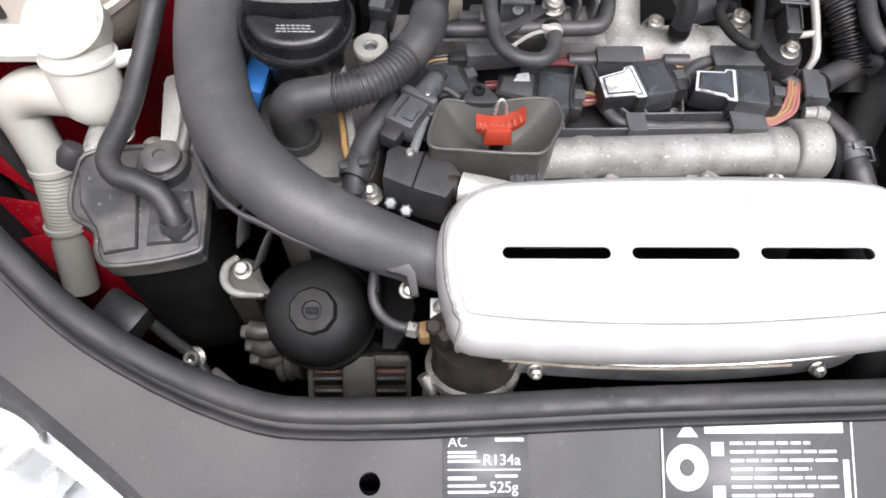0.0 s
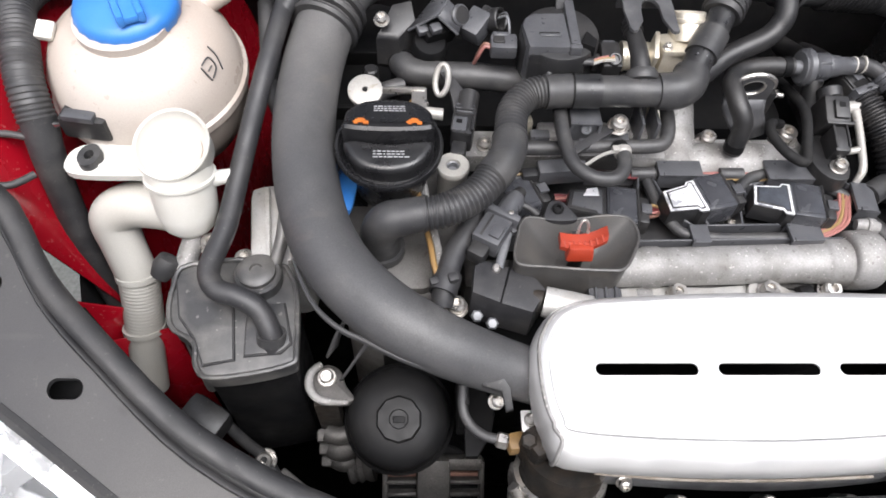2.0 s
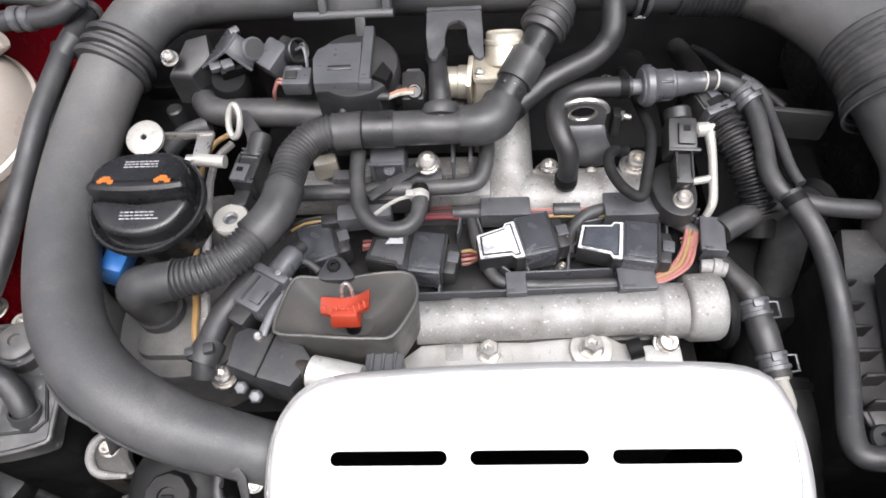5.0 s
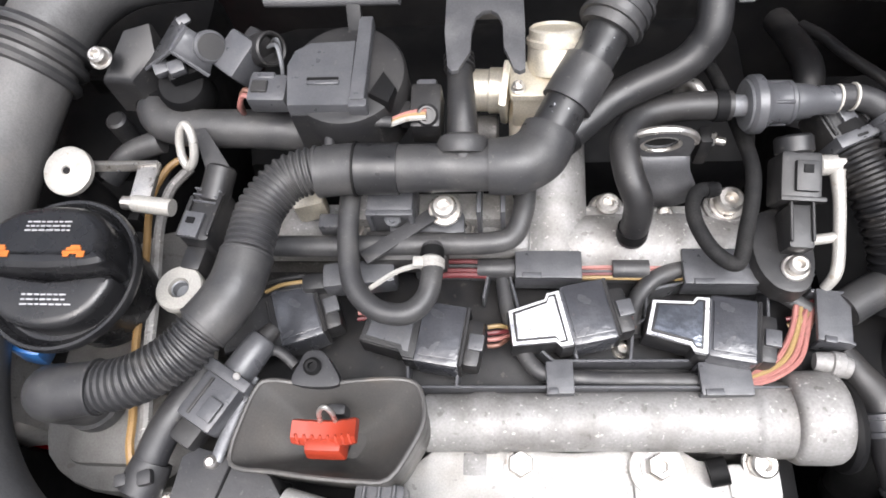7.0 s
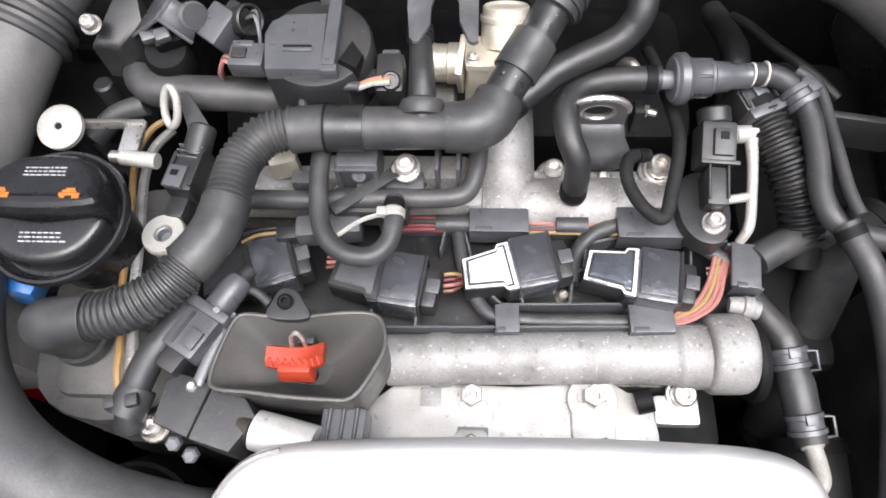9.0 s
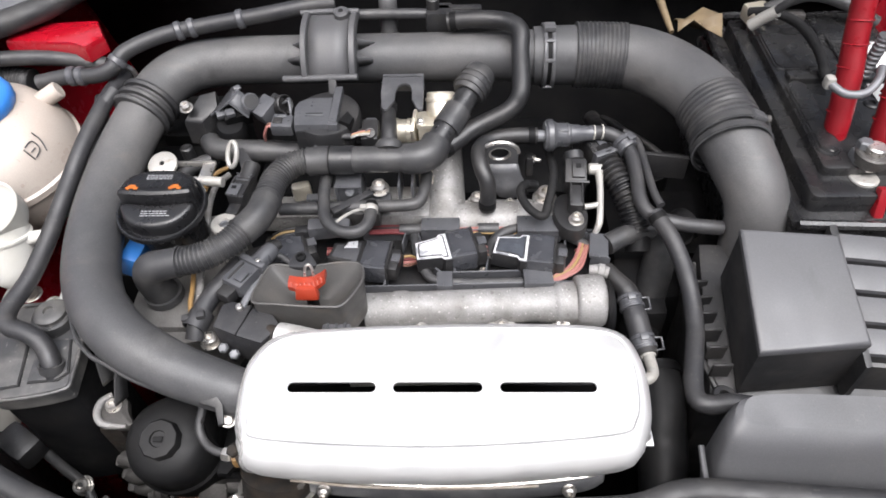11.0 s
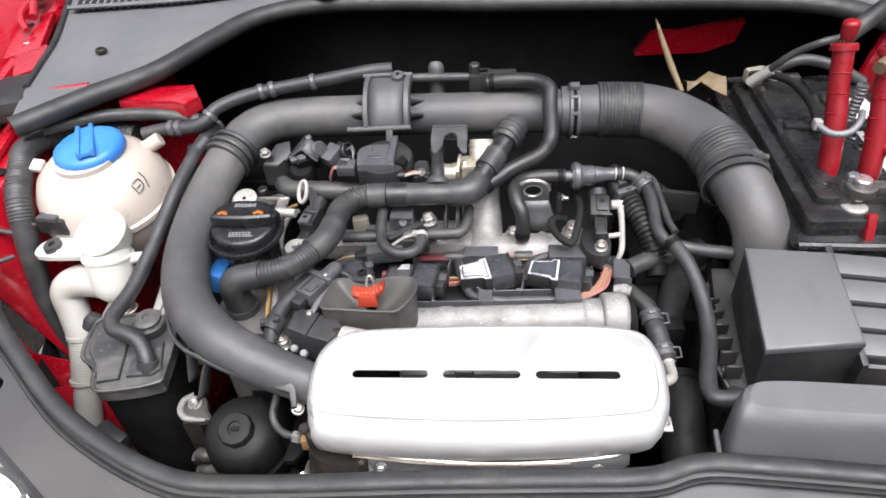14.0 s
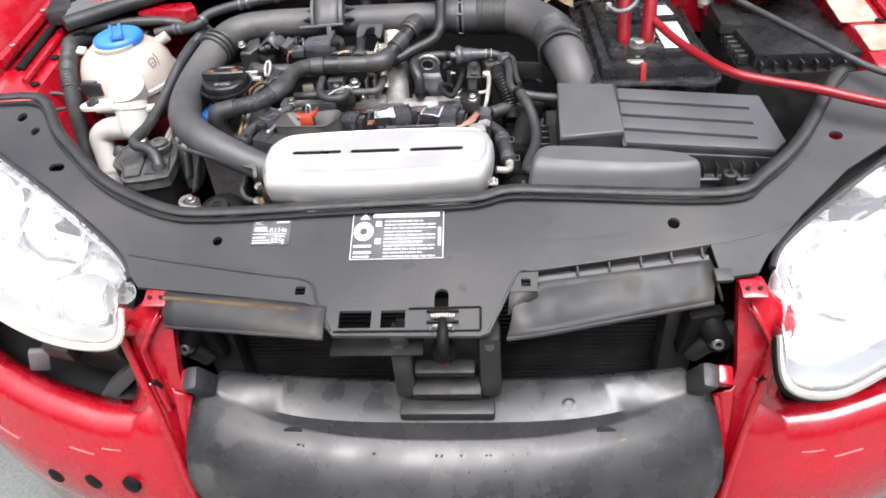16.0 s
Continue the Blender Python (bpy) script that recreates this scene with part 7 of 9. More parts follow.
    part("body", box((-0.066, 0.655, 0.855), (0.019, 0.036, 0.024), 0.004, (0, 0, -9)), BLACK, k)
    for q in range(3):
        part("shell_rib", box((-0.0645 - 0.0004 * q, 0.669 - 0.004 * q, 0.8672), (0.017, 0.0012, 0.003), 0.0004, (0, 0, -9), seg=1), CLIP, k)
    for d in (-1, 1):
        part("side_rail", box((-0.0665 + d * 0.0085, 0.652, 0.8675), (0.0025, 0.026, 0.003), 0.0008, (0, 0, -9)), BLACK, k)
    part("head", disc((-0.064, 0.664, 0.860), (-0.060, 0.686, 0.866), 0.009), BLACK, k)
    part("latch", box((-0.070, 0.646, 0.8675), (0.012, 0.016, 0.004), 0.001, (0, 0, -9)), CLIP, k)
    part("latch_hole", box((-0.0705, 0.648, 0.870), (0.005, 0.004, 0.001), 0.0003, (0, 0, -9), seg=1), DARK, k)
    part("stub", box((-0.071, 0.631, 0.848), (0.013, 0.016, 0.018), 0.003, (0, 0, -9)), BLACK, k)
    g = thing("timing_gasket", (-0.10, 0.6, 0.80), "yellow gasket seam with a zinc edge along the timing cover", "gasket")
    part("seam", tube([(-0.1005, 0.713, 0.838), (-0.1112, 0.7033, 0.838), (-0.117, 0.684, 0.838), (-0.1155, 0.665, 0.838), (-0.1129, 0.6512, 0.838), (-0.1102, 0.6356, 0.838), (-0.1057, 0.6024, 0.838), (-0.1029, 0.5815, 0.838), (-0.0948, 0.5426, 0.838), (-0.0926, 0.5273, 0.838), (-0.0896, 0.5156, 0.836)], 0.0024, 8), GASKET, g, "amber gasket edge")
    part("edge", tube([(-0.098, 0.706, 0.834), (-0.108, 0.690, 0.834), (-0.1095, 0.6689, 0.834), (-0.1075, 0.6500, 0.834), (-0.1040, 0.630, 0.834), (-0.1000, 0.605, 0.834), (-0.0975, 0.586, 0.834), (-0.0895, 0.545, 0.834), (-0.087, 0.525, 0.833)], 0.0034, 8), CAST, g)
    single("blue_clip", box((-0.168, 0.600, 0.83), (0.018, 0.05, 0.03), 0.005, (0, 20, -8)), BLUE, "blue plastic clip under the oil filler cap", "clip")


def breather():
    t = thing("breather_hose", (0.0, 0.62, 0.86), "black breather hose with corrugated bends and sleeves", "hose")
    part("elbow", tube([(-0.134, 0.556, 0.815), (-0.135, 0.552, 0.842), (-0.128, 0.549, 0.861), (-0.114, 0.5495, 0.866), (-0.098, 0.551, 0.869)], [0.0155, 0.0155, 0.0152, 0.0143, 0.0135], 22), RUBBER, t)
    part("collar", lathe([(0.014, -0.004), (0.0185, -0.004), (0.0185, 0.004), (0.014, 0.004)], (-0.134, 0.556, 0.814), (0, 0, 1), 26), RUBBER, t)
    part("corrugation", tube([(-0.101, 0.5505, 0.8685), (-0.0836, 0.5536, 0.870), (-0.0700, 0.5600, 0.871), (-0.0570, 0.5700, 0.872), (-0.0470, 0.5830, 0.8735)], 0.0122, 20, ribs=(0.0015, 0.0037)), RUBBER, t)
    part("sleeve", tube([(-0.048, 0.582, 0.8735), (-0.040, 0.5925, 0.8745), (-0.033, 0.606, 0.876), (-0.0300, 0.622, 0.8768)], 0.0146, 22), RUBBER, t)
    part("corrugation", tube([(-0.0300, 0.620, 0.877), (-0.0285, 0.636, 0.8775), (-0.0255, 0.652, 0.878), (-0.0144, 0.6683, 0.879), (0.0012, 0.6745, 0.880), (0.010, 0.675, 0.880)], 0.0122, 20, ribs=(0.0015, 0.0037)), RUBBER, t)
    for p, d in (((-0.048, 0.582, 0.8735), (0.6, 0.8, 0)), ((-0.0300, 0.622, 0.8768), (0.1, 1, 0)), ((0.004, 0.6735, 0.880), (1, 0.1, 0)), ((-0.100, 0.5508, 0.8686), (1, 0.05, 0))):
        part("ring", lathe([(0.0120, -0.0008), (0.0148, -0.0008), (0.0150, 0.0), (0.0148, 0.0008), (0.0120, 0.0008)], p, d, 24), RUBBER, t)
    part("sleeve", tube([(0.004, 0.673, 0.880), (0.020, 0.675, 0.880), (0.026, 0.675, 0.880)], 0.0145, 22), RUBBER, t)
    part("sleeve", tube([(0.026, 0.675, 0.880), (0.038, 0.675, 0.880), (0.050, 0.675, 0.880)], 0.0146, 22), PRINTED, t, "sleeve with worn white print")
    part("pipe", tube([(0.045, 0.675, 0.880), (0.08, 0.6755, 0.880), (0.110, 0.676, 0.880)], 0.0135, 22), RUBBER, t)
    part("elbow", tube([(0.100, 0.676, 0.880), (0.116, 0.677, 0.880), (0.128, 0.684, 0.881), (0.134, 0.696, 0.884)], [0.0155, 0.0165, 0.0165, 0.0155], 22), RUBBER, t)
    part("pipe", tube([(0.131, 0.690, 0.882), (0.146, 0.715, 0.892), (0.160, 0.738, 0.900), (0.171, 0.757, 0.907)], 0.0125, 22), PRINTED, t, "pipe with worn white print")
    part("sleeve", tube([(0.143, 0.710, 0.890), (0.156, 0.731, 0.898)], 0.0148, 22, 2), RUBBER, t)
    part("connector", tube([(0.166, 0.749, 0.904), (0.173, 0.761, 0.909), (0.180, 0.775, 0.911)], [0.0165, 0.018, 0.0165], 24), RUBBER, t)
    for k in range(3):
        part("connector_rib", lathe([(0.0165, -0.0012), (0.0192, -0.001), (0.0192, 0.001), (0.0165, 0.0012)], Vector((0.168, 0.753, 0.9055)) + Vector((0.0035, 0.006, 0.002)) * k, (0.5, 0.86, 0.25), 26), RUBBER, t)
    for p, d in (((0.026, 0.675, 0.880), (1, 0, 0)), ((0.132, 0.692, 0.8825), (0.6, 0.9, 0.4)), ((0.169, 0.753, 0.9055), (0.5, 0.9, 0.4))):
        part("ring", lathe([(0.012, -0.0006), (0.0158, -0.0006), (0.0158, 0.0006), (0.012, 0.0006)], p, d, 24), DARK, t)
    banded_hose("vacuum_hose", [(0.138, 0.695, 0.873), (0.1562, 0.7098, 0.876), (0.1689, 0.7192, 0.880), (0.183, 0.7258, 0.884), (0.2054, 0.7326, 0.892), (0.2165, 0.7390, 0.900), (0.2220, 0.7490, 0.912), (0.222, 0.785, 0.932), (0.222, 0.806, 0.944), (0.205, 0.822, 0.946), (0.17, 0.83, 0.944), (0.145, 0.832, 0.94)], 0.0095, "ribbed black rubber hose climbing over the intake duct", 44, BLACK, 0.0002)
    banded_hose("coolant_hose", [(0.186, 0.662, 0.820), (0.186, 0.668, 0.850), (0.179, 0.682, 0.864), (0.178, 0.702, 0.868), (0.190, 0.718, 0.868), (0.212, 0.724, 0.868), (0.240, 0.725, 0.867)], 0.0085, "finely ribbed black rubber hose curled round the lifting eye", 44, BLACK, 0.00015)
    banded_hose("loop_hose", [(0.020, 0.682, 0.86), (0.019, 0.665, 0.860), (0.020, 0.640, 0.858), (0.025, 0.615, 0.856), (0.038, 0.601, 0.855), (0.055, 0.598, 0.855), (0.066, 0.607, 0.855), (0.069, 0.622, 0.856), (0.068, 0.640, 0.852)], 0.0062, "thin black rubber hose bent in a loop")
    hose("fuel_pipe", [(-0.03, 0.647, 0.838), (0.017, 0.646, 0.840), (0.067, 0.647, 0.841), (0.100, 0.648, 0.841), (0.114, 0.653, 0.841), (0.120, 0.668, 0.844), (0.122, 0.690, 0.846)], 0.0065, "black fuel pipe behind the ignition tray")
    banded_hose("wire_loop", [(0.240, 0.694, 0.824), (0.228, 0.690, 0.829), (0.2215, 0.678, 0.833), (0.2225, 0.662, 0.834), (0.231, 0.646, 0.833), (0.243, 0.640, 0.832), (0.2499, 0.6604, 0.834), (0.2554, 0.6821, 0.838), (0.2580, 0.7036, 0.838), (0.2571, 0.7356, 0.830), (0.2563, 0.7802, 0.815), (0.2554, 0.8155, 0.800)], 0.0046, "black sheathed cable bent in a loop", material=CLOTH)
    j = thing("hose_joint", (0.068, 0.628, 0.85), "small zinc joint on the looped hose", "joint")
    part("sleeve", disc((0.0685, 0.624, 0.856), (0.0685, 0.631, 0.856), 0.0075), CREAM, j)
    part("cable_tie", tube([(0.066, 0.626, 0.860), (0.050, 0.622, 0.858), (0.034, 0.614, 0.852)], 0.0016, 6), CREAM, j)
    part("head", box((0.0615, 0.6265, 0.860), (0.006, 0.006, 0.005), 0.001), CREAM, j)
    s = thing("strap_bracket", (0.05, 0.65, 0.83), "flat dark steel strap with a bolt", "bracket")
    part("strap", box((0.048, 0.6505, 0.846), (0.052, 0.009, 0.0025), 0.0008, (0, 0, 37)), DUSTY, s)
    bolt("strap_bolt", (0.0735, 0.667, 0.846), (0, -0.2, 1), 0.0075, parent=s)
    b = thing("valve_block", (0.042, 0.67, 0.83), "small black valve block with a screw", "valve")
    part("body", box((0.042, 0.673, 0.844), (0.028, 0.026, 0.03), 0.003), CLIP, b)
    for d in (-1, 1):
        part("side_rib", box((0.042 + d * 0.0125, 0.6592, 0.845), (0.003, 0.004, 0.024), 0.0008), CLIP, b)
    part("top_rib", box((0.042, 0.6592, 0.857), (0.028, 0.004, 0.003), 0.0008), CLIP, b)
    part("screw", disc((0.043, 0.6595, 0.850), (0.043, 0.6575, 0.851), 0.005, hole=0.002), PEWTER, b)
    part("lug", box((0.05, 0.647, 0.83), (0.05, 0.02, 0.02), 0.003), BLACK, b)
    c = thing("plug_connector", (0.02, 0.634, 0.81), "dark grey plug connector behind the coils", "plug", group="plugs")
    part("body", box((0.022, 0.632, 0.825), (0.044, 0.016, 0.018), 0.003, (0, 0, 6)), CLIP, c)
    part("nose", box((-0.006, 0.628, 0.823), (0.016, 0.011, 0.012), 0.003, (0, 0, 6)), BLACK, c)
    wires("plug_wires", [[(-0.014, 0.626 + 0.004 * i, 0.823), (-0.028, 0.624 + 0.004 * i, 0.822), (-0.04, 0.62 + 0.006 * i, 0.815)] for i in range(3)], 0.0013, (BLACK, WIRE_Y, BLACK), "thin yellow and black wires")


def intake_side():
    # cover plate and small fittings behind the coils
    c = thing("cam_cover", (0.03, 0.668, 0.79), "grey cast cam cover with small fittings", "cover")
    part("rail", box((0.030, 0.672, 0.806), (0.19, 0.034, 0.024), 0.006), CAST, c)
    part("upper_step", box((0.060, 0.680, 0.822), (0.11, 0.020, 0.014), 0.004), CAST, c)
    part("web", box((0.094, 0.676, 0.838), (0.003, 0.030, 0.034), 0.001), CLIP, c)
    part("web", box((0.108, 0.676, 0.838), (0.003, 0.030, 0.034), 0.001), CLIP, c)
    part("plate", box((0.062, 0.662, 0.832), (0.046, 0.014, 0.012), 0.002, (0, 0, 4)), CLIP, c)
    part("rust_bit", box((-0.012, 0.676, 0.836), (0.020, 0.012, 0.020), 0.004, (0, 0, 15)), BRASSY, c)
    part("clip", box((0.004, 0.664, 0.834), (0.018, 0.010, 0.012), 0.002), CLIP, c)
    for x in (-0.045, 0.012, 0.083):
        bolt("bolt", (x, 0.668, 0.818), (0, -0.1, 1), 0.0055, parent=c)
    t = thing("intake_manifold", (0.19, 0.68, 0.76), "cast aluminium intake manifold with a round upright neck", "manifold")
    bm = box((0.195, 0.679, 0.790), (0.150, 0.034, 0.028), 0.008)
    part("rail", bm, CAST, t)
    part("neck", tube([(0.141, 0.665, 0.79), (0.141, 0.69, 0.80), (0.140, 0.72, 0.822), (0.138, 0.75, 0.845)], [0.024, 0.0215, 0.0205, 0.020], 28), CAST, t)
    part("foot", box((0.140, 0.668, 0.790), (0.045, 0.03, 0.024), 0.008), CAST, t)
    part("plenum", tube([(0.118, 0.667, 0.789), (0.16, 0.668, 0.793), (0.22, 0.669, 0.794), (0.275, 0.668, 0.789)], [0.018, 0.0215, 0.0215, 0.018], 24), CAST, t)
    part("ridge", box((0.205, 0.672, 0.806), (0.11, 0.010, 0.006), 0.002), CAST, t)
    for x, y, z, r in ((0.176, 0.694, 0.800, 0.0075), (0.250, 0.692, 0.808, 0.0085), (0.212, 0.688, 0.80, 0.005)):
        part("bolt_boss", disc((x, y, 0.775), (x, y, z), r * 1.6), CAST, t)
        bolt("bolt", (x, y, z), (0, -0.12, 1), r, parent=t)
    v = thing("throttle_valve", (0.13, 0.75, 0.82), "pale zinc valve body with a round barrel and a flange", "valve")
    part("body", box((0.1345, 0.7300, 0.872), (0.043, 0.022, 0.030), 0.003, (0, 0, 1)), BRASSY, v)
    part("flange", prism(curve2([(0.112, 0.720), (0.118, 0.7175), (0.145, 0.7180), (0.158, 0.722), (0.1585, 0.738), (0.152, 0.7425), (0.118, 0.7425), (0.1125, 0.738)], 4, True), 0.884, 0.8885, 0.001), BRASSY, v)
    for x, y in ((0.1165, 0.7225), (0.153, 0.727)):
        bolt("flange_bolt", (x, y, 0.8885), r=0.0032, parent=v)
    part("barrel", lathe([(0, 0), (0.0158, 0), (0.0158, 0.014), (0.0150, 0.0155), (0.0150, 0.024), (0.0138, 0.025), (0.0125, 0.0235), (0, 0.0235)], (0.1375, 0.740, 0.8835), (0, 0.55, 0.83), 32), BRASSY, v)
    part("lip", lathe([(0.0150, 0.0150), (0.0166, 0.0158), (0.0166, 0.0188), (0.0150, 0.0195)], (0.1375, 0.740, 0.8835), (0, 0.55, 0.83), 32), BRASSY, v)
    part("side_barrel", lathe([(0, 0), (0.0135, 0), (0.0142, 0.002), (0.0142, 0.012), (0.0130, 0.013), (0.0130, 0.022), (0.0140, 0.023), (0.0140, 0.027), (0, 0.027)], (0.1115, 0.7450, 0.859), (-1, 0.05, 0), 28), BRASSY, v)
    part("web", box((0.1095, 0.733, 0.872), (0.0045, 0.028, 0.034), 0.0015, (18, 0, -8)), BRASSY, v)
    part("stem", tube([(0.1180, 0.735, 0.868), (0.1185, 0.722, 0.848), (0.120, 0.700, 0.822)], [0.0072, 0.0070, 0.0085], 16), BRASSY, v)
    part("lower_barrel", disc((0.105, 0.728, 0.838), (0.088, 0.728, 0.838), 0.012), CAST2, v)
    f = thing("fork_bracket", (0.098, 0.75, 0.88), "grey steel fork bracket on the intake duct", "bracket")
    out = [(0.0754, 0.7700), (0.0752, 0.745), (0.0775, 0.7210), (0.0800, 0.7180), (0.0835, 0.7185), (0.0900, 0.7310), (0.0903, 0.7440), (0.0925, 0.7545), (0.0965, 0.7585), (0.1010, 0.7590), (0.1050, 0.7560), (0.1075, 0.7500), (0.1082, 0.7335), (0.1140, 0.7185), (0.1170, 0.7170), (0.1200, 0.7185), (0.1200, 0.7460), (0.1193, 0.7690)]
    part("plate", prism(out, 0.909, 0.912, 0.0006, lean=lambda x, y: 0.06 * (y - 0.745)), HOOK, f, "dull grey steel")
    part("flange", box((0.0975, 0.771, 0.905), (0.044, 0.004, 0.02), 0.001), HOOK, f)
    p = thing("vent_pipe", (0.086, 0.69, 0.85), "black plastic vent pipe with a collar", "pipe")
    part("pipe", tube([(0.086, 0.678, 0.885), (0.0855, 0.70, 0.896), (0.084, 0.722, 0.900), (0.082, 0.742, 0.902)], [0.0095, 0.0082, 0.0072, 0.0068], 18), BLACK, p)
    for q in range(3):
        part("rib", lathe([(0.006, -0.0008), (0.0088, -0.0006), (0.0088, 0.0006), (0.006, 0.0008)], (0.0835 - 0.0003 * q, 0.728 + 0.004 * q, 0.9005), (-0.1, 0.98, 0.1), 20), BLACK, p)
    part("collar", lathe([(0.008, -0.006), (0.0135, -0.005), (0.0145, 0.0), (0.0125, 0.004), (0.008, 0.006)], (0.086, 0.685, 0.889), (0, 0.85, 0.45), 26), RUBBER, p)
    e = thing("engine_lifting_eye", (0.20, 0.69, 0.80), "dark steel lifting eye with a bright worn edge", "lifting eye")
    m = Matrix(((1, 0, 0, 0.1995), (0, -0.174, -0.985, 0.7035), (0, 0.985, -0.174, 0.8620), (0, 0, 0, 1)))
    arch = [(0.0195 * math.cos(q), 0.0165 * math.sin(q)) for q in [math.pi * i / 14 for i in range(15)]]
    bm = sheet([*arch, (-0.0200, -0.018), (0.0200, -0.018)], [ring(0, 0, 0.0105, 20, 0.0095)], lambda x, y: 0.002, 0.004)
    bmesh.ops.transform(bm, matrix=m, verts=bm.verts)
    part("eye", bm, HOOK, e)
    for line, r, note in (([(x, y, 0) for x, y in arch], 0.0024, "bright worn outer edge"), ([(0.0112 * math.cos(q), 0.0102 * math.sin(q), 0.0008) for q in [math.pi * i / 12 for i in range(25)]], 0.0015, "bright worn hole edge")):
        bm = tube(line, r, 8, 1, smooth=False)
        bmesh.ops.transform(bm, matrix=m, verts=bm.verts)
        part("worn_edge", bm, STEEL, e, note)
    rows = [[(0.1795, 0.7066, 0.845), (0.1995, 0.7046, 0.8455), (0.2195, 0.7066, 0.845)], [(0.182, 0.7045, 0.833), (0.202, 0.7020, 0.833), (0.2225, 0.7045, 0.832)],
            [(0.189, 0.700, 0.822), (0.208, 0.698, 0.821), (0.228, 0.702, 0.820)], [(0.200, 0.694, 0.808), (0.215, 0.693, 0.806), (0.232, 0.700, 0.806)]]
    part("plate", loft([spline(r, 4) for r in rows]), HOOK, e, solid=0.004)
    # valve piece and pipe on the right
    w = thing("purge_line", (0.29, 0.72, 0.82), "grey plastic purge line with a non-return valve", "pipe")
    part("stub", tube([(0.232, 0.7245, 0.867), (0.258, 0.726, 0.866)], 0.0065, 16, 2), PEWTER, w)
    nonreturn = part("valve", lathe([(0, 0), (0.0155, 0), (0.0172, 0.002), (0.0172, 0.007), (0.0150, 0.009), (0.0124, 0.013), (0.0122, 0.022), (0.0126, 0.0225), (0.0126, 0.0245), (0.0108, 0.026), (0.0098, 0.036), (0.0086, 0.038), (0.0082, 0.050), (0, 0.050)], (0.249, 0.726, 0.866), (1, 0.06, 0), 30), CLIP, w)
    part("face", lathe([(0.0066, -0.0012), (0.0142, -0.0012), (0.0150, -0.0004), (0.0150, 0.001), (0.0066, 0.001)], (0.249, 0.726, 0.866), (1, 0.06, 0), 30), PEWTER, nonreturn, "blue-grey valve face")
    for q in range(4):
        part("web", box((0.2655, 0.727 + 0.0118 * math.cos(q * math.pi / 2 + 0.6), 0.866 + 0.0118 * math.sin(q * math.pi / 2 + 0.6)), (0.014, 0.0024, 0.0024), 0.0006, seg=1), CLIP, nonreturn)
    part("pipe", tube([(0.290, 0.729, 0.866), (0.312, 0.732, 0.864), (0.327, 0.727, 0.860), (0.338, 0.710, 0.855), (0.341, 0.68, 0.849), (0.341, 0.65, 0.843), (0.352, 0.632, 0.838), (0.38, 0.625, 0.833), (0.42, 0.624, 0.828)], 0.0075, 18), DUSTY, w)
    for x in (0.300, 0.309):
        part("white_band", disc((x, 0.7302 + (x - 0.3) * 0.12, 0.8655), (x + 0.0015, 0.7302 + (x - 0.3) * 0.12, 0.8654), 0.0083, 0.0004), FROSTED, w)
    clip = part("clip", lathe([(0.007, -0.007), (0.0108, -0.007), (0.0112, -0.006), (0.0112, -0.003), (0.0092, -0.002), (0.0092, 0.002), (0.0112, 0.003), (0.0112, 0.006), (0.0108, 0.007), (0.007, 0.007)], (0.3335, 0.7185, 0.8578), (0.5, -0.85, -0.23), 24), CLIP, w)
    part("clip_tab", box((0.3375, 0.7215, 0.867), (0.008, 0.012, 0.004), 0.001, (0, 0, 30)), CLIP, clip)
    hose("thin_line", [(0.336, 0.74, 0.858), (0.347, 0.725, 0.858), (0.350, 0.69, 0.856), (0.352, 0.65, 0.854), (0.356, 0.632, 0.853)], 0.004, "thin grey plastic line beside the purge line", DUSTY, "pipe")
    s = thing("map_sensor", (0.28, 0.66, 0.80), "black pressure sensor with a plug and a bolt", "sensor", group="sensors")
    plug = part("plug", box((0.279, 0.690, 0.840), (0.023, 0.030, 0.026), 0.003, (20, 0, -4)), BLACK, s)
    part("plug_foot", box((0.279, 0.674, 0.846), (0.025, 0.003, 0.006), 0.001, (20, 0, -4)), BLACK, plug)
    part("cap", disc((0.279, 0.703, 0.848), (0.278, 0.713, 0.853), 0.011), BLACK, plug)
    part("latch", box((0.281, 0.685, 0.8535), (0.013, 0.018, 0.004), 0.001, (20, 0, -4)), BLACK, plug)
    part("latch_hole", box((0.281, 0.688, 0.8568), (0.0055, 0.005, 0.001), 0.0003, (20, 0, -4), seg=1), DARK, plug)
    part("neck", box((0.2775, 0.661, 0.832), (0.014, 0.026, 0.022), 0.002, (12, 0, -4)), BLACK, s)
    for q in (-1, 1):
        part("neck_rail", box((0.2775 + 0.006 * q, 0.661, 0.844), (0.002, 0.024, 0.002), 0.0006, (12, 0, -4), seg=1), BLACK, s)
    part("base", prism(curve2([(0.258, 0.672), (0.256, 0.645), (0.266, 0.628), (0.282, 0.627), (0.290, 0.645), (0.288, 0.672), (0.274, 0.682)], 4, True), 0.808, 0.824, 0.003), BLACK, s)
    bolt("sensor_bolt", (0.277, 0.6405, 0.824), (0, -0.1, 1), 0.0060, parent=s)
    g = thing("cast_bracket", (0.30, 0.66, 0.80), "pale cast bracket arm beside the pressure sensor", "bracket")
    part("arm", tube([(0.3055, 0.701, 0.840), (0.3050, 0.68, 0.835), (0.3035, 0.66, 0.829), (0.3010, 0.640, 0.822), (0.297, 0.633, 0.812)], [0.0048, 0.0036, 0.0035, 0.0036, 0.003], 14), CREAM, g)
    part("knob", disc((0.294, 0.7005, 0.840), (0.310, 0.7015, 0.840), 0.0062), CREAM, g)
    part("brace", tube([(0.302, 0.659, 0.828), (0.294, 0.658, 0.827), (0.287, 0.657, 0.827)], 0.0032, 10), CREAM, g)
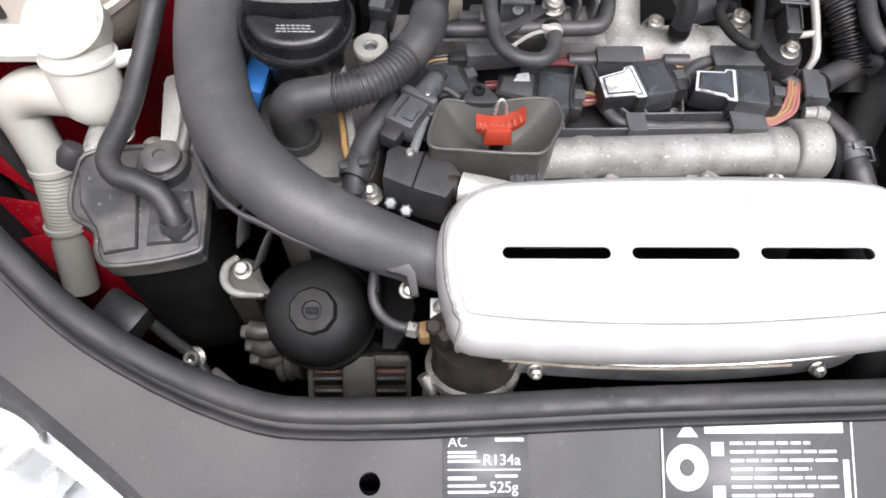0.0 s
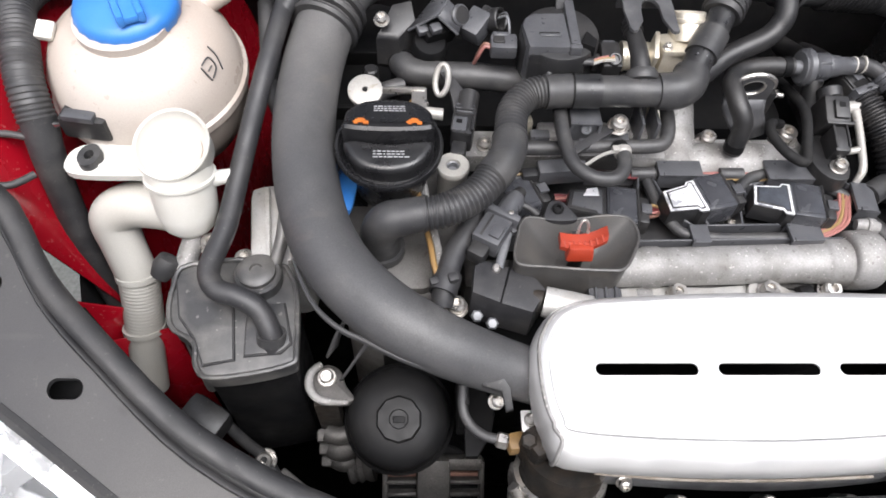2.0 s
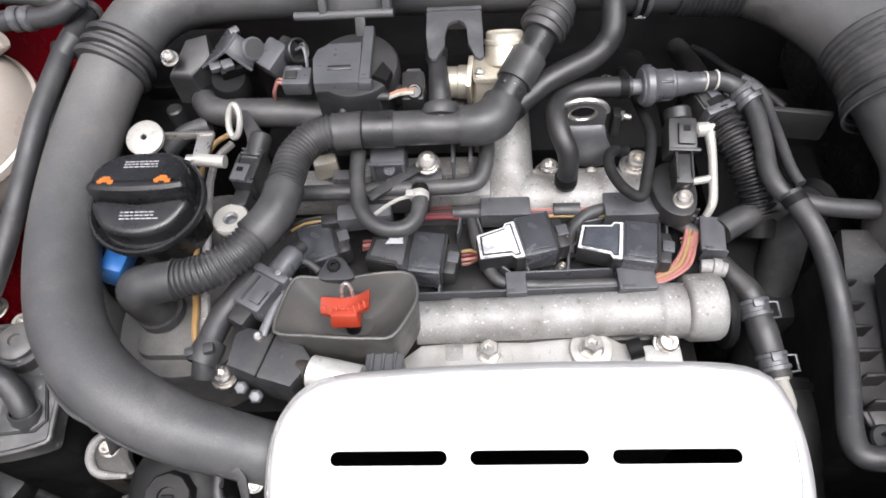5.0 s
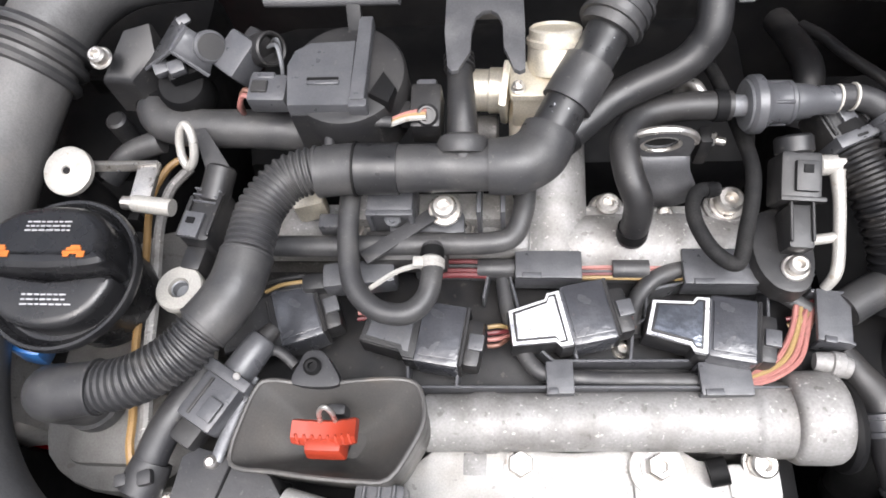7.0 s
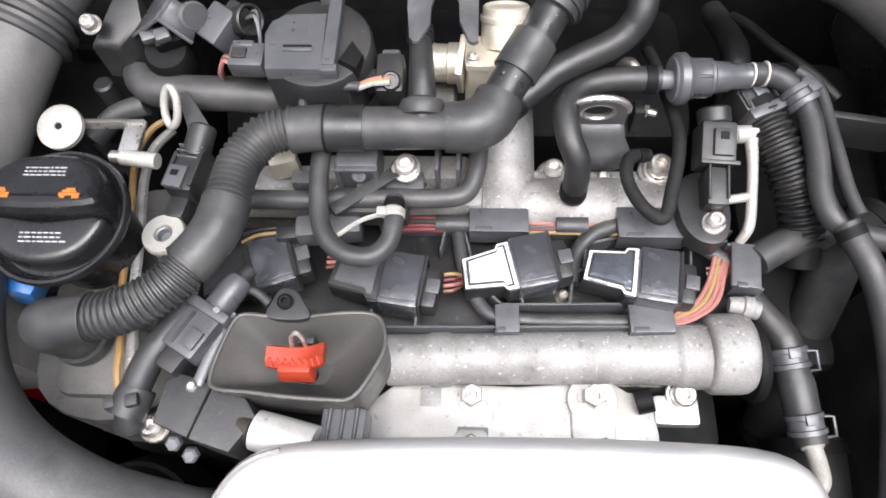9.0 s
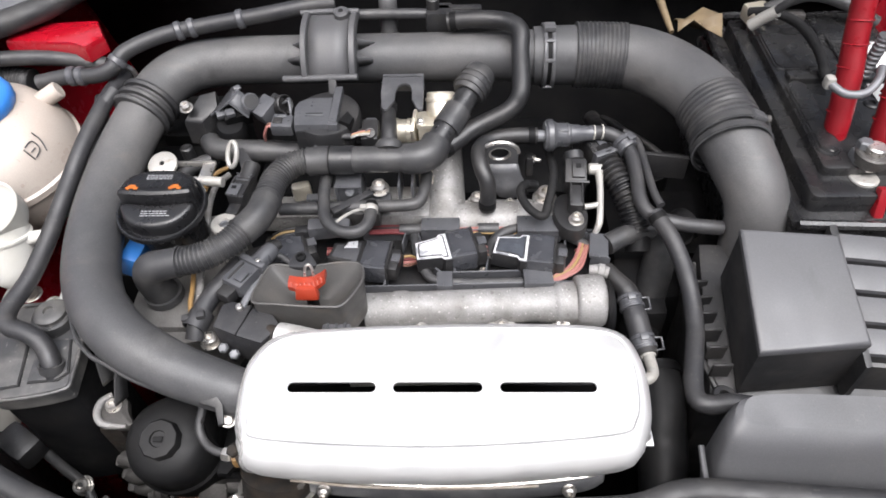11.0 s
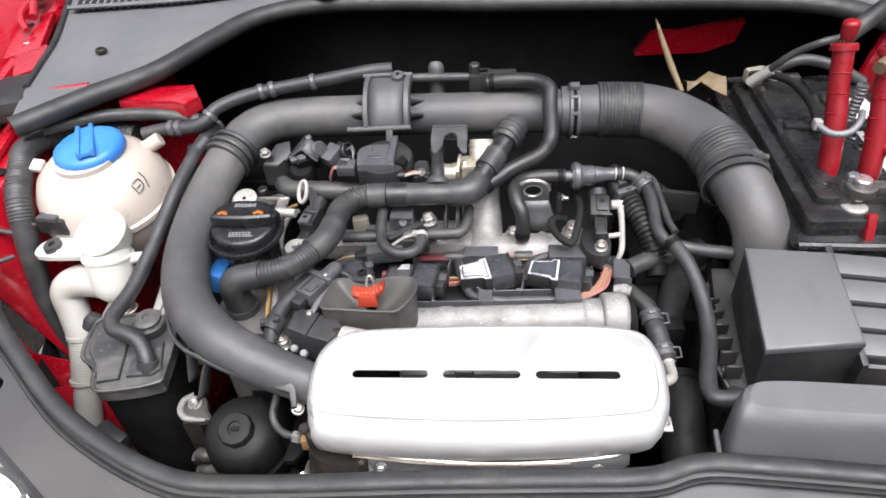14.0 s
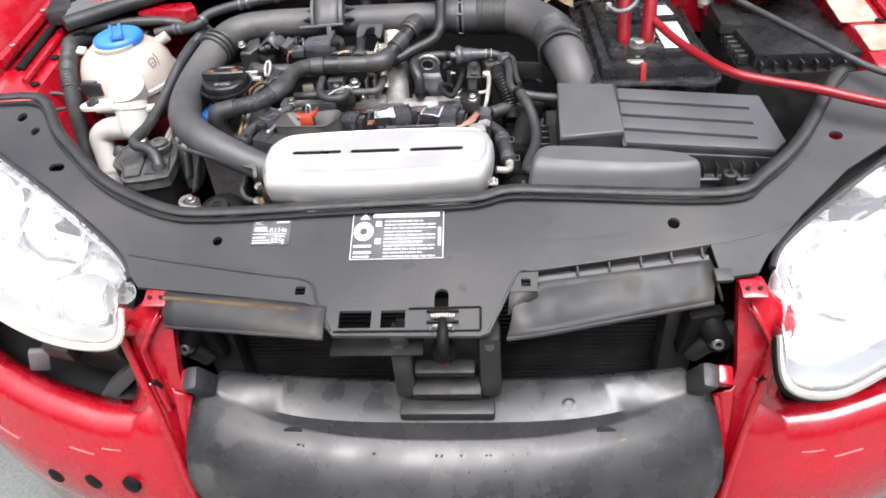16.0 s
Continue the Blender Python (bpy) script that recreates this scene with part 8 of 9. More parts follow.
    cc = thing("corrugated_conduit", (0.345, 0.63, 0.79), "black corrugated wiring conduit with taped ends", "wiring")
    part("corrugation", tube([(0.314, 0.716, 0.842), (0.3205, 0.700, 0.839), (0.328, 0.682, 0.833), (0.337, 0.662, 0.821), (0.344, 0.64, 0.803)], 0.0122, 18, ribs=(0.0026, 0.0060)), DEEP, cc)
    part("taped_end", tube([(0.310, 0.724, 0.843), (0.316, 0.712, 0.841)], 0.0145, 16, 2), DARK, cc)
    part("taped_end", tube([(0.345, 0.645, 0.802), (0.345, 0.628, 0.788)], 0.0140, 16, 2), DARK, cc)
    cp = thing("conduit_plug", (0.308, 0.727, 0.844), "black plug with raised ridges at the end of a conduit", "plug", group="plugs")
    part("body", box((0.308, 0.727, 0.844), (0.028, 0.026, 0.022), 0.003, (10, 0, 25)), BLACK, cp)
    part("collar", box((0.3145, 0.7145, 0.8435), (0.031, 0.008, 0.025), 0.002, (10, 0, 25)), CLIP, cp)
    part("latch", box((0.3075, 0.730, 0.8562), (0.009, 0.020, 0.004), 0.001, (10, 0, 25)), CLIP, cp)
    for q in (-1, 1):
        part("ridge", box((0.308 + 0.010 * q, 0.727 + 0.0046 * q, 0.8555), (0.0025, 0.022, 0.003), 0.0008, (10, 0, 25), seg=1), BLACK, cp)
    # dark lines and a stud in the gap behind the engine
    hose("coolant_return", [(0.334, 0.90, 0.752), (0.3356, 0.8799, 0.76), (0.3357, 0.8549, 0.77), (0.3376, 0.8328, 0.775), (0.336, 0.8133, 0.772), (0.334, 0.795, 0.75)], 0.011, "thick black hose low behind the engine", BLACK)
    hose("loom", [(0.342, 0.875, 0.772), (0.3513, 0.8557, 0.78), (0.3631, 0.8309, 0.785), (0.3776, 0.8073, 0.79), (0.3885, 0.7933, 0.79), (0.405, 0.775, 0.785)], 0.0042, "thin black wiring loom behind the engine", BLACK, "wiring")
    st = thing("stud", (0.2385, 0.7238, 0.82), "small zinc stud with a nut behind the lifting eye", "stud")
    part("shank", disc((0.238, 0.7238, 0.835), (0.2460, 0.7212, 0.835), 0.0026), STEEL, st)
    part("nut", disc((0.2365, 0.7243, 0.835), (0.2400, 0.7232, 0.835), 0.0046, 0.0006, 6), STEEL, st)
    part("foot", box((0.234, 0.725, 0.826), (0.008, 0.012, 0.026), 0.002), BLACK, st)
    single("pipe_joint", tube([(0.2235, 0.7660, 0.826), (0.2270, 0.7655, 0.836), (0.2310, 0.7614, 0.840), (0.2350, 0.7544, 0.838)], 0.0042, 12), STEEL, "bright steel pipe joint behind the lifting eye", "pipe")


def actuators():
    # hooded valve with a round end
    t = thing("actuator", (-0.0900, 0.7500, 0.850), "black hooded valve with a round end cap", "actuator", group="actuators")
    ridge, left, right = ((-0.0891, 0.7448, 0.902), (-0.0789, 0.7566, 0.909)), ((-0.1145, 0.7482, 0.883), (-0.0896, 0.7694, 0.904)), ((-0.0700, 0.7382, 0.887), (-0.0650, 0.7535, 0.896))
    bm = loft([[left[0], Vector(left[0]).lerp(Vector(left[1]), 0.5), left[1]], [ridge[0], Vector(ridge[0]).lerp(Vector(ridge[1]), 0.5), ridge[1]], [right[0], Vector(right[0]).lerp(Vector(right[1]), 0.5), right[1]]])
    part("hood", bm, CLIP, t, solid=0.0025)
    part("hood_rim", tube([left[0], ridge[0], right[0]], 0.0016, 6, 1, smooth=False), CLIP, t)
    part("hood_ridge", tube([ridge[0], ridge[1]], 0.0016, 6, 1, smooth=False), CLIP, t)
    part("core", box((-0.0880, 0.7535, 0.8780), (0.030, 0.018, 0.020), 0.003, (20, 0, 25)), DARK, t)
    part("top_rail", box((-0.0835, 0.7640, 0.9065), (0.008, 0.006, 0.004), 0.0015, (28, 0, 40)), CLIP, t)
    part("end_cap", disc((-0.0740, 0.7570, 0.8910), (-0.0665, 0.7500, 0.8990), 0.0098), CLIP, t)
    part("end_face", disc((-0.0667, 0.7502, 0.8988), (-0.0661, 0.7496, 0.8994), 0.0080, 0.0004), BLACK, t)
    for x, y, z in ((-0.1020, 0.7450, 0.8860), (-0.0900, 0.7420, 0.8900)):
        part("pin_block", box((x, y, z), (0.010, 0.009, 0.007), 0.002, (15, 0, 25)), CLIP, t)
    part("lower", lathe([(0, -0.030), (0.013, -0.028), (0.0165, -0.020), (0.0165, -0.002), (0.014, 0.002), (0, 0.003)], (-0.0950, 0.7440, 0.8730), (0.1, -0.25, 0.96), 28), DARK, t)
    t = thing("actuator", (-0.045, 0.745, 0.85), "black valve with an open round plug", "actuator", group="actuators")
    part("body", box((-0.0530, 0.7520, 0.8860), (0.021, 0.026, 0.020), 0.003, (22, 0, -38)), CLIP, t)
    part("shoulder", box((-0.0425, 0.7590, 0.8880), (0.016, 0.018, 0.018), 0.004, (22, 0, -38)), BLACK, t)
    part("collar", lathe([(0.004, -0.016), (0.0095, -0.016), (0.0105, -0.010), (0.0105, 0.004), (0.0095, 0.005), (0.0084, 0.004), (0.0075, -0.004), (0, -0.004)], (-0.0345, 0.7540, 0.8915), (0.75, -0.40, 0.45), 28), BLACK, t)
    wires("actuator_wires", [[(-0.034 + 0.001 * i, 0.754 + 0.002 * i, 0.893), (-0.0265, 0.7500 + 0.002 * i, 0.898), (-0.0240, 0.7400, 0.890), (-0.0260, 0.734, 0.878)] for i in range(3)], 0.0013, (PEWTER, BLACK), "thin grey wires at a valve")
    # round drum with a flat front cover
    t = thing("vacuum_drum", (0.018, 0.727, 0.84), "large round black vacuum drum with a flat front cover", "vacuum drum")
    part("drum", lathe([(0, -0.040), (0.034, -0.040), (0.0350, -0.034), (0.0350, -0.004), (0.0335, -0.0010), (0.030, 0.0), (0, 0.0)], (0.0185, 0.7265, 0.9010), (0.0, -0.06, 1), 40), BLACK, t)
    cover = [(-0.0110, 0.7000), (-0.0150, 0.7285), (-0.0120, 0.7390), (-0.0030, 0.7450), (0.0235, 0.7460), (0.0245, 0.7000)]
    lid = part("cover", prism(cover, 0.864, 0.9060, 0.002), CLIP, t)
    part("front_wall", prism([(-0.0105, 0.6985), (0.0385, 0.6980), (0.0440, 0.7080), (0.040, 0.716), (-0.0100, 0.716)], 0.848, 0.8985, 0.003), BLACK, t)
    part("band", box((0.0285, 0.7320, 0.9040), (0.0085, 0.060, 0.0085), 0.0015), CLIP, t)
    part("band_end", box((0.0288, 0.7008, 0.9020), (0.0105, 0.006, 0.010), 0.0015), CLIP, t)
    part("slot", box((0.0075, 0.7178, 0.9062), (0.018, 0.0022, 0.0010), 0.0003, seg=1), DARK, lid)
    part("slot_lip", box((0.0080, 0.7150, 0.9066), (0.019, 0.0030, 0.0016), 0.0006, seg=1), CLIP, lid)
    part("side_flap", prism([(0.0335, 0.7090), (0.0410, 0.7250), (0.0490, 0.7130), (0.0455, 0.7020)], 0.895, 0.9045, 0.002), DARK, t)
    plug = part("plug", box((-0.0300, 0.7245, 0.8860), (0.0235, 0.0185, 0.014), 0.0025, (4, 0, -2)), CLIP, t)
    part("plug_latch", box((-0.0345, 0.7240, 0.8936), (0.010, 0.008, 0.0020), 0.0006, (4, 0, -2), seg=1), BLACK, plug)
    part("plug_latch", box((-0.0330, 0.7320, 0.8925), (0.014, 0.005, 0.0040), 0.001, (4, 0, -2), seg=1), CLIP, plug)
    wires("drum_wires", [[(-0.0415, 0.722 + 0.004 * i, 0.886), (-0.0470, 0.723 + 0.004 * i, 0.886), (-0.0520, 0.722 + 0.004 * i, 0.876), (-0.055, 0.728, 0.862)] for i in range(2)], 0.0016, (PINK, COPPER), "short copper wires at a plug")
    banded_hose("rear_hose", [(-0.122, 0.750, 0.850), (-0.1200, 0.7380, 0.852), (-0.1080, 0.7280, 0.852), (-0.0835, 0.7246, 0.852), (-0.0495, 0.7242, 0.851), (-0.012, 0.722, 0.848), (0.03, 0.715, 0.843)], 0.0125, "black rubber hose behind the engine", 16)
    wires("sensor_wires", [[(0.0445, 0.6975 + 0.0015 * i, 0.890), (0.0540, 0.7000 + 0.0018 * i, 0.892), (0.0650, 0.7010 + 0.0024 * i, 0.892)] for i in range(3)], 0.0016, (CREAM, WIRE_Y, PINK), "three pale and copper wires at a plug")
    k = thing("wire_plug", (0.062, 0.712, 0.86), "small black wire plug with a side lug", "plug", group="plugs")
    part("body", box((0.0640, 0.7130, 0.880), (0.018, 0.028, 0.022), 0.003, (10, 0, 0)), BLACK, k)
    part("head", box((0.0640, 0.7260, 0.886), (0.012, 0.008, 0.010), 0.002, (10, 0, 0)), CLIP, k)
    part("lug", box((0.0530, 0.7120, 0.880), (0.010, 0.012, 0.012), 0.002), BLACK, k)
    part("socket_rim", disc((0.0655, 0.7040, 0.8900), (0.0655, 0.7020, 0.8930), 0.0065, hole=0.004), BLACK, k)
    hose("sensor_lead", [(0.0080, 0.684, 0.872), (0.0090, 0.696, 0.882), (0.0200, 0.7005, 0.889), (0.0460, 0.6990, 0.891)], 0.0032, "thin black sensor lead", category="wiring")
    bolt("duct_bolt", (-0.1385, 0.7480, 0.8930), (0, -0.3, 0.95), 0.0054)
    single("duct_bracket", prism([(-0.1440, 0.7420), (-0.1230, 0.7400), (-0.1080, 0.7560), (-0.1120, 0.7740), (-0.1300, 0.7700)], 0.856, 0.888, 0.004, lean=lambda x, y: 0.5 * (y - 0.755)), BLACK, "black plastic bracket under the duct bolt", "bracket")
    # pipes above the duct, at the back
    hose("vacuum_pipe", [(-0.30, 0.768, 0.915), (-0.27, 0.772, 0.919), (-0.234, 0.772, 0.921), (-0.216, 0.778, 0.927), (-0.206, 0.792, 0.935), (-0.180, 0.812, 0.939), (-0.145, 0.825, 0.942), (-0.06, 0.838, 0.950), (-0.01, 0.846, 0.955), (0.02, 0.85, 0.955)], 0.0085, "grey-black vacuum pipe above the intake duct", DUSTY, "pipe", seg=16)
    for p, d in (((-0.152, 0.823, 0.9415), (0.9, 0.35, 0.1)), ((-0.138, 0.827, 0.9425), (0.9, 0.3, 0.1)), ((-0.212, 0.783, 0.930), (0.5, 0.6, 0.4)), ((-0.084, 0.834, 0.948), (1, 0.2, 0.1)), ((-0.262, 0.772, 0.920), (1, 0.05, 0.1)), ((-0.252, 0.772, 0.920), (1, 0.05, 0.1))):
        q = Vector(d).normalized()
        single("pipe_clip", disc(Vector(p) - q * 0.004, Vector(p) + q * 0.004, 0.0105), CLIP, "grey clip on a vacuum pipe", "clip", group="pipe clips")
    single("vent_stub", tube([(0.076, 0.862, 0.90), (0.076, 0.866, 0.925), (0.076, 0.871, 0.945), (0.076, 0.874, 0.950)], [0.0105, 0.0105, 0.0105, 0.007], 20), DUCT, "grey plastic vent stub behind the duct", "pipe")
    z = thing("solenoid_valve", (0.14, 0.855, 0.91), "black solenoid valve behind the intake duct", "valve")
    part("body", box((0.135, 0.856, 0.932), (0.03, 0.026, 0.024), 0.004), BLACK, z)
    part("arm", box((0.155, 0.858, 0.938), (0.055, 0.012, 0.012), 0.003), BLACK, z)
    part("stub", disc((0.128, 0.856, 0.94), (0.128, 0.856, 0.956), 0.007), BLACK, z)
    hose("rear_pipe", [(0.03, 0.852, 0.94), (0.10, 0.855, 0.938), (0.18, 0.852, 0.936), (0.215, 0.84, 0.938)], 0.006, "black plastic pipe behind the intake duct", category="pipe")


engine()
cable_clips()
ignition()
manifold()
oil_cap()
breather()
intake_side()
actuators()


# ---- left of the engine: canister, filter, hoses
def left_side():
    t = thing("vapour_canister", (-0.25, 0.49, 0.64), "grey-topped black vapour canister with a moulded lid", "canister")
    out = [(-0.300, 0.520), (-0.288, 0.540), (-0.212, 0.538), (-0.198, 0.470), (-0.206, 0.455), (-0.258, 0.446), (-0.272, 0.455), (-0.277, 0.474), (-0.297, 0.488)]
    lid = curve2(out, 4, True)
    c = Vector((-0.245, 0.495))
    # black body made near-black, shade on its upright sides put into the colour
    part("body", prism([(c.x + (x - c.x) * 0.93, c.y + (y - c.y) * 0.93) for x, y in lid], 0.62, 0.80, 0.004), DARK, t)
    part("lid", prism(lid, 0.790, 0.808, 0.005, lean=lambda x, y: 0.12 * (y - 0.5)), LID, t, "dusty grey lid")
    part("lid_rim", tube([(x, y, 0.8075 + 0.12 * (y - 0.5)) for x, y in [*lid, lid[0]]], 0.0022, 8, 1, smooth=False), LID, t)
    for pts in ([(-0.297, 0.525), (-0.282, 0.533), (-0.252, 0.517), (-0.244, 0.459), (-0.266, 0.455), (-0.275, 0.475), (-0.290, 0.494)], [(-0.238, 0.502), (-0.210, 0.505), (-0.202, 0.472), (-0.209, 0.465), (-0.236, 0.462)]):
        line = [(x, y, 0.8085 + 0.12 * (y - 0.5)) for x, y in pts]
        part("lid_panel", prism(pts, 0.806, 0.8112, 0.0022, lean=lambda x, y: 0.12 * (y - 0.5)), LID, t)
        part("groove", tube([*line, line[0]], 0.0013, 6, 1, smooth=False), BLACK, t)
    part("valve_base", disc((-0.232, 0.526, 0.805), (-0.232, 0.526, 0.822), 0.019), LID, t)
    part("valve", lathe([(0.015, 0), (0.015, 0.004), (0.012, 0.006), (0.005, 0.0065), (0.0045, 0.004), (0, 0.004)], (-0.232, 0.526, 0.822), seg=28), LID, t)
    part("stub", tube([(-0.222, 0.532, 0.815), (-0.215, 0.552, 0.828), (-0.212, 0.572, 0.84)], 0.0055, 14), LID, t)
    vh = thing("vapour_hose", (-0.216, 0.47, 0.79), "thick grey-black vapour hose running down to the canister", "hose")
    part("run", tube([(-0.216, 0.80, 0.905), (-0.222, 0.765, 0.905), (-0.227, 0.73, 0.900), (-0.234, 0.69, 0.889), (-0.243, 0.65, 0.870), (-0.251, 0.61, 0.852), (-0.258, 0.56, 0.838), (-0.266, 0.522, 0.834), (-0.258, 0.505, 0.832), (-0.242, 0.500, 0.830), (-0.226, 0.492, 0.824), (-0.217, 0.478, 0.812), (-0.216, 0.470, 0.80)], 0.0086, 18), DUSTY, vh)
    part("end_band", lathe([(0.0095, -0.004), (0.0112, -0.004), (0.0112, 0.004), (0.0095, 0.004)], (-0.2165, 0.476, 0.810), (0.05, 0.4, 0.9), 24), RUBBER, vh)
    part("clamp", lathe([(0.0095, -0.003), (0.0116, -0.003), (0.0116, 0.003), (0.0095, 0.003)], (-0.2165, 0.797, 0.905), (0.1, 1, 0), 24), STEEL, vh)
    hose("rubber_pipe", [(-0.246, 0.78, 0.885), (-0.240, 0.73, 0.868), (-0.232, 0.69, 0.856), (-0.222, 0.672, 0.85), (-0.212, 0.68, 0.84)], 0.0085, "black rubber pipe beside the intake duct", seg=16)
    hose("rear_cable", [(-0.215, 0.76, 0.91), (-0.226, 0.74, 0.90), (-0.234, 0.72, 0.88), (-0.236, 0.69, 0.85)], 0.0075, "black cable by the coolant tank", category="cable")
    bm = box((-0.225, 0.585, 0.765), (0.05, 0.09, 0.09), 0.012, (0, 0, 8))
    box((-0.232, 0.58, 0.812), (0.004, 0.08, 0.006), 0.002, (0, 0, 8), bm=bm)
    box((-0.215, 0.582, 0.812), (0.004, 0.08, 0.006), 0.002, (0, 0, 8), bm=bm)
    single("engine_mount", bm, ALLOY, "cast aluminium engine mount behind the canister", "engine mount")
    hose("steel_pipe", [(-0.296, 0.575, 0.80), (-0.300, 0.555, 0.795), (-0.304, 0.535, 0.78), (-0.306, 0.52, 0.74), (-0.30, 0.50, 0.66)], 0.009, "bright steel pipe beside the canister", CAST, "pipe")
    single("rubber_stopper", lathe([(0, -0.012), (0.008, -0.010), (0.011, 0), (0.009, 0.009), (0, 0.012)], (-0.316, 0.547, 0.797), (0.5, 0.5, 0.6), 18), RUBBER, "small black rubber stopper", "stopper")
    bolt("mount_bolt", (-0.279, 0.566, 0.80), (0, 0, 1), 0.008)
    bolt("mount_bolt", (-0.25, 0.553, 0.795), (0, 0, 1), 0.008)
    # oil filter housing
    f = thing("oil_filter_housing", (-0.12, 0.44, 0.68), "black oil filter housing with a rounded boss on its lid", "oil filter")
    a = Vector((0.0, -0.30, 0.95)).normalized()
    p = Vector((-0.120, 0.437, 0.742))
    part("lid", lathe([(0, 0.016), (0.017, 0.016), (0.031, 0.012), (0.038, 0.006), (0.042, -0.004), (0.044, -0.02), (0.0445, -0.08), (0, -0.08)], p, a, 44, wobble=lambda q: 1 + 0.004 * math.cos(36 * q)), GLOSSY2, f)
    part("boss", lathe([(0.0190, 0.006), (0.0185, 0.0230), (0.0170, 0.0250), (0.008, 0.0255), (0.0072, 0.0235), (0, 0.0235)], p + Vector((0.001, -0.003, 0)), a, 10), GLOSSY2, f)
    part("socket", box(p + Vector((0.001, -0.011, 0.0238)), (0.009, 0.005, 0.0012), 0.0004, (17, 0, 0), seg=1), DARK, f)
    part("collar", lathe([(0.0445, -0.028), (0.0475, -0.030), (0.0475, -0.07), (0.0445, -0.072)], p, a, 44), DARK, f)
    b = thing("duct_mount", (-0.178, 0.46, 0.74), "cast aluminium ear with a zinc bolt", "mount")
    part("ear", prism(curve2([(-0.1945, 0.4690), (-0.1930, 0.4570), (-0.1850, 0.4490), (-0.1650, 0.4460), (-0.1560, 0.4500), (-0.1640, 0.4620), (-0.1700, 0.4760), (-0.1830, 0.4800)], 4, True), 0.742, 0.750, 0.003), CAST2, b)
    part("ear_rim", tube([(-0.1860, 0.4800, 0.750), (-0.1935, 0.4720, 0.751), (-0.1940, 0.4600, 0.751), (-0.1870, 0.4500, 0.751), (-0.1760, 0.4465, 0.751), (-0.1610, 0.4465, 0.750)], [0.0030, 0.0036, 0.0038, 0.0036, 0.0032, 0.002], 10), CAST, b)
    bolt("mount_bolt", (-0.1800, 0.4680, 0.750), (0, -0.2, 1), 0.0060, parent=b)
    bt = thing("belt_tensioner", (-0.178, 0.44, 0.62), "dull cast belt tensioner with ridges below the ear", "tensioner")
    part("stem", box((-0.180, 0.452, 0.695), (0.022, 0.014, 0.10), 0.005), RUST, bt)
    for k, (x, w, h) in enumerate(((-0.1735, 0.020, 0.016), (-0.1725, 0.015, 0.022), (-0.1720, 0.014, 0.018))):
        part("ridge", tube([(x - w / 2, 0.4400 - 0.005 * k, 0.694 - 0.022 * k), (x, 0.4370 - 0.005 * k, 0.695 - 0.022 * k), (x + w / 2, 0.4400 - 0.005 * k, 0.694 - 0.022 * k)], h / 2, 14, 3), CAST2, bt)
    for k in range(3):
        part("guard", box((-0.1880, 0.4420 - 0.005 * k, 0.680 - 0.020 * k), (0.014, 0.012, 0.020), 0.004, (14, 8, 0)), CAST2, bt)
    pulley = lathe([(0.0, -0.012), (0.017, -0.012), (0.0185, -0.010), (0.016, -0.006), (0.0185, -0.002), (0.016, 0.002), (0.0185, 0.006), (0.0185, 0.011), (0, 0.012)], (-0.1560, 0.4300, 0.640), (1, 0.1, 0.15), 28)
    part("pulley", pulley, CAST2, bt)
    part("pulley_cheek", lathe([(0, 0.010), (0.012, 0.010), (0.0125, 0.018), (0, 0.019)], (-0.1540, 0.4300, 0.640), (1, 0.1, 0.15), 20), RUST, bt)
    # alternator with its vent slots
    al = thing("alternator", (-0.088, 0.42, 0.50), "alternator with a slotted aluminium end", "alternator")
    m = pose(-0.090, 0.409, 0.672, 42, 0, 0)

    def put(name, bm, mat):
        bmesh.ops.transform(bm, matrix=m, verts=bm.verts)
        part(name, bm, mat, al)

    # housing near-black, the shade behind the vent bars is in its colour
    put("housing", disc((0, -0.022, -0.09), (0, -0.022, -0.012), 0.047), DARK)
    for sx in (-1, 1):
        put("winding", box((sx * 0.028, -0.008, -0.014), (0.030, 0.012, 0.010), 0.003), COPPER)
    put("centre_bar", box((0, -0.024, -0.002), (0.030, 0.080, 0.014), 0.005), CAST2)
    put("top_bar", box((0, 0.010, -0.004), (0.088, 0.012, 0.012), 0.004), CAST2)
    for sx in (-1, 1):
        for k in range(6):
            put("vent_bar", box((sx * 0.028, -0.007 - 0.0115 * k, -0.004), (0.028, 0.0040, 0.010), 0.0014, seg=1), CAST2)
        put("side_rail", box((sx * 0.043, -0.026, -0.006), (0.005, 0.076, 0.012), 0.002), CAST2)
    # lower left: small bolts, lead and plug by the wing
    hose("earth_lead", [(-0.285, 0.458, 0.70), (-0.265, 0.445, 0.66), (-0.245, 0.432, 0.635), (-0.225, 0.40, 0.61), (-0.215, 0.385, 0.56)], 0.0055, "black earth lead with a steel end", category="cable")
    bolt("earth_bolt", (-0.247, 0.434, 0.637), (0, -0.4, 0.9), 0.008)
    single("lower_bracket", box((-0.225, 0.41, 0.60), (0.05, 0.03, 0.012), 0.004, (0, 20, -35)), CAST2, "cast lower bracket with a bolt", "bracket")
    single("lower_plug", box((-0.29, 0.45, 0.70), (0.04, 0.03, 0.035), 0.008, (0, 10, -30)), BLACK, "black plug beside the canister", "plug", group="plugs")
    # connectors between the duct and the dipstick
    k = thing("plug_stack", (-0.04, 0.54, 0.80), "stack of grey-black plugs beside the dipstick tray", "plug", group="plugs")
    m = pose(-0.0410, 0.5560, 0.8460, 0, 0, -30)
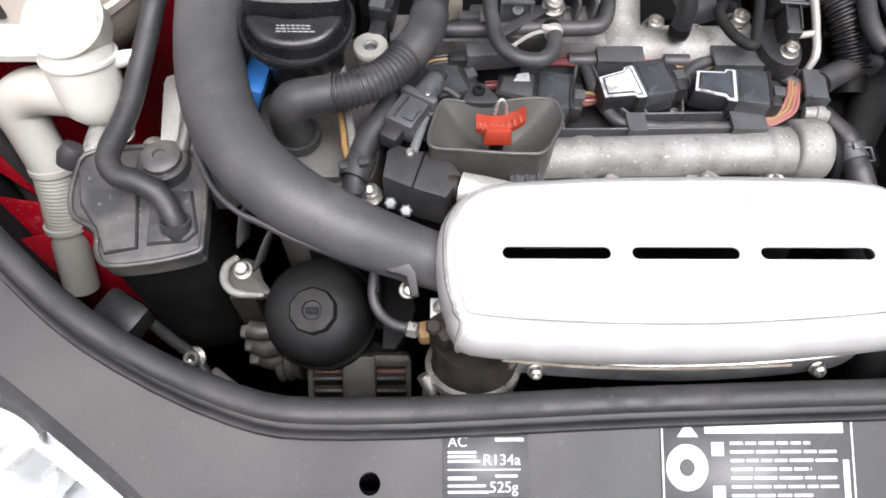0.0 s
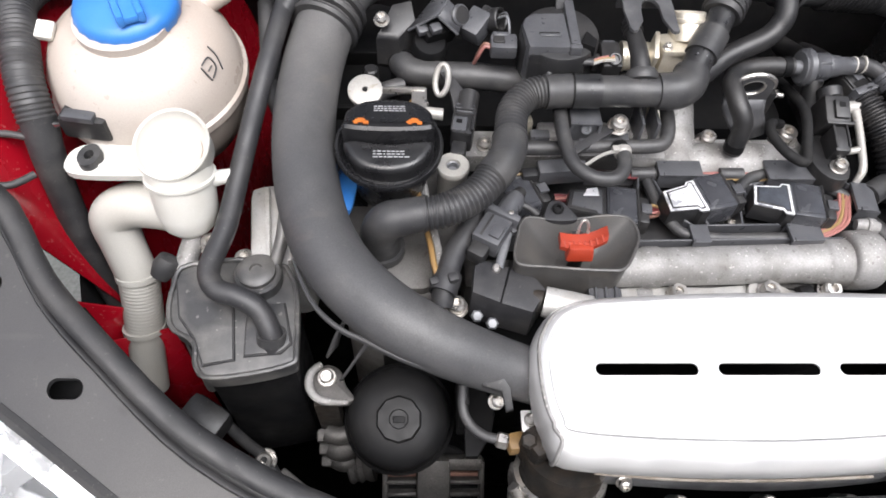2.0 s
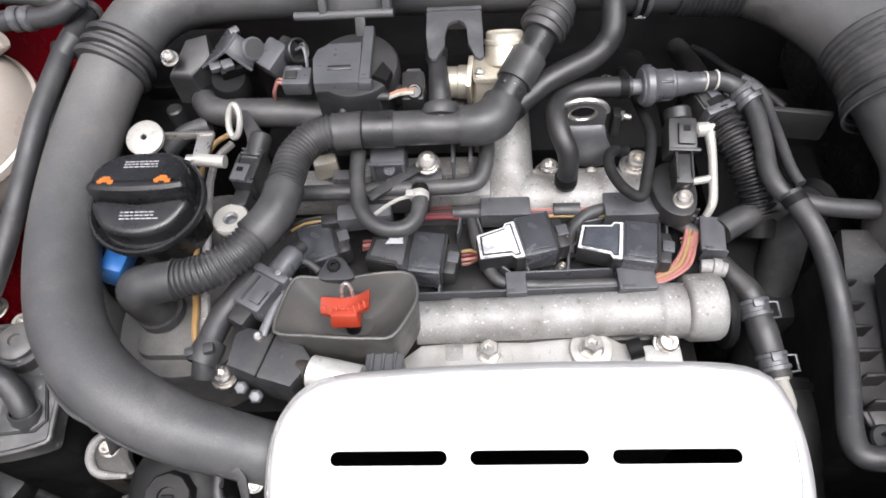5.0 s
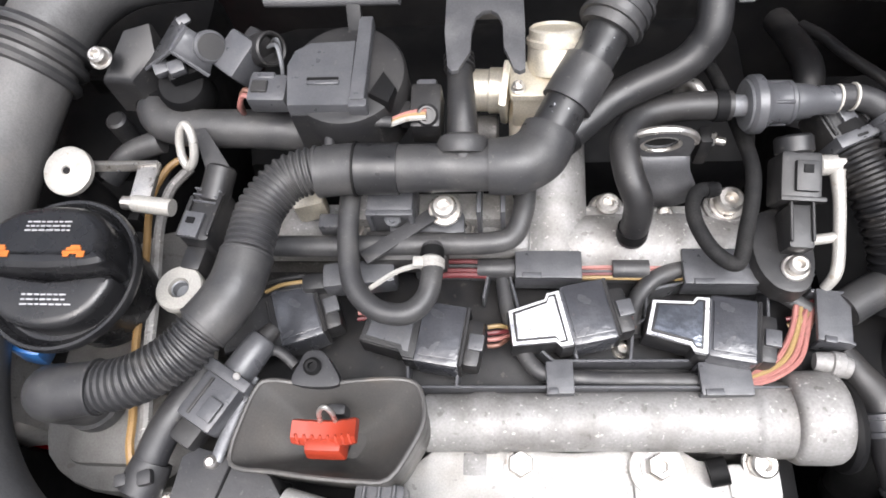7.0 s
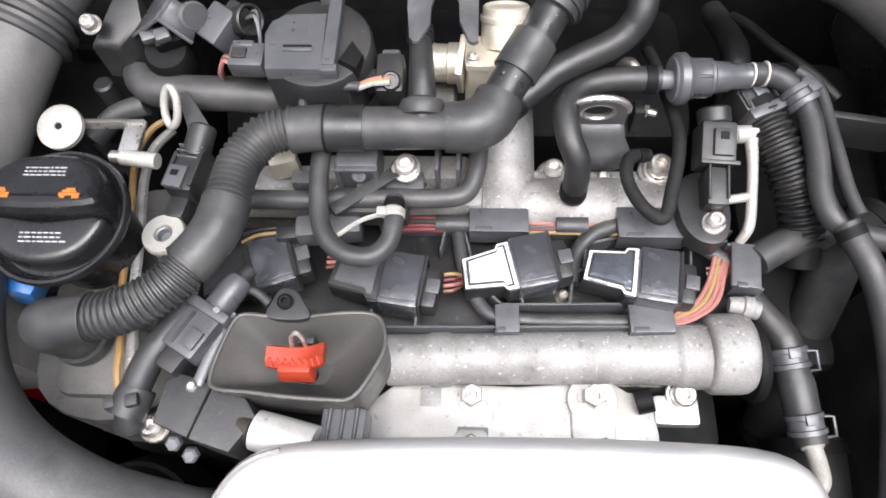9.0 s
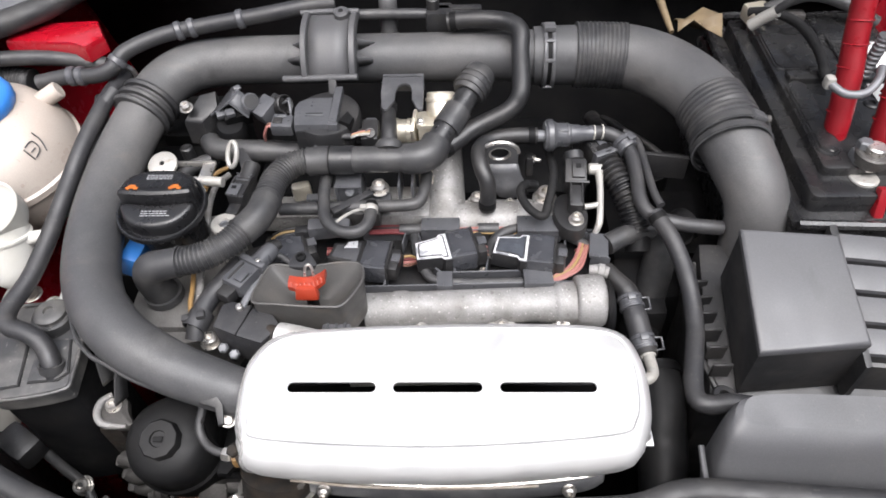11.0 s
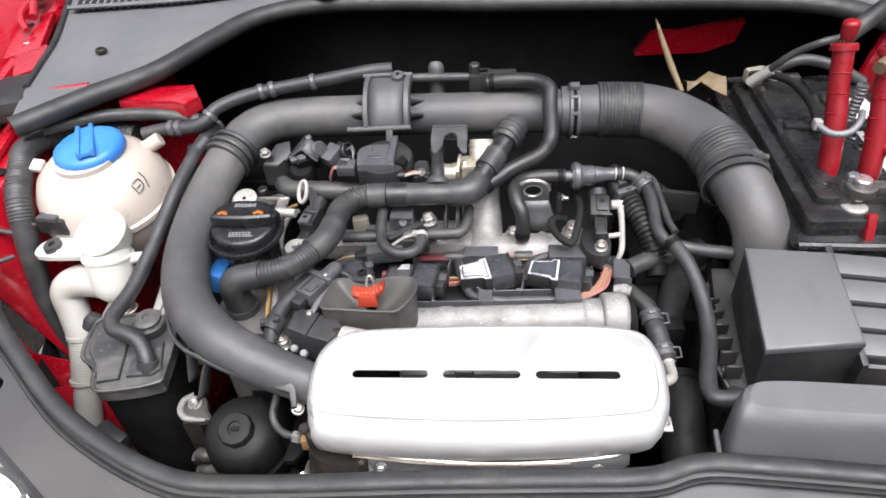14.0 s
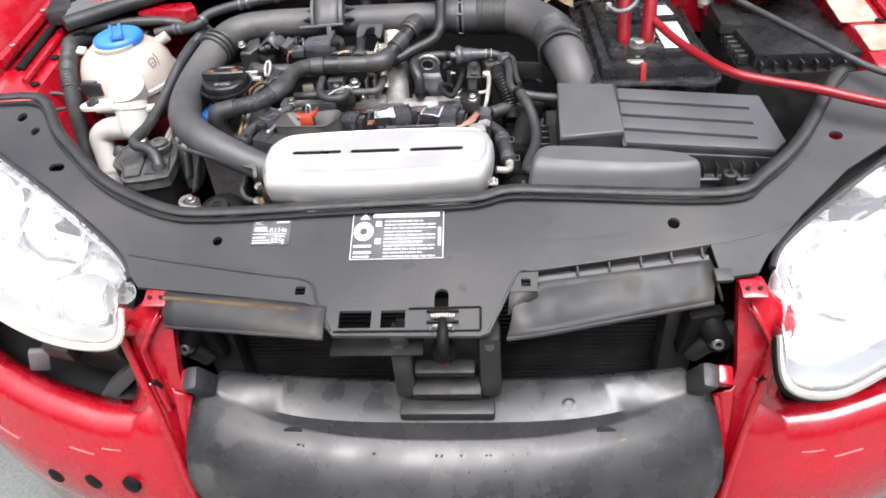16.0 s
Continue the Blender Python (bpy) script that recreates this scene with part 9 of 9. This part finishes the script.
    for name, mat, bm in (("plug_nose", CLIP, tube([(0, 0.034, 0.001), (0, 0.028, 0.001), (0, 0.006, 0.0)], [0.0070, 0.0088, 0.0095], 18)),
                          ("plug_tip", BLACK, tube([(0.001, 0.042, 0), (0, 0.034, 0.001)], [0.0045, 0.0060], 14)),
                          ("plug_flange", CLIP, box((0, 0.007, 0.001), (0.030, 0.007, 0.021), 0.0025)),
                          ("plug_body", CLIP, box((-0.001, -0.009, -0.001), (0.0235, 0.028, 0.019), 0.003)),
                          ("plug_rib", BLACK, box((-0.006, -0.009, 0.0085), (0.002, 0.022, 0.002), 0.0006)),
                          ("plug_latch", CLIP, box((0.004, -0.012, 0.0095), (0.009, 0.012, 0.003), 0.001)),
                          ("plug_tail", BLACK, box((-0.003, -0.028, -0.004), (0.015, 0.014, 0.014), 0.003)),
                          ("plug_screw", STEEL, disc((0.006, 0.009, 0.0115), (0.006, 0.009, 0.0130), 0.0022))):
        bmesh.ops.transform(bm, matrix=m, verts=bm.verts)
        part(name, bm, mat, k)
    part("lever", tube([(-0.0255, 0.5640, 0.845), (-0.0300, 0.5565, 0.843), (-0.0360, 0.540, 0.842), (-0.0420, 0.5200, 0.840)], [0.0018, 0.0026, 0.0036, 0.0036], 12, flat=0.6), PEWTER, k, "bare grey metal lever")
    part("lever_end", box((-0.0245, 0.5535, 0.844), (0.013, 0.005, 0.006), 0.0015, (0, 0, 20)), CLIP, k)
    b = thing("valve_housing", (-0.03, 0.505, 0.80), "dark grey valve housing with a bright metal outlet", "valve")
    part("body", prism([(-0.0636, 0.4980), (-0.0610, 0.5215), (-0.0540, 0.5275), (-0.0340, 0.5225), (-0.0126, 0.5140), (-0.0050, 0.5030), (-0.0180, 0.4830), (-0.0400, 0.4890)], 0.800, 0.8385, 0.0025, lean=lambda x, y: -0.10 * (x + 0.035)), DUSTY, b)
    part("split", box((-0.0375, 0.5060, 0.8385), (0.0016, 0.034, 0.002), 0.0005, (0, 0, -16), seg=1), DARK, b)
    part("rib", box((-0.0600, 0.5095, 0.838), (0.003, 0.024, 0.005), 0.001, (0, 0, -6), seg=1), DUSTY, b)
    part("stud", disc((-0.0440, 0.5195, 0.838), (-0.0440, 0.5190, 0.8440), 0.0034), STEEL, b)
    for x, y in ((-0.0585, 0.4960), (-0.0470, 0.4895)):
        part("foot_bolt", disc((x, y - 0.004, 0.814), (x, y - 0.007, 0.820), 0.0050, seg=6), PEWTER, b)
    part("nut", disc((-0.0190, 0.5010, 0.8270), (-0.0060, 0.4975, 0.8270), 0.0100, 0.003, seg=16), RUST, b, "rusty brown nut")
    part("outlet", tube([(-0.0070, 0.4980, 0.8270), (0.0100, 0.4935, 0.8270), (0.0285, 0.4890, 0.8265)], [0.0118, 0.0125, 0.0125], 22, 3), ALLOY, b, "bright metal outlet pipe")
    part("joint_block", box((0.0430, 0.5010, 0.812), (0.027, 0.026, 0.024), 0.003, (0, 0, -4)), CLIP, b)
    for q in (-0.008, 0.0, 0.008):
        part("joint_rib", box((0.0430 + q, 0.5010, 0.8245), (0.0022, 0.024, 0.003), 0.0006, (0, 0, -4), seg=1), CLIP, b)
    hose("sensor_wire", [(-0.030, 0.576, 0.84), (-0.018, 0.580, 0.842), (-0.006, 0.572, 0.84)], 0.003, "thin black sensor wire", category="wiring")
    hose("small_hose", [(-0.0560, 0.575, 0.838), (-0.0660, 0.5535, 0.838), (-0.0760, 0.5350, 0.836), (-0.0825, 0.5150, 0.832), (-0.086, 0.498, 0.820)], 0.0092, "short grey hose with a plastic clip", DUSTY, seg=18)
    cl = thing("spring_clip", (-0.083, 0.510, 0.81), "grey clip on a short hose", "clip", group="pipe clips")
    part("band", lathe([(0.0092, -0.009), (0.0110, -0.009), (0.0114, -0.003), (0.0114, 0.005), (0.0108, 0.009), (0.0092, 0.009)], (-0.0832, 0.5115, 0.831), (0.3, 0.95, 0.15), 22), DUSTY, cl)
    part("tab", box((-0.0775, 0.5100, 0.8420), (0.008, 0.008, 0.006), 0.002, (0, 0, 15)), DUSTY, cl)
    part("tab", box((-0.0920, 0.5085, 0.8380), (0.007, 0.007, 0.007), 0.002, (0, 0, 15)), DUSTY, cl)
    bolt("pump_bolt", (-0.074, 0.500, 0.812), (0, 0, 1), 0.007)
    # flat bracket and hard line at the shield's end
    fb = thing("flat_bracket", (-0.045, 0.42, 0.80), "flat black bracket by the heat shield", "bracket")
    part("plate", prism([(-0.0645, 0.4385), (-0.046, 0.432), (-0.039, 0.424), (-0.0367, 0.4113), (-0.042, 0.4100), (-0.0452, 0.4217), (-0.0586, 0.425)], 0.834, 0.8365, 0.0008, lean=lambda x, y: 0.7 * (y - 0.426)), BLACK, fb)
    bolt("bracket_bolt", (-0.0455, 0.429, 0.797), (0.3, -0.4, 0.9), 0.005, parent=fb)
    pb = thing("pump_bracket", (-0.053, 0.435, 0.72), "dark grey pump bracket plate beside the oil filter", "bracket")
    part("plate", prism([(-0.066, 0.474), (-0.052, 0.474), (-0.040, 0.440), (-0.044, 0.422), (-0.056, 0.404), (-0.066, 0.404)], 0.735, 0.742, 0.002), DARK, pb)
    part("upright", box((-0.0690, 0.445, 0.765), (0.007, 0.040, 0.07), 0.002), DARK, pb)
    hl = thing("hard_line", (-0.066, 0.42, 0.74), "dark hard line with a zinc nut and a brown union", "pipe")
    part("run", tube([(-0.069, 0.447, 0.802), (-0.0705, 0.425, 0.796), (-0.065, 0.413, 0.791), (-0.055, 0.405, 0.790), (-0.044, 0.402, 0.790)], 0.0038, 12), RUBBER, hl)
    part("nut", disc((-0.046, 0.4022, 0.790), (-0.037, 0.400, 0.790), 0.0062, seg=6), STEEL, hl)
    part("union", box((-0.030, 0.4005, 0.786), (0.016, 0.014, 0.016), 0.004, (0, 0, 10)), GASKET, hl, "amber-brown union block")
    rf = thing("exhaust_flange", (-0.020, 0.393, 0.76), "rusty brown exhaust flange below the heat shield", "flange")
    part("flange", box((-0.0195, 0.3925, 0.796), (0.016, 0.022, 0.046), 0.005, (0, 0, 30)), RUST, rf)
    part("bolt_head", disc((-0.026, 0.392, 0.816), (-0.027, 0.391, 0.822), 0.006, seg=6), RUST, rf)
    v = thing("exhaust_clamp", (0.0, 0.366, 0.70), "steel band clamp on the exhaust neck", "clamp")
    part("neck", tube([(0.005, 0.392, 0.79), (0.002, 0.380, 0.765), (0.0, 0.366, 0.735), (0.0, 0.355, 0.69)], [0.032, 0.030, 0.029, 0.030], 26), RUST, v)
    part("band", lathe([(0.030, -0.005), (0.034, -0.004), (0.035, 0), (0.034, 0.004), (0.030, 0.005)], (0.0, 0.368, 0.74), (0, 0.35, 0.9), 30), STEEL, v)
    part("band", lathe([(0.030, -0.003), (0.036, -0.002), (0.036, 0.002), (0.030, 0.003)], (0.0, 0.359, 0.718), (0, 0.3, 0.9), 30), STEEL, v)
    part("band", lathe([(0.031, -0.004), (0.0348, -0.003), (0.0352, 0), (0.0348, 0.003), (0.031, 0.004)], (0.0025, 0.382, 0.769), (0, 0.4, 0.9), 30), STEEL, v)
    part("clamp_screw", tube([(-0.034, 0.372, 0.775), (-0.022, 0.356, 0.762), (-0.012, 0.350, 0.756)], 0.005, 10), STEEL, v)
    part("clamp_nut", disc((0.022, 0.352, 0.760), (0.030, 0.350, 0.762), 0.007, seg=6), STEEL, v)
    for q, w in ((-0.036, 40), (-0.006, 10), (0.030, -30)):
        part("band_bolt", box((q, 0.330 + abs(q) * 0.5, 0.738), (0.018, 0.009, 0.009), 0.003, (20, 25, w)), STEEL, v)
    part("strap_bolt", tube([(-0.0285, 0.395, 0.742), (-0.0275, 0.3885, 0.720), (-0.0165, 0.3765, 0.700)], 0.0055, 10, flat=0.5), STEEL, v)
    for x in (0.10, 0.17, 0.235):
        single("hidden_stud", disc((x, 0.372, 0.72), (x, 0.365, 0.745), 0.007), STEEL, "small steel stud under the heat shield", "stud", group="studs")
    # wiring conduit round the coolant tank
    w = thing("wing_conduit", (-0.43, 0.62, 0.70), "black corrugated wiring conduit with a taped end beside the inner wing", "wiring")
    part("corrugation", tube([(-0.33, 0.80, 0.895), (-0.385, 0.802, 0.902), (-0.425, 0.775, 0.913), (-0.438, 0.731, 0.919), (-0.430, 0.698, 0.914), (-0.4205, 0.660, 0.899), (-0.4135, 0.637, 0.875)], 0.0142, 18, ribs=(0.0009, 0.0042)), RUBBER, w)
    part("tape", tube([(-0.4135, 0.640, 0.878), (-0.4125, 0.624, 0.848), (-0.412, 0.613, 0.815), (-0.408, 0.595, 0.765), (-0.395, 0.57, 0.68)], [0.0145, 0.0135, 0.0125, 0.0125, 0.0125], 18), RUBBER, w)
    part("white_tie", box((-0.408, 0.698, 0.916), (0.014, 0.016, 0.007), 0.002, (20, 10, 0)), WHITE, w, "white plastic tie")
    pl = thing("tank_plug", (-0.377, 0.635, 0.85), "black level sensor plug on the coolant tank", "plug", group="plugs")
    part("body", box((-0.374, 0.640, 0.872), (0.040, 0.022, 0.022), 0.004, (0, 0, -8)), BLACK, pl)
    part("latch", box((-0.376, 0.634, 0.884), (0.026, 0.010, 0.006), 0.0015, (0, 0, -8)), CLIP, pl)
    wires("tank_wires", [[(-0.394, 0.637, 0.872), (-0.412, 0.630, 0.872 + 0.003 * i), (-0.43, 0.632, 0.868)] for i in range(3)], 0.0016, (RUBBER, REDPVC), "black and red wires to the tank plug")
    hose("ring_cable", [(-0.418, 0.625, 0.868), (-0.445, 0.625, 0.872), (-0.458, 0.605, 0.872), (-0.448, 0.583, 0.868), (-0.425, 0.580, 0.862), (-0.41, 0.595, 0.858)], 0.003, "thin cable hanging in a ring", category="cable")
    single("wing_plug", box((-0.405, 0.50, 0.80), (0.035, 0.04, 0.05), 0.01, (0, 0, 25)), BLACK, "black plug by the slam panel", "plug", group="plugs")
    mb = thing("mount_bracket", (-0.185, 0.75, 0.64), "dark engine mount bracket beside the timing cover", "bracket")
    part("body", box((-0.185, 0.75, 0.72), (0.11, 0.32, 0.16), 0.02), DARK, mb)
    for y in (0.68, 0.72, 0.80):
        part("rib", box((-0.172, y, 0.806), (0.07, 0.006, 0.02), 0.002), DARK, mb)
    part("hose", tube([(-0.155, 0.70, 0.83), (-0.140, 0.715, 0.838), (-0.118, 0.722, 0.842)], 0.008, 14), RUBBER, mb)
    part("stub", disc((-0.150, 0.735, 0.80), (-0.150, 0.735, 0.85), 0.007), BLACK, mb)
    br = thing("body_brace", (-0.25, 0.82, 0.92), "red painted brace under the scuttle", "brace")
    part("arm", prism([(-0.34, 0.805), (-0.265, 0.80), (-0.245, 0.79), (-0.232, 0.812), (-0.25, 0.845), (-0.34, 0.84)], 0.925, 0.945, 0.005), RED, br)
    hose("bonnet_cable", [(-0.42, 0.75, 0.935), (-0.36, 0.79, 0.93), (-0.29, 0.80, 0.925), (-0.235, 0.80, 0.915)], 0.0085, "black rubber cable below the scuttle", category="cable")


# ---- right of the engine: pipes, jump leads
def right_side():
    banded_hose("long_hose", [(0.352, 0.632, 0.842), (0.366, 0.600, 0.834), (0.377, 0.565, 0.815), (0.377, 0.525, 0.803), (0.369, 0.490, 0.802), (0.362, 0.462, 0.802), (0.362, 0.446, 0.803), (0.372, 0.4405, 0.804), (0.390, 0.4420, 0.804), (0.42, 0.44, 0.80)], 0.0085, "long grey-black hose down to the air scoop", 16, DUSTY)
    banded_hose("fat_hose", [(0.40, 0.66, 0.80), (0.375, 0.64, 0.795), (0.362, 0.61, 0.775), (0.350, 0.575, 0.74), (0.345, 0.53, 0.68)], 0.017, "fat cloth-taped black hose", 18, CLOTH)
    banded_hose("turbo_hose", [(0.352, 0.520, 0.735), (0.353, 0.485, 0.728), (0.350, 0.445, 0.715), (0.347, 0.405, 0.700), (0.345, 0.370, 0.670)], 0.0235, "wide black turbo hose beside the heat shield", 22, GLOSSY2)
    c = thing("lambda_plug", (0.327, 0.54, 0.77), "grey plugs with wire clips on a cable beside the heat shield", "plug", group="plugs")
    part("cable", tube([(0.3060, 0.5990, 0.798), (0.3133, 0.5860, 0.796), (0.3220, 0.5740, 0.793), (0.3250, 0.5650, 0.790)], [0.0065, 0.0085, 0.0105, 0.0110], 16), BLACK, c)
    part("body", tube([(0.3262, 0.5560, 0.7880), (0.3290, 0.5440, 0.7845), (0.3315, 0.5300, 0.7805), (0.3335, 0.5180, 0.7780)], [0.0100, 0.0118, 0.0112, 0.0100], 20), DUSTY, c)
    for p, r in (((0.3255, 0.5600, 0.7890), 0.0125), ((0.3330, 0.5200, 0.7785), 0.0122)):
        o, d = Vector(p), Vector((0.18, -0.95, -0.26)).normalized()
        collar = part("collar", lathe([(r - 0.003, -0.0075), (r, -0.0065), (r, -0.0035), (r - 0.0012, -0.003), (r - 0.0012, 0.003), (r, 0.0035), (r, 0.0065), (r - 0.003, 0.0075)], o, d, 24), CLIP, c)
        part("latch", box(o + Vector((-0.001, 0.0, r - 0.0005)), (0.008, 0.007, 0.003), 0.001, (15, 0, 10)), CLIP, collar)
        hook = [o + Vector((r - 0.001, 0.0050, 0.002)), o + Vector((r + 0.0055, 0.0050, 0.002)), o + Vector((r + 0.0060, -0.0070, 0.0)), o + Vector((r - 0.001, -0.0080, 0.0))]
        part("wire_clip", tube(hook, 0.0011, 8, 2, smooth=False), CLIP, collar)
    part("sleeve", tube([(0.3340, 0.5150, 0.7775), (0.3352, 0.5065, 0.7770)], [0.0105, 0.0100], 18, 2), BLACK, c)
    part("elbow", tube([(0.3352, 0.508, 0.777), (0.3360, 0.494, 0.779), (0.3345, 0.484, 0.781), (0.327, 0.4775, 0.783), (0.314, 0.475, 0.786)], 0.0056, 16), CREAM, c, "pale metal elbow")
    part("elbow_rim", disc((0.3351, 0.5075, 0.7772), (0.3355, 0.5045, 0.7774), 0.0074, seg=20), CREAM, c)
    single("bracket_stub", box((0.372, 0.70, 0.845), (0.05, 0.006, 0.03), 0.002, (0, 0, -10)), BLACK, "black steel bracket behind the purge line", "bracket")
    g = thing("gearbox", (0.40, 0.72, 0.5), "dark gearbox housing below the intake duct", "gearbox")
    # gearbox coloured near-black to carry the shade under the duct
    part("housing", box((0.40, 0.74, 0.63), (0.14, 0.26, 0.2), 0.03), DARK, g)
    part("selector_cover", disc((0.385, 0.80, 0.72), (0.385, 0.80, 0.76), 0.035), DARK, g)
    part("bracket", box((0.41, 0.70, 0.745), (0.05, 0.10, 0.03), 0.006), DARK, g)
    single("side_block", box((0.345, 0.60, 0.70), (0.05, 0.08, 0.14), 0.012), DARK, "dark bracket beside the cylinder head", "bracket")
    # jump leads on the battery
    for top, low, mat in (((0.5290, 0.744, 1.0140), (0.5300, 0.686, 0.8720), REDPVC), ((0.5675, 0.722, 1.018), (0.5645, 0.668, 0.8760), REDPVC)):
        j = thing("jump_lead_clamp", low, "red vinyl jump lead clamp gripping a battery pole", "clamp", group="jump lead clamps")
        T, B = Vector(top), Vector(low)
        d = (B - T)
        grip = part("handle", tube([T, T + d * 0.25, T + d * 0.5 + Vector((0.001, -0.002, 0)), T + d * 0.8 + Vector((0, -0.003, 0)), B], [0.0122, 0.0124, 0.0130, 0.0128, 0.0100], 20, flat=0.86), mat, j)
        part("open_end", lathe([(0.0118, 0), (0.0140, 0.002), (0.0140, -0.004), (0.0118, -0.006)], T, d, 24), mat, grip)
        part("socket", disc(T + d.normalized() * 0.001, T - d.normalized() * 0.0005, 0.011, 0.0003), COPPER, grip)
        for s, r in ((0.16, 0.0129), (0.30, 0.0131), (0.44, 0.0135), (0.58, 0.0136), (0.72, 0.0135)):
            part("ridge", lathe([(r - 0.0012, -0.0010), (r, 0), (r - 0.0012, 0.0010)], T + d * s + Vector((0.0005, -0.001, 0)), d, 20, squash=0.9), mat, grip)
        part("jaw", tube([B, B + Vector((0.004, -0.004, -0.012)), B + Vector((0.010, -0.002, -0.02))], [0.008, 0.007, 0.004], 12), STEEL, j)
    lk = thing("jaw_link", (0.52, 0.69, 0.95), "pale zinc jaw link between the clamps", "link")
    part("strap", tube([(0.5000, 0.690, 0.953), (0.512, 0.678, 0.949), (0.528, 0.676, 0.951), (0.541, 0.686, 0.957), (0.548, 0.700, 0.962)], 0.0038, 14), PEWTER, lk)
    part("strap_end", box((0.5005, 0.691, 0.953), (0.009, 0.010, 0.012), 0.003), CREAM, lk)
    for k in range(9):
        a = 0.7 * k
        part("strand", tube([(0.5290 + 0.005 * math.cos(a), 0.7440 + 0.005 * math.sin(a), 1.008), (0.5286 + 0.006 * math.cos(a + 0.5), 0.7440 + 0.006 * math.sin(a + 0.5), 1.020), (0.5280 + 0.004 * math.cos(a), 0.743 + 0.004 * math.sin(a), 1.031)], 0.0019, 6, 3), COPPER, lk, "bare copper strand")
    part("sleeve", tube([(0.5280, 0.743, 1.026), (0.5276, 0.7425, 1.034), (0.5270, 0.742, 1.043), (0.5268, 0.742, 1.046)], [0.0070, 0.0086, 0.0088, 0.0060], 16), REDPVC, lk, "red vinyl lead sleeve")
    single("jaw_spring", tube([(0.548, 0.72, 0.94), (0.548, 0.718, 0.965), (0.548, 0.716, 0.985)], 0.0045, 14, ribs=(0.0018, 0.005)), PEWTER, "zinc spring between the clamp handles", "spring")
    hose("red_jump_lead", [(0.5620, 0.700, 0.940), (0.578, 0.668, 0.928), (0.606, 0.600, 0.918), (0.649, 0.512, 0.915), (0.70, 0.485, 0.91), (0.7515, 0.469, 0.905), (0.835, 0.440, 0.893), (0.93, 0.425, 0.882), (1.03, 0.42, 0.875)], 0.0066, "thick red jump lead lying across the bay", REDPVC, "jump lead", seg=18)
    hose("black_jump_lead", [(0.575, 0.72, 1.01), (0.63, 0.728, 0.985), (0.705, 0.700, 0.95), (0.7776, 0.5956, 0.93), (0.8135, 0.546, 0.92), (0.847, 0.513, 0.91), (0.90, 0.47, 0.905), (0.98, 0.44, 0.90)], 0.0050, "thick black jump lead lying across the bay", RUBBER, "jump lead", seg=18)
    hose("bare_strands", [(0.548, 0.70, 1.012), (0.562, 0.712, 1.014), (0.578, 0.722, 1.009)], 0.007, "bare copper strands at the jump lead's end", TAN, "strands")
    b = thing("black_clamp", (0.545, 0.76, 1.0), "black jump lead clamp handle", "clamp", group="jump lead clamps")
    part("handle", tube([(0.548, 0.790, 1.000), (0.576, 0.800, 1.022), (0.608, 0.800, 1.051)], [0.008, 0.0105, 0.0125], 18), RUBBER, b)
    part("mouth", disc((0.6085, 0.800, 1.0515), (0.6095, 0.800, 1.0525), 0.0095, 0.0003), DARK, b)
    hose("black_cable", [(0.478, 0.805, 0.955), (0.492, 0.795, 0.978), (0.5041, 0.790, 0.9906), (0.522, 0.780, 1.005), (0.540, 0.786, 1.006)], 0.0042, "thin black cable looping over the battery", RUBBER, "cable")
    hose("cable_end", [(0.466, 0.812, 0.940), (0.474, 0.808, 0.950), (0.484, 0.802, 0.962)], 0.0062, "pale zinc cable end on the black cable", CREAM, "cable end")
    hose("terminal_cable", [(0.50, 0.90, 0.905), (0.520, 0.880, 0.915), (0.538, 0.845, 0.918), (0.545, 0.80, 0.912), (0.545, 0.77, 0.90)], 0.0055, "grey battery cable to the rear pole", CLOTH, "cable", seg=16)
    hose("terminal_cable", [(0.52, 0.905, 0.905), (0.56, 0.90, 0.925), (0.60, 0.89, 0.92), (0.64, 0.88, 0.90)], 0.0075, "black battery cable on the pole", RUBBER, "cable")
    single("brass_terminal", box((0.512, 0.905, 0.90), (0.03, 0.026, 0.02), 0.005, (0, 0, 15)), BRASSY, "brass battery terminal clamp", "terminal")
    p = thing("front_terminal", (0.546, 0.64, 0.88), "zinc terminal block on the front battery pole", "terminal")
    part("block", box((0.5390, 0.652, 0.894), (0.018, 0.020, 0.016), 0.005), PEWTER, p)
    part("post", disc((0.5410, 0.630, 0.815), (0.5410, 0.636, 0.876), 0.0115), DUSTY, p)
    part("nut", disc((0.5390, 0.655, 0.902), (0.5390, 0.656, 0.912), 0.0075, seg=6), PEWTER, p)
    part("plate", disc((0.5410, 0.636, 0.876), (0.5410, 0.637, 0.884), 0.0135), CREAM, p)
    single("white_cap", lathe([(0, 0), (0.014, 0), (0.015, 0.008), (0.010, 0.014), (0, 0.015)], (0.714, 0.885, 0.876), seg=22), CREAM, "white plastic cap by the fuse box", "cap")
    single("terminal_cover", box((0.722, 0.868, 0.874), (0.03, 0.02, 0.02), 0.006), REDPVC, "red terminal cover by the fuse box", "cover")
    hose("twig", [(0.388, 1.005, 0.944), (0.392, 0.97, 0.930), (0.398, 0.92, 0.912), (0.406, 0.875, 0.896)], [0.0015, 0.0035, 0.0048, 0.003], "dry brown twig fallen by the scuttle", TAN, "twig")
    rows = [[(0.412 + 0.018 * i, 0.872 + 0.010 * j + 0.01 * math.sin(i), 0.898 + 0.010 * math.sin(i * 1.7 + j * 1.3)) for i in range(4)] for j in range(4)]
    single("dry_leaf", loft(rows), TAN, "curled dry brown leaf behind the duct", "leaf", solid=0.001)


left_side()
right_side()
